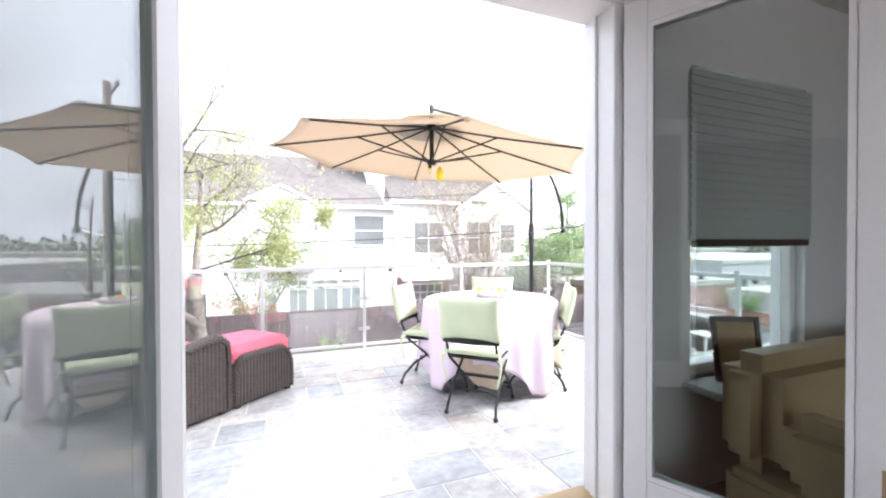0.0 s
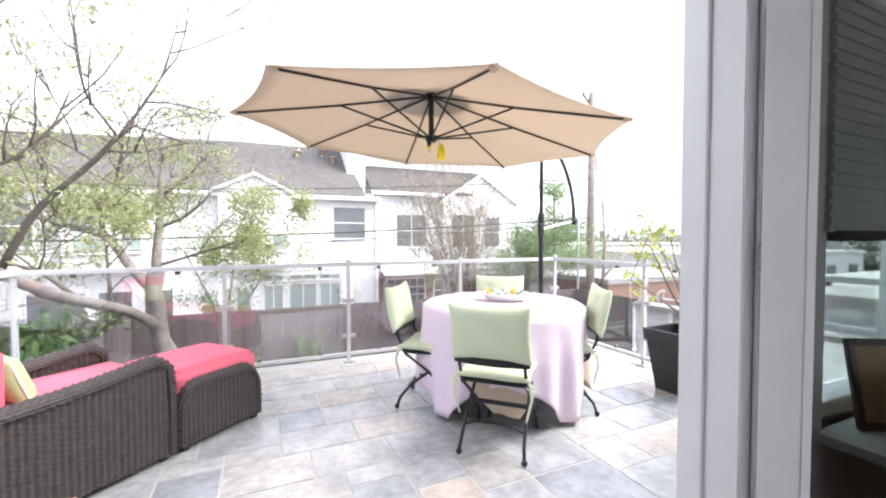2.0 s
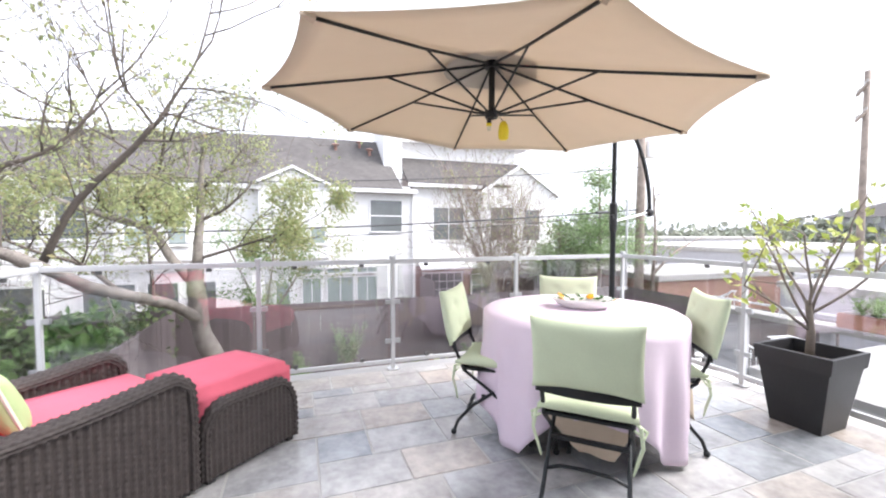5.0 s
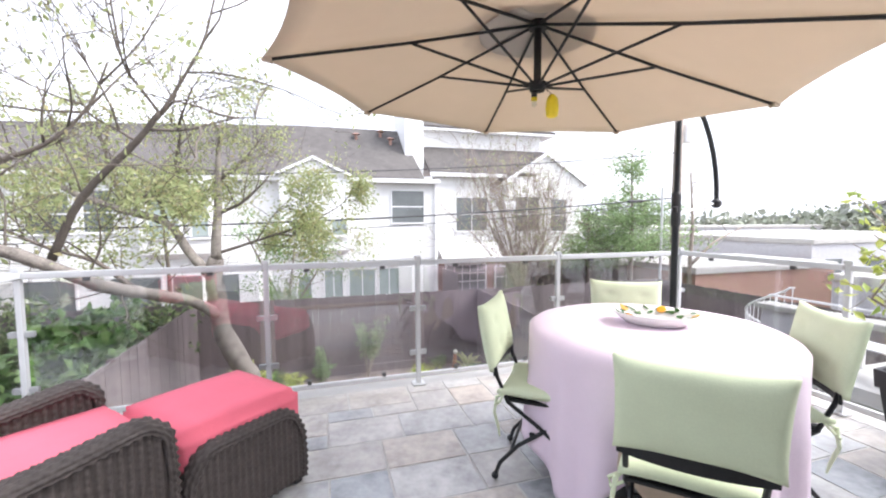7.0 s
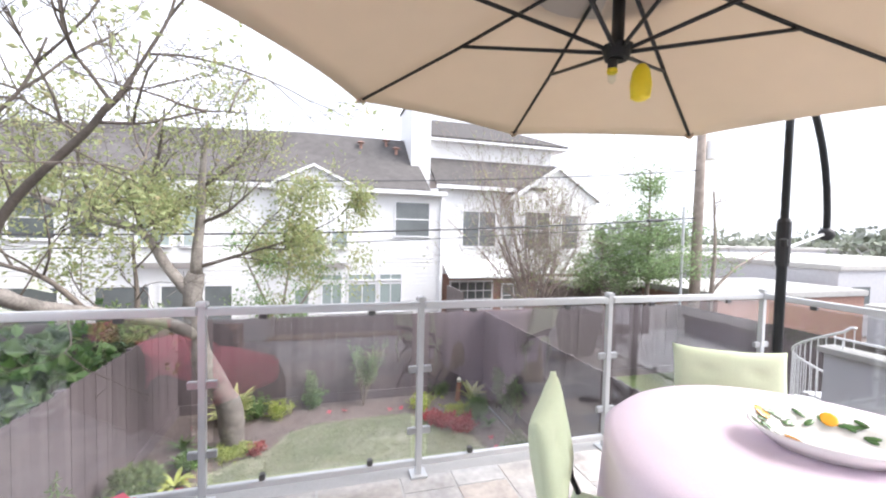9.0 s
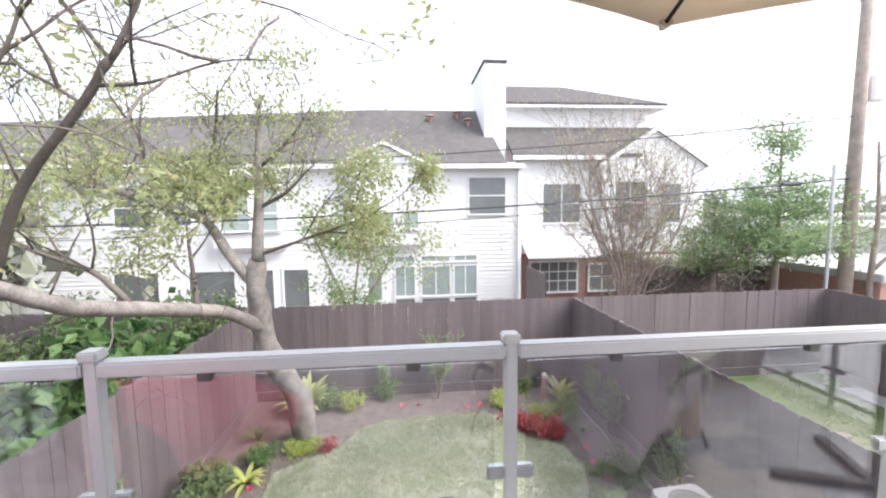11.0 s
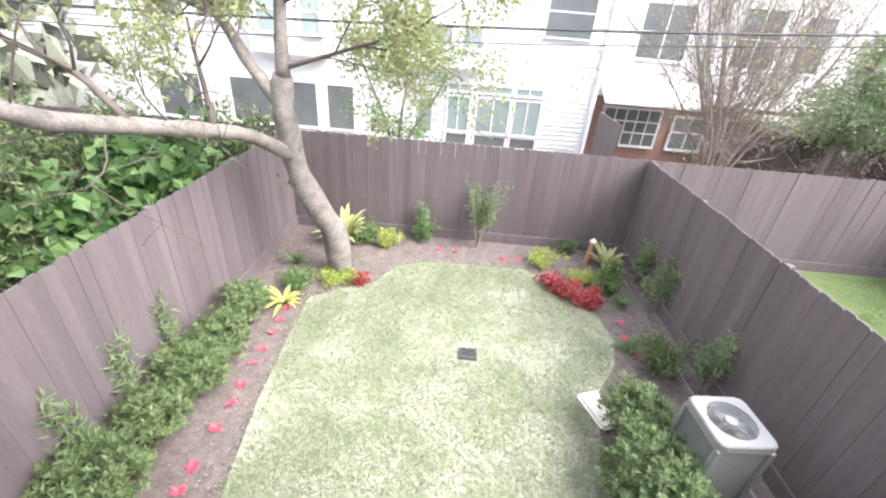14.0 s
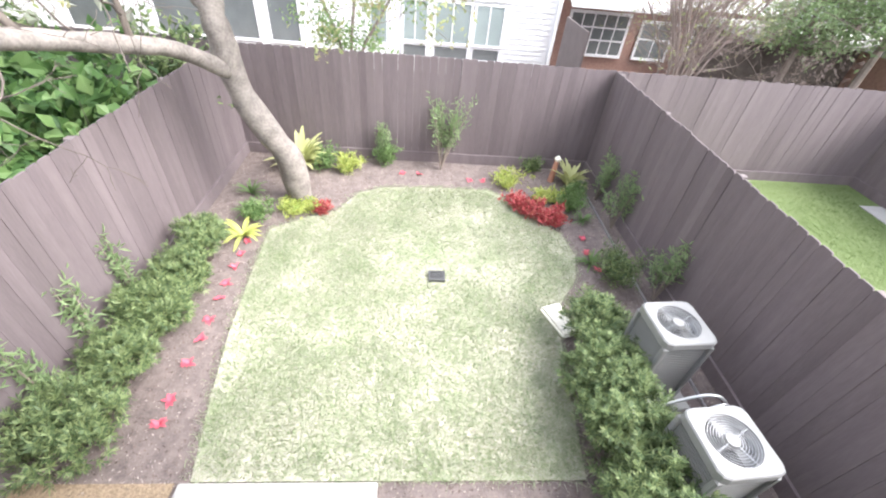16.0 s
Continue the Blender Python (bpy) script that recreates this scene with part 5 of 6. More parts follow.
def cane_shrub(loc, h, w, seed, label, n=9):
    rng = random.Random(seed)
    nr2 = np.random.default_rng(seed)
    t = thing("cane_shrub", label, "shrub", loc=loc)
    bm, pts = bmesh.new(), []
    for k in range(n):
        a = rng.uniform(0, 6.28)
        e = Vector((w / 2 * math.cos(a) * rng.uniform(0.3, 1), w / 2 * math.sin(a) * 0.5, h * rng.uniform(0.6, 1.0)))
        tube(bm, [(0, 0, 0), e * 0.5 + Vector((0, 0, 0.05)), e], [0.018, 0.012, 0.005], 6)
        pts += [tuple(e * u) for u in np.linspace(0.45, 1.0, 14)]
    part("canework", bm, M["bark"], t)
    v, f = leaf_cloud(nr2, pts, 0.12, 0.05, 5, (0, 0, 0.6), 4.5)
    cloud_part("foliage", v, f, M["airyleaf"], t)
    return t


cane_shrub((1.80, 14.55, GZ), 1.6, 1.15, 80, "tall cane shrub with narrow leaves by the back fence", 11)
cane_shrub((0.55, 14.72, GZ), 1.0, 0.25, 81, "small upright leafy shrub by the back fence", 4)
for k, (x, y) in enumerate(((5.08, 10.7), (5.08, 12.6), (5.1, 13.6))):
    cane_shrub((x, y, GZ), 1.2, 0.7, 82 + k, "thin arching leafy canes against the fence", 6)
for k, y in enumerate((8.75, 9.5, 10.3)):
    cane_shrub((-2.42, y, GZ), 1.25, 0.3, 86 + k, "thin yellow-green shoots against the fence", 3)

st = thing("stepping_stone", "pale flat limestone slab at the lawn edge", "stone", loc=(3.42, 10.2, GZ), rz=20)
bm = boxm(-0.17, -0.3, 0, 0.17, 0.3, 0.07, bevel=0.03)
for v in bm.verts:
    v.co.x += 0.05 * noise.noise(v.co * 5)
part("slab", bm, M["cream"], st)
dr = thing("lawn_drain", "square grey plastic drain grate in the lawn", "drain", loc=(1.63, 11.03, GZ + 0.02))
for q in ((-0.13, -0.11, 0.13, -0.09), (-0.13, 0.09, 0.13, 0.11), (-0.13, -0.09, -0.11, 0.09), (0.11, -0.09, 0.13, 0.09)):
    part("rim", boxm(q[0], q[1], 0, q[2], q[3], 0.05), M["acdark"], dr)
for k in range(6):
    part("bar", boxm(-0.11, -0.082 + k * 0.03, 0.01, 0.11, -0.066 + k * 0.03, 0.046), M["acdark"], dr)
gn = thing("garden_stump", "small reddish wooden garden figure post with a pale top", "garden ornament", loc=(4.28, 14.3, GZ))
part("post", tubem([(0, 0, 0), (0.02, 0, 0.25), (0.03, 0, 0.5)], [0.07, 0.06, 0.05], 9), M["terracotta"], gn)
part("top", tubem([(0.03, 0, 0.5), (0.035, 0, 0.56), (0.04, 0, 0.62)], [0.04, 0.075, 0.03], 9), M["cream"], gn)
ep = structure(obj("edging", boxm(FX1 - 0.35, 7.2, GZ, FX1 - 0.32, 14.2, GZ + 0.035), M["steel"]), "thin grey conduit along the fence foot", "pipe")


def ac_unit(loc, rz, h):
    a = thing("air_conditioner", "grey outdoor air conditioner with a round top fan", "air conditioner", "outdoor units", loc, rz)
    w = 0.275
    part("pad", boxm(-0.45, -0.45, 0, 0.45, 0.45, 0.08, bevel=0.01), M["concrete"], a)
    bm = bmesh.new()
    n = 28
    for k in range(n):
        z = 0.12 + k * (h - 0.24) / n
        box(bm, -w, -w, z, w, w, z + (h - 0.24) / n * 0.55)
    part("louvres", bm, M["acgrey"], a, "grey louvred sides")
    part("coil", boxm(-w + 0.02, -w + 0.02, 0.08, w - 0.02, w - 0.02, h - 0.16), M["acdark"], a)
    for sx in (-1, 1):
        for sy4 in (-1, 1):
            part("corner_post", boxm(sx * w - 0.03, sy4 * w - 0.03, 0.08, sx * w + 0.03, sy4 * w + 0.03, h - 0.1, bevel=0.01), M["acgrey"], a)
    bm = bmesh.new()
    N = 40
    o = w + 0.035
    sq, ci, cl2 = [], [], []
    for j in range(N):
        th = 2 * math.pi * j / N
        r = o / max(abs(math.cos(th)), abs(math.sin(th)))
        r = min(r, o * 1.3)
        sq.append((r * math.cos(th), r * math.sin(th)))
        ci.append((0.235 * math.cos(th), 0.235 * math.sin(th)))
    A = [bm.verts.new((x, y, h - 0.1)) for x, y in sq]
    B = [bm.verts.new((x, y, h - 0.015)) for x, y in sq]
    B2 = [bm.verts.new((x * 0.96, y * 0.96, h)) for x, y in sq]
    C = [bm.verts.new((x, y, h)) for x, y in ci]
    D = [bm.verts.new((x * 0.97, y * 0.97, h - 0.09)) for x, y in ci]
    for j in range(N):
        i = (j + 1) % N
        bm.faces.new((A[j], A[i], B[i], B[j]))
        bm.faces.new((B[j], B[i], B2[i], B2[j]))
        bm.faces.new((B2[j], B2[i], C[i], C[j]))
        bm.faces.new((C[j], C[i], D[i], D[j]))
    part("lid", bm, M["acgrey"], a)
    for k in range(8):
        r = 0.06 + k * 0.024
        part("guard_ring", tubem([(r * math.cos(2 * math.pi * j / 28), r * math.sin(2 * math.pi * j / 28), h - 0.018) for j in range(29)], 0.003, 4), M["steel"], a)
    for k in range(4):
        th = k * math.pi / 2 + 0.4
        part("guard_spoke", tubem([(0.05 * math.cos(th), 0.05 * math.sin(th), h - 0.018), (0.235 * math.cos(th), 0.235 * math.sin(th), h - 0.018)], 0.004, 4), M["steel"], a)
    bm = bmesh.new()
    bmesh.ops.create_cone(bm, cap_ends=True, segments=20, radius1=0.075, radius2=0.06, depth=0.05, matrix=pose(0, 0, h - 0.03))
    part("motor_cap", bm, M["acgrey"], a)
    bm = bmesh.new()
    for k in range(3):
        th = 2 * math.pi * k / 3
        rows = []
        for i in range(6):
            r = 0.06 + 0.165 * i / 5
            rows.append((bm.verts.new((r * math.cos(th - 0.45), r * math.sin(th - 0.45), h - 0.12)), bm.verts.new((r * math.cos(th + 0.55), r * math.sin(th + 0.55), h - 0.07))))
        for p, q in zip(rows, rows[1:]):
            bm.faces.new((p[0], q[0], q[1], p[1]))
    part("fan_blade", bm, M["acdark"], a)
    return a


ac_unit((4.215, 9.23, GZ), 4, 1.2)
ac_unit((4.05, 7.92, GZ), 4, 1.2)
hs = thing("coolant_pipes", "grey insulated pipes looping between the outdoor units", "pipe", loc=(4.1, 8.55, GZ))
for a, b, rise, r in (((-0.38, -0.1, 0.72), (0.34, -0.2, 0.86), 0.30, 0.017), ((-0.12, -0.24, 0.86), (0.30, -0.2, 0.90), 0.16, 0.014), ((0.34, -0.2, 0.86), (0.72, -0.55, 0.05), 0.22, 0.015)):
    a, b = Vector(a), Vector(b)
    part("pipe", tubem([a.lerp(b, i / 16) + Vector((0.1 * math.sin(math.pi * i / 16), 0, rise * math.sin(math.pi * i / 16))) for i in range(17)], r), M["steel"], hs, smooth=True)


# ---- trees ----
def tree(name, label, loc, limbs, seed, depth, material, leafmat, leaf, per, twig=0.9, trad=0.03, shrink=0.66, thin=1.0, spread=0.08, up=0.15, split=(2, 3), category="tree", bend=0.28, backlit_bark=None, leafy=None):
    """limbs: lists of (points, radius at foot, radius at end, twigs along it)."""
    rng = random.Random(seed)
    t = thing(name, label, category, loc=loc)
    out, tips = [], []
    base = Vector(loc)
    for li, (pts, r0, r1, tw) in enumerate(limbs):
        P = [Vector(p) - base for p in pts]
        fine = []
        for a, b in zip(P, P[1:]):
            for i in range(4):
                w = Vector((rng.gauss(0, 1), rng.gauss(0, 1), rng.gauss(0, 1))) * r0 * 0.22
                fine.append(a.lerp(b, i / 4) + (w if fine else Vector()))
        fine.append(P[-1])
        for _ in range(2):
            fine = [fine[0]] + [(fine[i - 1] + fine[i] * 2 + fine[i + 1]) / 4 for i in range(1, len(fine) - 1)] + [fine[-1]]
        n = len(fine) - 1
        bm = tubem(fine, [(r0 + (r1 - r0) * i / n) * (1 + 0.10 * rng.uniform(-1, 1)) for i in range(n + 1)], 12)
        part("trunk" if li == 0 else "limb", bm, material if r0 > 0.06 or backlit_bark is None else backlit_bark, t, smooth=True)
        for k in range(tw):
            i = min(n - 1, int(n * (0.25 + 0.75 * (k + rng.random()) / max(1, tw))))
            d = (fine[i + 1] - fine[i]).normalized()
            nd = d * 0.4 + Vector((rng.gauss(0, 1), rng.gauss(0, 1), rng.gauss(0.75, 0.6)))
            grow(rng, fine[i], nd, twig * rng.uniform(0.6, 1.2), trad * rng.uniform(0.6, 1.0), depth, out, tips, bend, split, shrink, up)
    part("branchwork", limbs_mesh(out, 6, 0), backlit_bark or material, t, smooth=True)
    if leafmat is not None and per:
        nr2 = np.random.default_rng(seed)
        keep = [tuple(p) for p in tips if rng.random() < thin * (leafy(p + base) if leafy else 1.0)]
        v, f = leaf_cloud(nr2, keep, leaf, spread, per, (0, 0, -0.2), 2.0)
        cloud_part("crown", v, f, leafmat, t, "sparse young yellow-green leaves" if thin < 0.9 else "")
    return t


# thin limbs get a darker bark colour standing for their backlit, shaded side
tree("garden_tree", "old leaning crepe myrtle with pale bark and young leaves", (-0.93, 13.15, GZ), [
    ([(-0.93, 13.15, GZ - 0.05), (-1.05, 13.0, -2.1), (-1.35, 12.8, -1.3), (-1.5, 12.6, -0.55), (-1.5, 12.6, 0.0), (-1.47, 12.6, 0.6)], 0.235, 0.15, 0),
    ([(-1.47, 12.6, 0.55), (-1.43, 12.6, 1.5), (-1.36, 12.6, 2.4), (-1.28, 12.6, 3.4)], 0.115, 0.03, 8),
    ([(-1.45, 12.62, -0.62), (-1.85, 12.0, -0.13), (-2.0, 11.1, 0.13), (-2.09, 10.15, 0.36), (-2.1, 9.5, 0.53), (-2.3, 9.05, 0.78), (-2.6, 8.7, 1.06), (-2.9, 8.3, 1.3)], 0.115, 0.06, 9),
    ([(-1.55, 12.6, 0.2), (-1.9, 12.6, 0.6), (-2.3, 12.6, 1.4), (-2.9, 12.6, 1.55), (-3.7, 12.6, 1.78), (-4.3, 12.6, 2.25), (-5.2, 12.8, 2.9)], 0.10, 0.035, 14),
    ([(-1.95, 11.4, 0.05), (-1.95, 11.4, 0.6), (-2.0, 11.4, 1.3)], 0.045, 0.015, 5),
    ([(-1.45, 12.6, 1.5), (-0.9, 12.5, 1.75), (-0.45, 12.4, 2.2)], 0.04, 0.012, 5),
    ([(-1.45, 12.6, 0.7), (-0.7, 12.6, 0.95), (0.1, 12.5, 1.2), (0.7, 12.5, 1.45)], 0.035, 0.01, 7),
    ([(-2.2, 12.8, 1.45), (-2.3, 12.8, 2.1), (-2.1, 12.8, 2.9), (-2.0, 12.7, 3.6)], 0.05, 0.015, 7),
    ([(-3.2, 12.9, 1.8), (-3.4, 12.8, 2.6), (-3.2, 12.7, 3.5)], 0.04, 0.012, 6),
    ([(-2.35, 12.6, 1.4), (-2.45, 12.6, 1.9), (-2.6, 12.6, 2.4)], 0.05, 0.02, 5),
    ([(-2.07, 10.2, 0.4), (-2.5, 10.3, 0.8), (-3.2, 10.4, 1.0), (-4.0, 10.5, 1.5)], 0.04, 0.012, 8),
    ([(-2.4, 9.05, 0.9), (-2.01, 8.9, 1.64), (-1.28, 8.75, 2.36), (-1.09, 8.7, 2.62)], 0.05, 0.026, 3),
    ([(-1.09, 8.7, 2.6), (-0.85, 8.65, 2.95), (-0.58, 8.6, 3.42), (-0.45, 8.5, 3.8), (-0.3, 8.5, 4.5)], 0.022, 0.007, 4),
    ([(-1.09, 8.7, 2.6), (-1.25, 8.65, 2.85), (-1.4, 8.6, 3.1), (-1.43, 8.5, 3.71), (-1.5, 8.5, 4.4)], 0.02, 0.007, 4),
    ([(-1.22, 8.74, 2.42), (-0.83, 8.7, 2.42), (-0.28, 8.7, 2.63), (0.1, 8.7, 2.62)], 0.017, 0.005, 4),
    ([(-1.35, 8.76, 2.28), (-1.6, 8.8, 2.45), (-1.83, 8.8, 2.56), (-2.0, 8.8, 3.0)], 0.016, 0.006, 3),
    ([(-2.75, 8.5, 1.2), (-2.65, 8.6, 1.7), (-2.52, 8.6, 2.03), (-2.15, 8.6, 2.15), (-1.71, 8.6, 2.6), (-1.53, 8.6, 3.1)], 0.04, 0.010, 7),
    ([(-2.9, 8.3, 1.28), (-2.9, 8.3, 2.2), (-2.5, 8.1, 2.9), (-2.3, 8.0, 3.6)], 0.045, 0.012, 8),
    ([(-2.9, 8.3, 1.28), (-3.3, 7.9, 1.9), (-3.3, 7.6, 2.9)], 0.05, 0.02, 7),
    ([(-1.36, 12.6, 2.2), (-0.8, 12.6, 2.7), (-0.4, 12.6, 3.3)], 0.03, 0.01, 5),
], 101, 3, M["palebark"], M["treeleaf"], 0.08, 7, 1.1, 0.016, thin=0.66, spread=0.12, split=(2, 4), backlit_bark=M["darkbark"],
    leafy=lambda p: (0.22 * (p.z > 0.9) if p.y < 11.0 else 1.0) * (0.2 if p.z > 2.35 else 1.0))   # the top and the outer twigs are still bare

vase = []
rng = random.Random(7)
for k in range(26):
    a = rng.uniform(0, 6.28)
    s = rng.uniform(0.35, 1.15)
    vase.append(([(8.3 + 0.15 * math.cos(a), 17.8 + 0.15 * math.sin(a), GZ), (8.3 + 0.6 * s * math.cos(a), 17.8 + 0.5 * s * math.sin(a), -0.9), (8.3 + 2.0 * s * math.cos(a), 17.8 + 0.9 * s * math.sin(a), 0.7), (7.8 + 3.1 * s * math.cos(a), 17.8 + 1.3 * s * math.sin(a), 1.7 + rng.uniform(0, 2.6))], 0.035, 0.010, 8))
tree("bare_tree", "many-stemmed bare winter tree with a few leaves", (8.3, 17.8, GZ), vase, 103, 3, M["twig"], M["treeleaf"], 0.09, 1, 1.35, 0.014, thin=0.1, spread=0.12, up=0.5, split=(2, 4), bend=0.15)


def conical_tree(name, label, loc, h, w, seed, leafmat, n=1300, base=0.25):
    rng = random.Random(seed)
    nr2 = np.random.default_rng(seed)
    t = thing(name, label, "tree", loc=loc)
    part("trunk", tubem([(0, 0, 0), (0.1, 0, h * 0.4), (0.05, 0.05, h * 0.98)], [0.14, 0.08, 0.02], 8), M["bark"], t)
    bm, pts = bmesh.new(), []
    for k in range(90):
        u = base + (1 - base) * rng.random() ** 1.6
        a = rng.uniform(0, 6.28)
        R = w / 2 * (1 - (u - base) / (1 - base) * 0.88) * rng.uniform(0.4, 1.1)
        e = Vector((R * math.cos(a), R * math.sin(a), h * u + R * 0.25))
        tube(bm, [(0.06, 0.02, h * u), e * 0.5 + Vector((0, 0, h * u * 0.5)), e], [0.025, 0.015, 0.006], 4)
        for q in range(max(4, int(n / 60 * (1.15 - u)))):
            s = rng.uniform(0.25, 1.05)
            pts.append((e.x * s + rng.gauss(0, 0.13), e.y * s + rng.gauss(0, 0.13), h * u + (e.z - h * u) * s + rng.gauss(0, 0.09)))
    part("branchwork", bm, M["bark"], t)
    v, f = leaf_cloud(nr2, pts, 0.13, 0.14, 5, (0, 0, 0), 2.4)
    cloud_part("crown", v, f, leafmat, t)
    return t


conical_tree("evergreen_tree", "upright light-green tree behind the fence", (13.2, 17.5, GZ), 7.3, 6.0, 110, M["airyleaf"], 2600, 0.38)
conical_tree("evergreen_tree", "bushy light-green tree behind the fence", (11.9, 18.6, GZ), 4.9, 5.0, 111, M["airyleaf"], 1500, 0.45)
tree("small_tree", "small many-stemmed leafy tree in front of the white house", (-0.6, 17.6, GZ), [
    ([(-0.6, 17.6, GZ), (-0.7, 17.6, -1.4), (-1.3, 17.6, 0.0), (-1.7, 17.6, 0.9)], 0.05, 0.02, 7),
    ([(-0.6, 17.6, GZ), (-0.5, 17.6, -1.4), (-0.3, 17.6, 0.0), (-0.2, 17.6, 1.1)], 0.05, 0.02, 7),
    ([(-0.6, 17.6, GZ), (-0.3, 17.6, -1.5), (0.3, 17.6, -0.6), (0.8, 17.6, 0.3)], 0.05, 0.02, 7)], 112, 2, M["bark"], M["greenleaf"], 0.11, 4, 0.7, 0.014, thin=0.8, spread=0.12)
soft_plant("shrub", "brown twiggy bush behind the fence", "shrub", (11.3, 17.0, GZ), (2.4, 2.9), 250, 0.1, M["twig"], 113, 6)
# the neighbour's planting beyond the side fence
for k, (x, y, h) in enumerate(((-3.7, 12.3, 2.1), (-4.3, 13.3, 2.4), (-4.0, 11.2, 1.7))):
    strap_plant("hydrangea", "large-leaved green shrub over the side fence", (x, y, GZ), 10, 0.4, 0.2, M["figleaf"], 120 + k, category="shrub")
    soft_plant("fig_shrub", "large-leaved bright green shrub over the side fence", "shrub", (x, y, GZ), (1.7, h + 0.3), 110, 0.26, M["figleaf"], 130 + k, 1.4, (0, 0, -0.1))
for k, (x, y) in enumerate(((-6.0, 14.0), (-7.5, 13.2), (-6.5, 12.2), (-8.8, 14.2), (-3.2, 14.6), (-5.2, 10.6))):
    soft_plant("shrub", "dark green shrub in the neighbouring garden", "shrub", (x, y, GZ), (2.0, 2.7), 260, 0.16, M["bushleaf"], 140 + k, 2.5)
pot = thing("garden_pot", "dark blue glazed garden pot in the neighbouring garden", "pot", loc=(-3.75, 11.6, GZ))
part("body", tubem([(0, 0, 0), (0, 0, 0.05), (0, 0, 0.6), (0, 0, 0.75)], [0.18, 0.22, 0.32, 0.3], 16), M["teal"], pot)

# ---- utility poles and lines ----
def utility_pole(x, y, h, r, label, arms):
    p = thing("utility_pole", label, "utility pole", loc=(x, y, GZ))
    part("pole", tubem([(0, 0, 0), (0, 0, h * 0.5), (0, 0, h)], [r, r * 0.9, r * 0.7], 12), M["bark"], p, smooth=True)
    for z in arms:
        arm = part("crossarm", boxm(-1.0, r * 0.7, z - 0.06, 1.0, r * 0.7 + 0.09, z + 0.06, m=pose(0, 0, 0, 0, 0, 35)), M["bark"], p)
        for q in (-0.9, -0.5, 0.5, 0.9):
            bm = tubem([(q, r * 0.7 + 0.045, z + 0.06), (q, r * 0.7 + 0.045, z + 0.2)], [0.03, 0.045], 8)
            bmesh.ops.transform(bm, matrix=pose(0, 0, 0, 0, 0, 35), verts=bm.verts)
            part("insulator", bm, M["concrete"], arm)
    return p


up = utility_pole(14.05, 16.0, 10.75, 0.19, "weathered wooden utility pole behind the fence", (10.45,))
tc_ = tubem([(0.44, 0, 7.4), (0.44, 0, 7.44), (0.44, 0, 8.1), (0.44, 0, 8.14)], [0.2, 0.23, 0.23, 0.19], 16)
part("transformer", tc_, M["whitemetal"], up, "pale grey transformer can")
part("bracket", boxm(0.12, -0.03, 7.7, 0.24, 0.03, 7.78), M["steel"], up)
utility_pole(24.9, 13.9, 11.6, 0.16, "wooden utility pole far off with crossarms", (9.6, 10.8))
tree("dead_tree", "bare twisted small tree beside the pole", (14.6, 15.7, GZ), [
    ([(14.6, 15.7, GZ), (14.5, 15.7, -0.6), (14.6, 15.7, 1.2), (14.4, 15.7, 3.2)], 0.10, 0.03, 20),
    ([(14.5, 15.7, -0.5), (15.6, 15.6, 0.5), (17.0, 15.6, 1.0)], 0.06, 0.02, 9)], 104, 2, M["bark"], None, 0, 0, 0.8, 0.014)
mp_ = thing("metal_pole", "thin grey steel service pole behind the fence", "pole", loc=(12.97, 15.6, GZ))
part("shaft", tubem([(0, 0, 0), (0, 0, 5.6)], 0.05, 10), M["steel"], mp_)


def cable(p0, p1, sag, r, label):
    c = thing("overhead_cable", label, "cable", "overhead lines")
    a, b = Vector(p0), Vector(p1)
    part("wire", tubem([a.lerp(b, i / 24) - Vector((0, 0, sag * 4 * (i / 24) * (1 - i / 24))) for i in range(25)], r, 5), M["cable"], c)
    return c


cable((-40, 16.0, 2.6), (14.0, 16.0, 2.2), 1.25, 0.026, "thick black overhead cable above the fence")
cable((-40, 16.0, 2.3), (14.0, 16.0, 2.05), 1.4, 0.012, "thin black overhead cable above the fence")
cable((-40, 16.0, 4.6), (14.0, 16.0, 3.95), 1.75, 0.017, "black overhead cable above the fence")
sp = thing("cable_joint", "black cable splice box on the overhead line", "cable joint", loc=(12.1, 16.0, 2.04))
part("sleeve", tubem([(-0.35, 0, 0.0), (-0.3, 0, 0), (0.3, 0, 0.02), (0.35, 0, 0.02)], [0.02, 0.06, 0.06, 0.02], 8), M["cable"], sp)


# ---- the white house opposite ----
HY = 21.0


def lap_wall(x0, x1, y, z0, z1, step=0.16):
    """Lapped boards facing -y as one sheet."""
    bm = bmesh.new()
    n = int((z1 - z0) / step)
    prof = [(y + 0.2, z0)]
    for i in range(n):
        a, b = z0 + (z1 - z0) * i / n, z0 + (z1 - z0) * (i + 1) / n
        prof += [(y - 0.03, a), (y - 0.006, b)]
    prof.append((y + 0.2, z1))
    lft = [bm.verts.new((x0, p, z)) for p, z in prof]
    rgt = [bm.verts.new((x1, p, z)) for p, z in prof]
    for i in range(len(prof)):
        j = (i + 1) % len(prof)
        bm.faces.new((lft[i], lft[j], rgt[j], rgt[i]))
    bm.faces.new(lft)
    bm.faces.new(rgt[::-1])
    bmesh.ops.recalc_face_normals(bm, faces=bm.faces)
    return bm


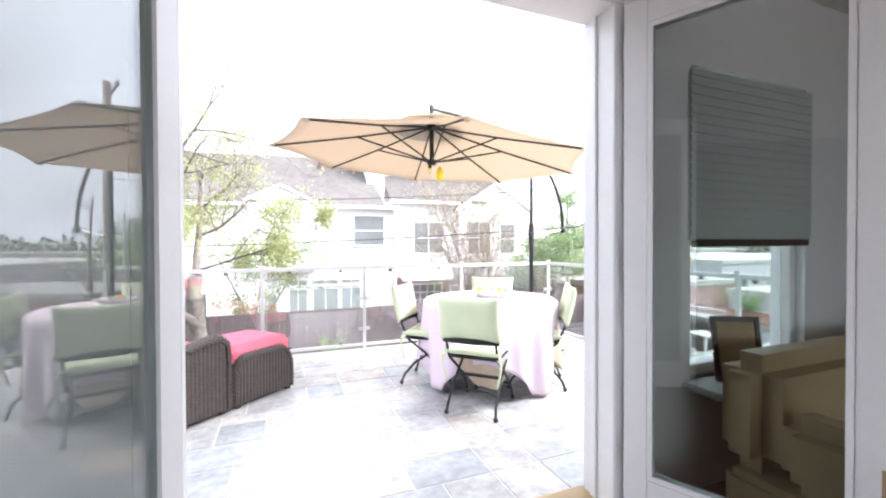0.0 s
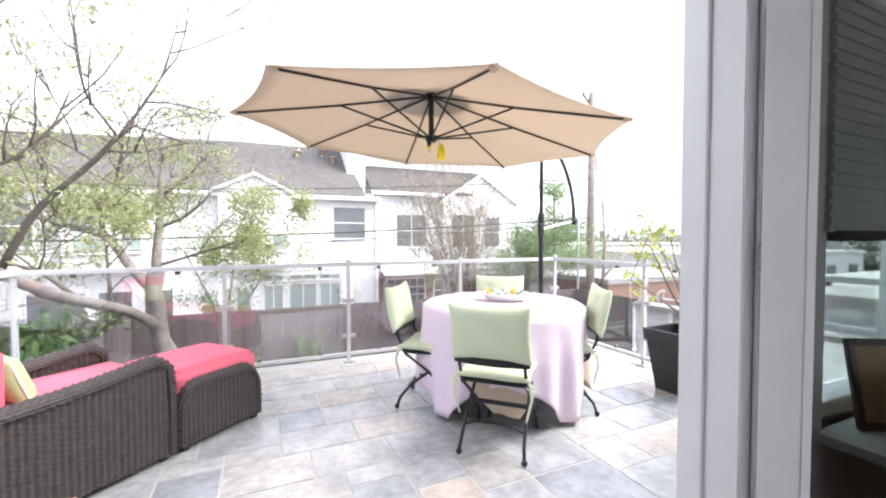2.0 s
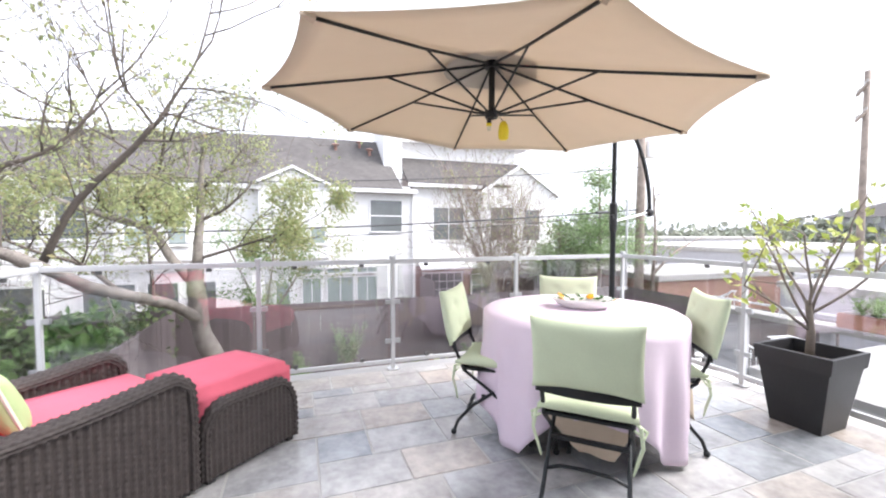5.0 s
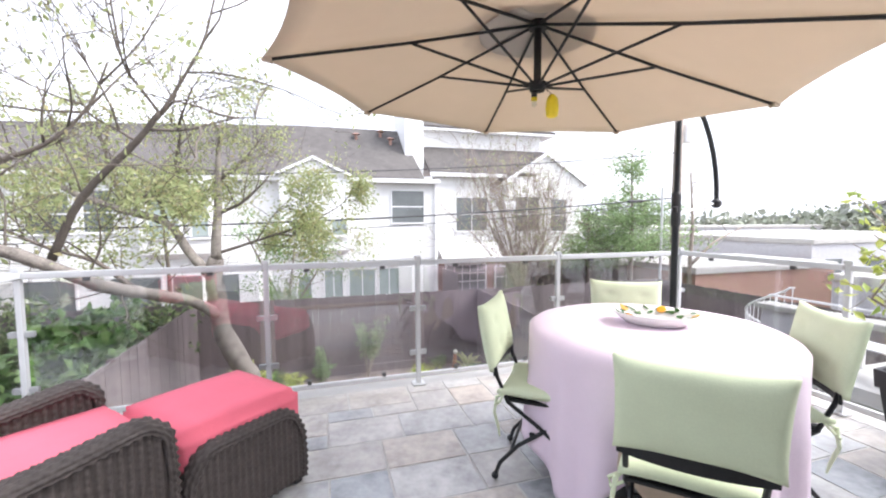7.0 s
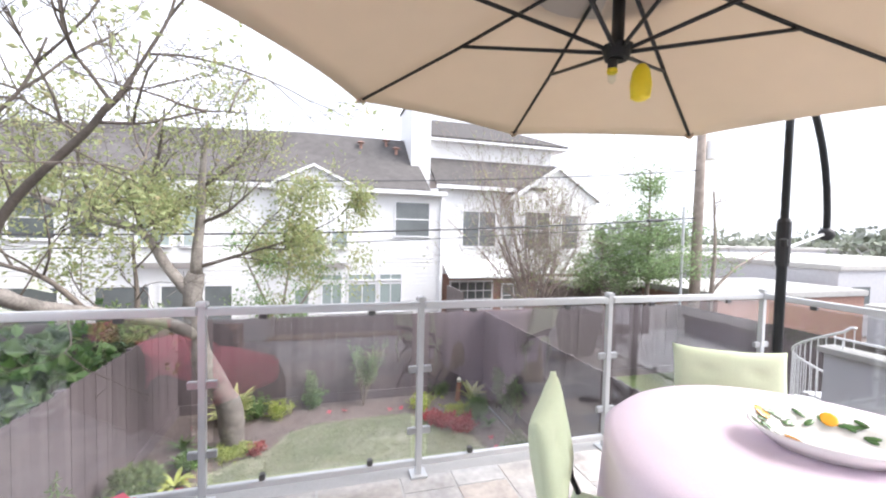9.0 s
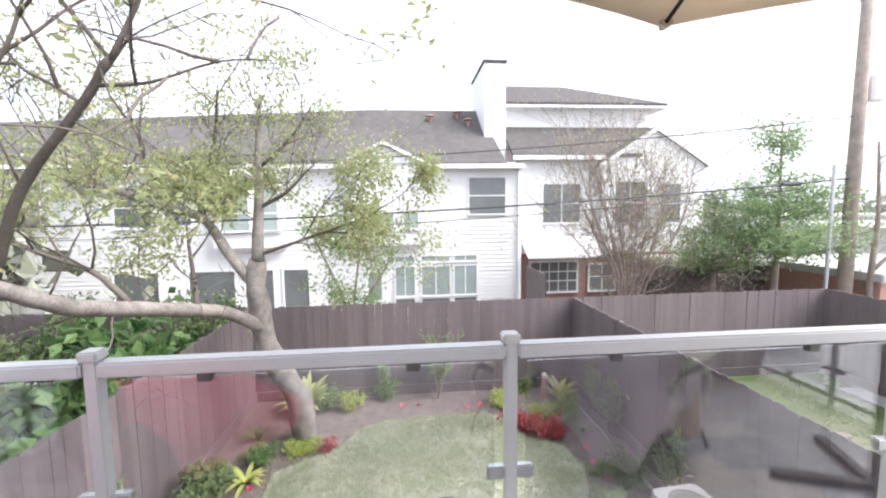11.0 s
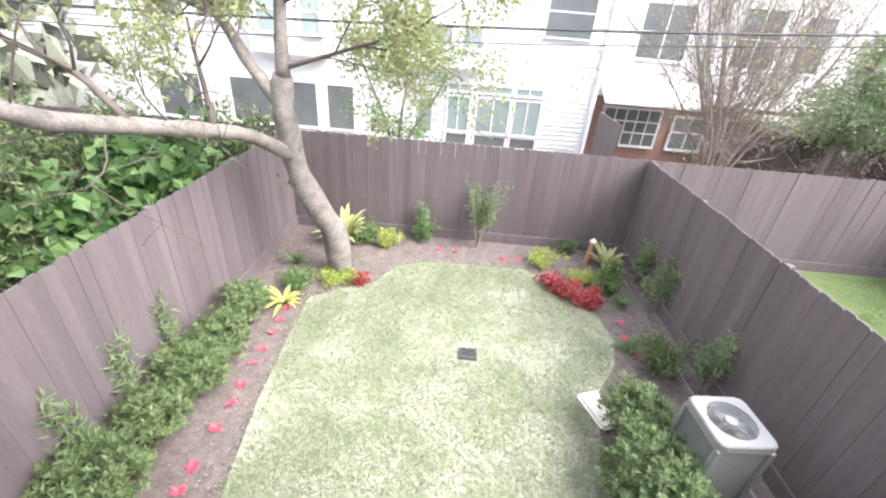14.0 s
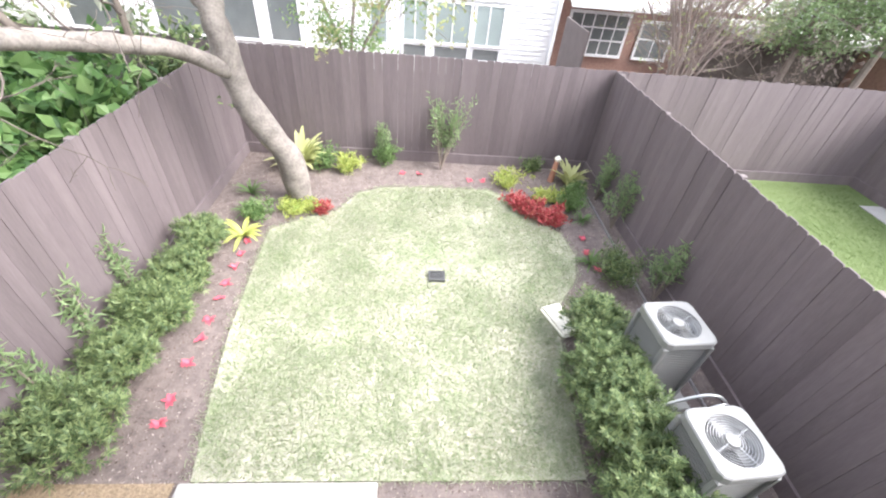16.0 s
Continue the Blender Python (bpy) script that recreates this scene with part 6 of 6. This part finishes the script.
def house_window(parent, x0, z0, x1, z1, y, pane, mullions=(), rails=(), f=0.09, back=0.03):
    w = new("window")
    w.parent = parent
    for q in ((x0 - f, z0 - f, x0, z1 + f), (x1, z0 - f, x1 + f, z1 + f)):
        part("frame", boxm(q[0], y - 0.07, q[1], q[2], y - back + 0.03, q[3], bevel=0.006), M["white"], w)
    part("frame", boxm(x0, y - 0.07, z1, x1, y - back + 0.03, z1 + f, bevel=0.006), M["white"], w)
    part("sill", boxm(x0 - f, y - 0.1, z0 - f, x1 + f, y - 0.072, z0 - f + 0.05, bevel=0.006), M["white"], w)
    part("frame", boxm(x0, y - 0.07, z0 - f, x1, y - back + 0.03, z0, bevel=0.006), M["white"], w)
    part("pane", boxm(x0, y - 0.046, z0, x1, y - 0.034, z1), M[pane], w)
    for mx in mullions:
        part("mullion", boxm(mx - 0.02, y - 0.06, z0, mx + 0.02, y - 0.046, z1), M["white"], w)
    for rz in rails:
        part("sash_rail", boxm(x0, y - 0.062, rz - 0.025, x1, y - 0.046, rz + 0.025), M["white"], w)
    return w


def roof_slab(pts, t=0.12):
    bm = bmesh.new()
    a = [bm.verts.new(p) for p in pts]
    b = [bm.verts.new((p[0], p[1], p[2] - t)) for p in pts]
    bm.faces.new(a)
    bm.faces.new(b[::-1])
    n = len(pts)
    for i in range(n):
        j = (i + 1) % n
        bm.faces.new((a[j], a[i], b[i], b[j]))
    bmesh.ops.recalc_face_normals(bm, faces=bm.faces)
    return bm


H1 = thing("white_house", "two-storey white lap-sided house with a dark shingle roof", "house", loc=(0, 0, 0))
part("wall", lap_wall(-16, 5.68, HY, GZ, 3.05), M["siding"], H1)
part("side_wall", boxm(5.48, HY + 0.2, GZ, 5.68, HY + 8, 3.05), M["siding"], H1)
part("fascia", boxm(-16, HY - 0.42, 2.98, 5.72, HY - 0.38, 3.16, bevel=0.01), M["white"], H1)
part("soffit", boxm(-16, HY - 0.38, 3.0, 5.7, HY, 3.04), M["white"], H1)
part("roof", roof_slab([(-16, HY - 0.4, 3.2), (5.0, HY - 0.4, 3.2), (4.6, HY + 3.2, 5.95), (-0.3, HY + 3.2, 5.95), (-0.9, HY + 2.2, 5.05), (-16, HY + 2.2, 5.05)]), M["roof"], H1, "dark grey asphalt shingle roof")
part("rear_roof", roof_slab([(-16, HY + 8.4, 3.2), (-16, HY + 2.2, 5.05), (-0.9, HY + 2.2, 5.05), (-0.3, HY + 3.2, 5.95), (4.6, HY + 3.2, 5.95), (5.0, HY + 8.4, 3.2)]), M["roof"], H1)
# projecting bays
for x0, x1 in ((-0.95, 1.8), (-5.8, -3.3)):
    bay = part("bay", boxm(x0, HY - 0.45, 0.18, x1, HY - 0.035, 2.98, bevel=0.01), M["siding"], H1, "white projecting bay")
    part("bay_skirt", roof_slab([(x0, HY - 0.45, 0.18), (x1, HY - 0.45, 0.18), (x1 - 0.3, HY - 0.04, -0.05), (x0 + 0.3, HY - 0.04, -0.05)], 0.03), M["white"], bay)
for x0, x1, z0, z1, pane in ((-0.45, 0.68, 0.78, 2.72, "litpane"), (1.05, 1.6, 0.78, 2.68, "litpane"), (-5.45, -4.5, 0.78, 2.72, "litpane"), (-4.05, -3.5, 0.78, 2.68, "litpane")):
    w = house_window(H1, x0, z0, x1, z1, HY - 0.45, pane, (), (z0 + 0.62,))
    if x0 > -1:
        part("blind", boxm(x0 + 0.02, HY - 0.453 - 0.046, z0 + 0.65, x1 - 0.02, HY - 0.45 - 0.0465, z1 - 0.02), M["siding"], w, "pale drawn blind")
house_window(H1, 3.6, 1.27, 5.02, 2.66, HY, "paneglass", (), (1.97,), 0.06)
house_window(H1, -9.3, 0.95, -8.05, 2.35, HY, "paneglass", (), (1.65,))
house_window(H1, -7.6, 1.0, -6.7, 2.5, HY, "paneglass", (), (1.7,))
for x0, x1 in ((0.70, 1.42), (1.72, 2.80), (3.0, 3.86)):
    house_window(H1, x0, -0.55, x1, -0.36, HY, "litpane", ((x0 + x1) / 2,), (), 0.07)
    house_window(H1, x0, -1.88, x1, -0.76, HY, "litpane", ((x0 + x1) / 2,), (), 0.07)
    house_window(H1, x0, -2.35, x1, -2.02, HY, "paneglass", (), (), 0.07)
d = new("door")
d.parent = H1
part("door_panel", boxm(-0.42, HY - 0.06, GZ + 0.1, 0.24, HY - 0.02, -0.82, bevel=0.006), M["white"], d)
for q in ((-0.52, -0.42), (0.24, 0.34)):
    part("door_frame", boxm(q[0], HY - 0.075, GZ + 0.1, q[1], HY - 0.01, -0.72, bevel=0.006), M["white"], d)
part("door_frame", boxm(-0.42, HY - 0.075, -0.82, 0.24, HY - 0.01, -0.72, bevel=0.006), M["white"], d)
part("door_glass", boxm(-0.33, HY - 0.068, -2.0, 0.15, HY - 0.061, -0.95), M["litpane"], d)
for x0, x1 in ((-6.9, -5.3), (-4.9, -3.9), (-3.5, -2.6), (-9.5, -8.0)):
    house_window(H1, x0, -2.2, x1, -0.75, HY, "paneglass", (), (), 0.08)
part("downpipe", tubem([(5.55, HY - 0.07, 3.0), (5.55, HY - 0.07, GZ)], 0.045, 8), M["white"], H1)
# roof vents
for x, y, z in ((2.3, HY + 2.3, 5.25), (3.9, HY + 2.0, 5.05), (3.5, HY + 2.6, 5.5)):
    bm = tubem([(x, y, z - 0.15), (x, y, z + 0.22), (x, y, z + 0.23), (x, y, z + 0.3)], [0.07, 0.07, 0.2, 0.1], 10)
    part("roof_vent", bm, M["brick"], H1)
part("party_wall", boxm(4.45, HY + 1.2, 3.0, 5.35, HY + 4.2, 7.4, bevel=0.02), M["siding"], H1, "tall white chimney-like party wall")
part("wall_cap", boxm(4.4, HY + 1.15, 7.4, 5.4, HY + 4.25, 7.5, bevel=0.01), M["roof"], H1)

H2 = thing("brick_house", "three-storey white and brick townhouse with a shingle roof", "house", loc=(0, 0, 0))
Y2 = 22.0
def gable_wall(x0, x1, xm, y, z0, z1, depth):
    bm = bmesh.new()
    g = [bm.verts.new(p) for p in ((x0, y, z0), (x1, y, z0), (xm, y, z1))]
    g2 = [bm.verts.new((v.co.x, v.co.y + depth, v.co.z)) for v in g]
    bm.faces.new(g), bm.faces.new(g2[::-1])
    for i in range(3):
        j = (i + 1) % 3
        bm.faces.new((g[j], g[i], g2[i], g2[j]))
    return bm


def gable_roof(parent, x0, x1, xm, y, z0, z1, back, t=0.12):
    """Two slopes with white rake boards on the front edge."""
    for xa in (x0, x1):
        part("gable_roof", roof_slab([(xm, y, z1 + t), (xa, y, z0 + t), (xa, back, z0 + t), (xm, back, z1 + t)], t * 0.8), M["roof"], parent)
        part("rake_board", roof_slab([(xm, y - 0.05, z1 + t * 0.9), (xa, y - 0.05, z0 + t * 0.9), (xa, y - 0.006, z0 + t * 0.9), (xm, y - 0.006, z1 + t * 0.9)], t * 1.5), M["white"], parent)


part("gable", gable_wall(-1.0, 1.75, 0.35, HY - 0.5, 3.17, 3.85, 0.15), M["siding"], H1)
gable_roof(H1, -1.15, 1.9, 0.35, HY - 0.6, 3.16, 3.9, HY + 1.0, 0.08)
part("wall", lap_wall(5.75, 13.9, Y2, -0.45, 3.5), M["siding"], H2)
part("brick_wall", boxm(5.75, Y2, GZ, 13.9, Y2 + 0.25, -0.46), M["brick"], H2, "red brick lower storey")
part("side_wall", boxm(13.65, Y2 + 0.26, GZ, 13.9, Y2 + 8, 3.1), M["siding"], H2)
part("bay_wall", lap_wall(9.35, 13.86, Y2 - 0.3, -0.45, 3.2), M["siding"], H2, "white projecting gabled bay")
part("gable", gable_wall(9.35, 13.86, 11.6, Y2 - 0.33, 3.2, 4.66, 0.2), M["siding"], H2)
gable_roof(H2, 9.1, 14.1, 11.6, Y2 - 0.45, 3.1, 4.68, Y2 + 3.5)
part("roof", roof_slab([(5.5, Y2 - 0.4, 3.65), (11.0, Y2 - 0.4, 3.65), (12.6, Y2 + 1.75, 5.17), (5.5, Y2 + 1.75, 5.17)]), M["roof"], H2, "grey asphalt shingle roof")
part("fascia", boxm(5.5, Y2 - 0.45, 3.42, 9.4, Y2 - 0.41, 3.6, bevel=0.01), M["white"], H2)
part("upper_storey", boxm(5.4, Y2 + 1.7, 4.3, 12.4, Y2 + 8, 5.9), M["siding"], H2, "white third storey")
part("eave", boxm(5.3, Y2 + 1.2, 5.9, 13.1, Y2 + 8.4, 6.02, bevel=0.01), M["white"], H2)
part("upper_roof", roof_slab([(5.3, Y2 + 1.2, 6.12), (13.1, Y2 + 1.2, 6.12), (9.6, Y2 + 5, 7.9), (5.3, Y2 + 5, 7.9)], 0.1), M["roof"], H2)
house_window(H2, 6.9, 0.85, 8.5, 2.45, Y2, "paneglass", (7.7,), (1.65,))
for x0, z0, x1, z1, mm in ((9.9, 0.8, 11.2, 2.5, (10.55,)), (11.9, 0.8, 12.8, 2.4, ())):
    house_window(H2, x0, z0, x1, z1, Y2 - 0.3, "paneglass", mm, ((z0 + z1) / 2,))
house_window(H2, 6.4, -2.1, 8.4, -0.85, Y2, "paneglass", (6.8, 7.2, 7.6, 8.0), (-1.25, -1.65))
house_window(H2, 9.0, -2.1, 10.1, -1.0, Y2, "paneglass", (9.55,), (-1.5,))
house_window(H2, 10.9, -2.6, 12.4, -0.95, Y2, "paneglass", (11.3, 11.65, 12.0), (-1.5, -2.05))
part("awning", roof_slab([(5.9, Y2 - 1.3, -0.45), (9.3, Y2 - 1.3, -0.45), (9.3, Y2 - 0.02, 0.25), (5.9, Y2 - 0.02, 0.25)], 0.08), M["white"], H2, "white porch awning")
part("privacy_screen", boxm(5.72, 18.3, GZ, 5.78, 20.4, -0.75, bevel=0.01), M["fence"], H2)
# shed placed and coloured dark to stand for the shadow beneath the evergreens
sf = thing("side_shed", "low flat-roofed garage between the trees, darkened for the shadow under them", "shed", loc=(13.2, 19.2, GZ))
part("wall", boxm(-2.2, 0, 0, 3.2, 2.3, 2.3), M["darkbark"], sf)
part("roof", boxm(-2.4, -0.3, 2.3, 3.4, 2.4, 2.48, bevel=0.02), M["concrete"], sf)

# ---- things on the house's ledge, far distance ----
def low_building(x0, y0, x1, y1, z, wallmat, label, openings):
    b = thing("low_building", label, "building", "flat-roofed buildings far off", loc=(x0, y0, GZ))
    L, D, h = x1 - x0, y1 - y0, z - GZ
    part("wall", boxm(0, 0, 0, L, D, h - 0.25), M[wallmat], b)
    part("parapet", boxm(-0.1, -0.1, h - 0.25, L + 0.1, D + 0.1, h, bevel=0.03), M["concrete"], b)
    for i in range(openings):
        xx = L * (i + 0.5) / openings
        w = new("window")
        w.parent = b
        part("pane", boxm(xx - 0.6, -0.05, h * 0.35, xx + 0.6, -0.01, h * 0.7), M["paneglass"], w)
        part("sill", boxm(xx - 0.7, -0.12, h * 0.32, xx + 0.7, -0.051, h * 0.35), M["white"], w)
    return b


low_building(14.6, 15.5, 22.5, 20.0, -0.55, "brick", "low brick building with a pale flat roof", 0)
low_building(23.5, 17.0, 42.0, 30.0, 0.35, "greypaint", "low grey building with a flat roof", 6)
low_building(18.0, 3.0, 40.0, 13.0, -0.6, "greypaint", "long low grey building with a flat white roof", 7)
low_building(27.0, 33.0, 60.0, 46.0, 0.7, "greypaint", "wide low grey warehouse", 8)
fh = thing("far_house", "distant grey house with a dark hip roof", "house", loc=(62, 26, GZ))
part("wall", boxm(0, 0, 0, 8, 8, 6.0), M["greypaint"], fh)
bm = bmesh.new()
q = [bm.verts.new(p) for p in ((-0.6, -0.6, 6.0), (8.6, -0.6, 6.0), (8.6, 8.6, 6.0), (-0.6, 8.6, 6.0), (4, 4, 8.0))]
bm.faces.new(q[:4][::-1])
for i in range(4):
    bm.faces.new((q[i], q[(i + 1) % 4], q[4]))
part("roof", bm, M["roof"], fh)
for x in (1.5, 5.0):
    w = new("window")
    w.parent = fh
    part("pane", boxm(x, -0.05, 3.6, x + 1.6, 0, 5.0), M["paneglass"], w)


def far_woods(name, x0, y0, x1, y1, n, z0, z1, seed, label):
    rng = np.random.default_rng(seed)
    t = rng.random(n)
    c = np.stack([x0 + (x1 - x0) * t + rng.normal(0, 3, n), y0 + (y1 - y0) * t + rng.normal(0, 3, n), np.zeros(n)], axis=1)
    hump = np.array([noise.noise((v * 14, seed * 1.7, 0)) for v in t])
    c[:, 2] = z0 + rng.random(n) ** 0.7 * (z1 - z0) * (0.75 + 0.45 * hump)
    v, f = leaf_cloud(rng, c, 0.9, 0.5, 3, (0, 0, 0.2), 1.4)
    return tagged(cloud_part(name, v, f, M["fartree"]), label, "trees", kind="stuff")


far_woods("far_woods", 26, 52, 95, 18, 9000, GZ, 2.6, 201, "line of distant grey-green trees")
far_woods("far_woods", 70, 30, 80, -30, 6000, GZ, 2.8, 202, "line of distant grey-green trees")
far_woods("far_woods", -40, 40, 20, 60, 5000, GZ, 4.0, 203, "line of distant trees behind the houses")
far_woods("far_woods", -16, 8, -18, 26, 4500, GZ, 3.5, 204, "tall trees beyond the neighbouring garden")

# ---- the next house's terrace and its spiral stair ----
structure(obj("driveway", boxm(12.45, -20, GZ - 0.05, 40, 14.9, GZ + 0.01), M["concrete"]), "pale grey concrete yard beyond the fence", "pavement")
structure(obj("neighbour_terrace", boxm(7.62, 2.6, -1.15, 12.5, 7.3, -0.95), M["concrete"]), "grey concrete terrace of the next house", "terrace")
structure(obj("neighbour_base", boxm(7.9, 2.6, GZ, 12.4, 7.3, -1.16), M["greypaint"]), "grey lower wall of the next house", "wall")
pp = structure(new("neighbour_parapet"), "grey rendered parapet with a pale wide cap", "parapet")
part("pier", boxm(7.5, 7.3, -1.15, 7.62, 8.0, -0.08), M["greypaint"], pp)
part("pier", boxm(7.5, 6.15, -1.15, 7.62, 6.28, -0.08), M["greypaint"], pp)
part("pier", boxm(7.5, 2.6, -1.15, 7.62, 4.6, -0.08), M["greypaint"], pp)
part("cap", boxm(7.42, 2.6, -0.08, 7.78, 8.06, 0.0, bevel=0.01), M["concrete"], pp)
nrl = thing("neighbour_rail", "low white metal rail on standoffs over the parapet", "railing", loc=(7.6, 7.95, 0.0))
part("bar", tubem([(0, 0, 0.13), (0, -5.2, 0.13)], 0.018, 8), M["whitemetal"], nrl)
for k in range(6):
    part("standoff", tubem([(0, -0.1 - k, 0.0), (0, -0.1 - k, 0.115)], 0.012, 6), M["whitemetal"], nrl)
SX, SY2, SR = 9.45, 8.72, 0.78
ss = thing("spiral_stair", "white metal spiral stair with thin balusters beside the next terrace", "stair", loc=(SX, SY2, GZ))
part("centre_pole", tubem([(0, 0, 0), (0, 0, 2.45)], 0.045, 12), M["whitemetal"], ss)
rail = []
for i in range(61):
    u = i / 60
    a = radians(-150 - 315 * u)
    rail.append((SR * math.cos(a), SR * math.sin(a), 3.16 - 2.3 * u if u > 0.02 else 3.16))
part("spiral_rail", tubem(rail, 0.021, 8), M["whitemetal"], ss, smooth=True)
for k in range(13):
    a0, a1 = radians(-152 - 24 * k), radians(-152 - 24 * (k + 1.08))
    z = 3.05 - 0.95 - 0.172 * k
    bm = bmesh.new()
    lo, hi = [], []
    for r, a in ((0.05, a0), (SR, a0), (SR, (a0 + a1) / 2), (SR, a1), (0.05, a1)):
        lo.append(bm.verts.new((r * math.cos(a), r * math.sin(a), z - 0.03)))
        hi.append(bm.verts.new((r * math.cos(a), r * math.sin(a), z)))
    bm.faces.new(hi[::-1]), bm.faces.new(lo)
    for i in range(5):
        j = (i + 1) % 5
        bm.faces.new((lo[j], lo[i], hi[i], hi[j]))
    bmesh.ops.recalc_face_normals(bm, faces=bm.faces)
    part("tread", bm, M["whitemetal"], ss)
    for q in range(3):
        u = (24 * k + 8 * q + 2) / 315
        a = radians(-150 - 315 * u)
        if u < 1:
            part("baluster", tubem([(SR * math.cos(a), SR * math.sin(a), z - 0.02), (SR * math.cos(a), SR * math.sin(a), 3.16 - 2.3 * u)], 0.009, 6), M["whitemetal"], ss)
wb = thing("planter_box", "terracotta window box with small plants on the parapet", "planter", loc=(7.6, 5.75, 0.0), rz=90)
part("box", boxm(-0.35, -0.11, 0, 0.35, 0.11, 0.2, bevel=0.015), M["terracotta"], wb)
part("soil", boxm(-0.33, -0.09, 0.19, 0.33, 0.09, 0.206), M["soil"], wb)
soft_plant("box_plants", "small leafy plants in the window box", "plant", (7.6, 5.75, 0.2), (0.5, 0.22), 60, 0.05, M["greenleaf"], 210, 2.2)
bt = thing("slatted_bench", "pale grey slatted outdoor bench on the next terrace", "bench", loc=(8.3, 6.75, -0.95), rz=80)
for k in range(5):
    part("slat", boxm(-0.6, -0.22 + k * 0.09, 0.42, 0.6, -0.145 + k * 0.09, 0.445, bevel=0.004), M["whitemetal"], bt)
for x in (-0.52, 0.48):
    for y in (-0.2, 0.18):
        part("leg", boxm(x, y, 0, x + 0.05, y + 0.05, 0.42, bevel=0.004), M["whitemetal"], bt)

# ---- terrace paving, tile by tile ----
pv = structure(new("terrace_paving"), "multicoloured grey and tan slate paving", "paving")


def tile_mesh(w, h):
    bm = bmesh.new()
    box(bm, -w / 2, -h / 2, -0.03, w / 2, h / 2, 0.0, bevel=0)
    for v in bm.verts:
        if v.co.z > -0.01:
            v.co.x *= 0.985
            v.co.y *= 0.985
    me = bpy.data.meshes.new("tile")
    bm.normal_update()
    bm.to_mesh(me)
    bm.free()
    me.materials.append(M["tile"])
    return me


rng = random.Random(31)
U = 0.155
nx, ny = int((RX1 + 0.14 - (RX0 - 0.14)) / U), int((RY + 0.12 - WY1 - 0.03) / U)
used = [[False] * ny for _ in range(nx)]
shapes = [(3, 2), (2, 3), (2, 2), (3, 3), (2, 1), (1, 2), (1, 1)]
meshes = {s: tile_mesh(s[0] * U - 0.008, s[1] * U - 0.008) for s in shapes}
for i in range(nx):
    for j in range(ny):
        if used[i][j]:
            continue
        order = shapes[:4]
        rng.shuffle(order)
        for a, b in order + shapes[4:]:
            if i + a <= nx and j + b <= ny and not any(used[i + p][j + q] for p in range(a) for q in range(b)):
                for p in range(a):
                    for q in range(b):
                        used[i + p][j + q] = True
                t = new("tile", meshes[a, b])
                t.parent = pv
                t.matrix_basis = pose(RX0 - 0.14 + (i + a / 2) * U, WY1 + 0.03 + (j + b / 2) * U, rng.uniform(-0.0025, 0.0), rng.uniform(-0.25, 0.25), rng.uniform(-0.25, 0.25), 0)
                break
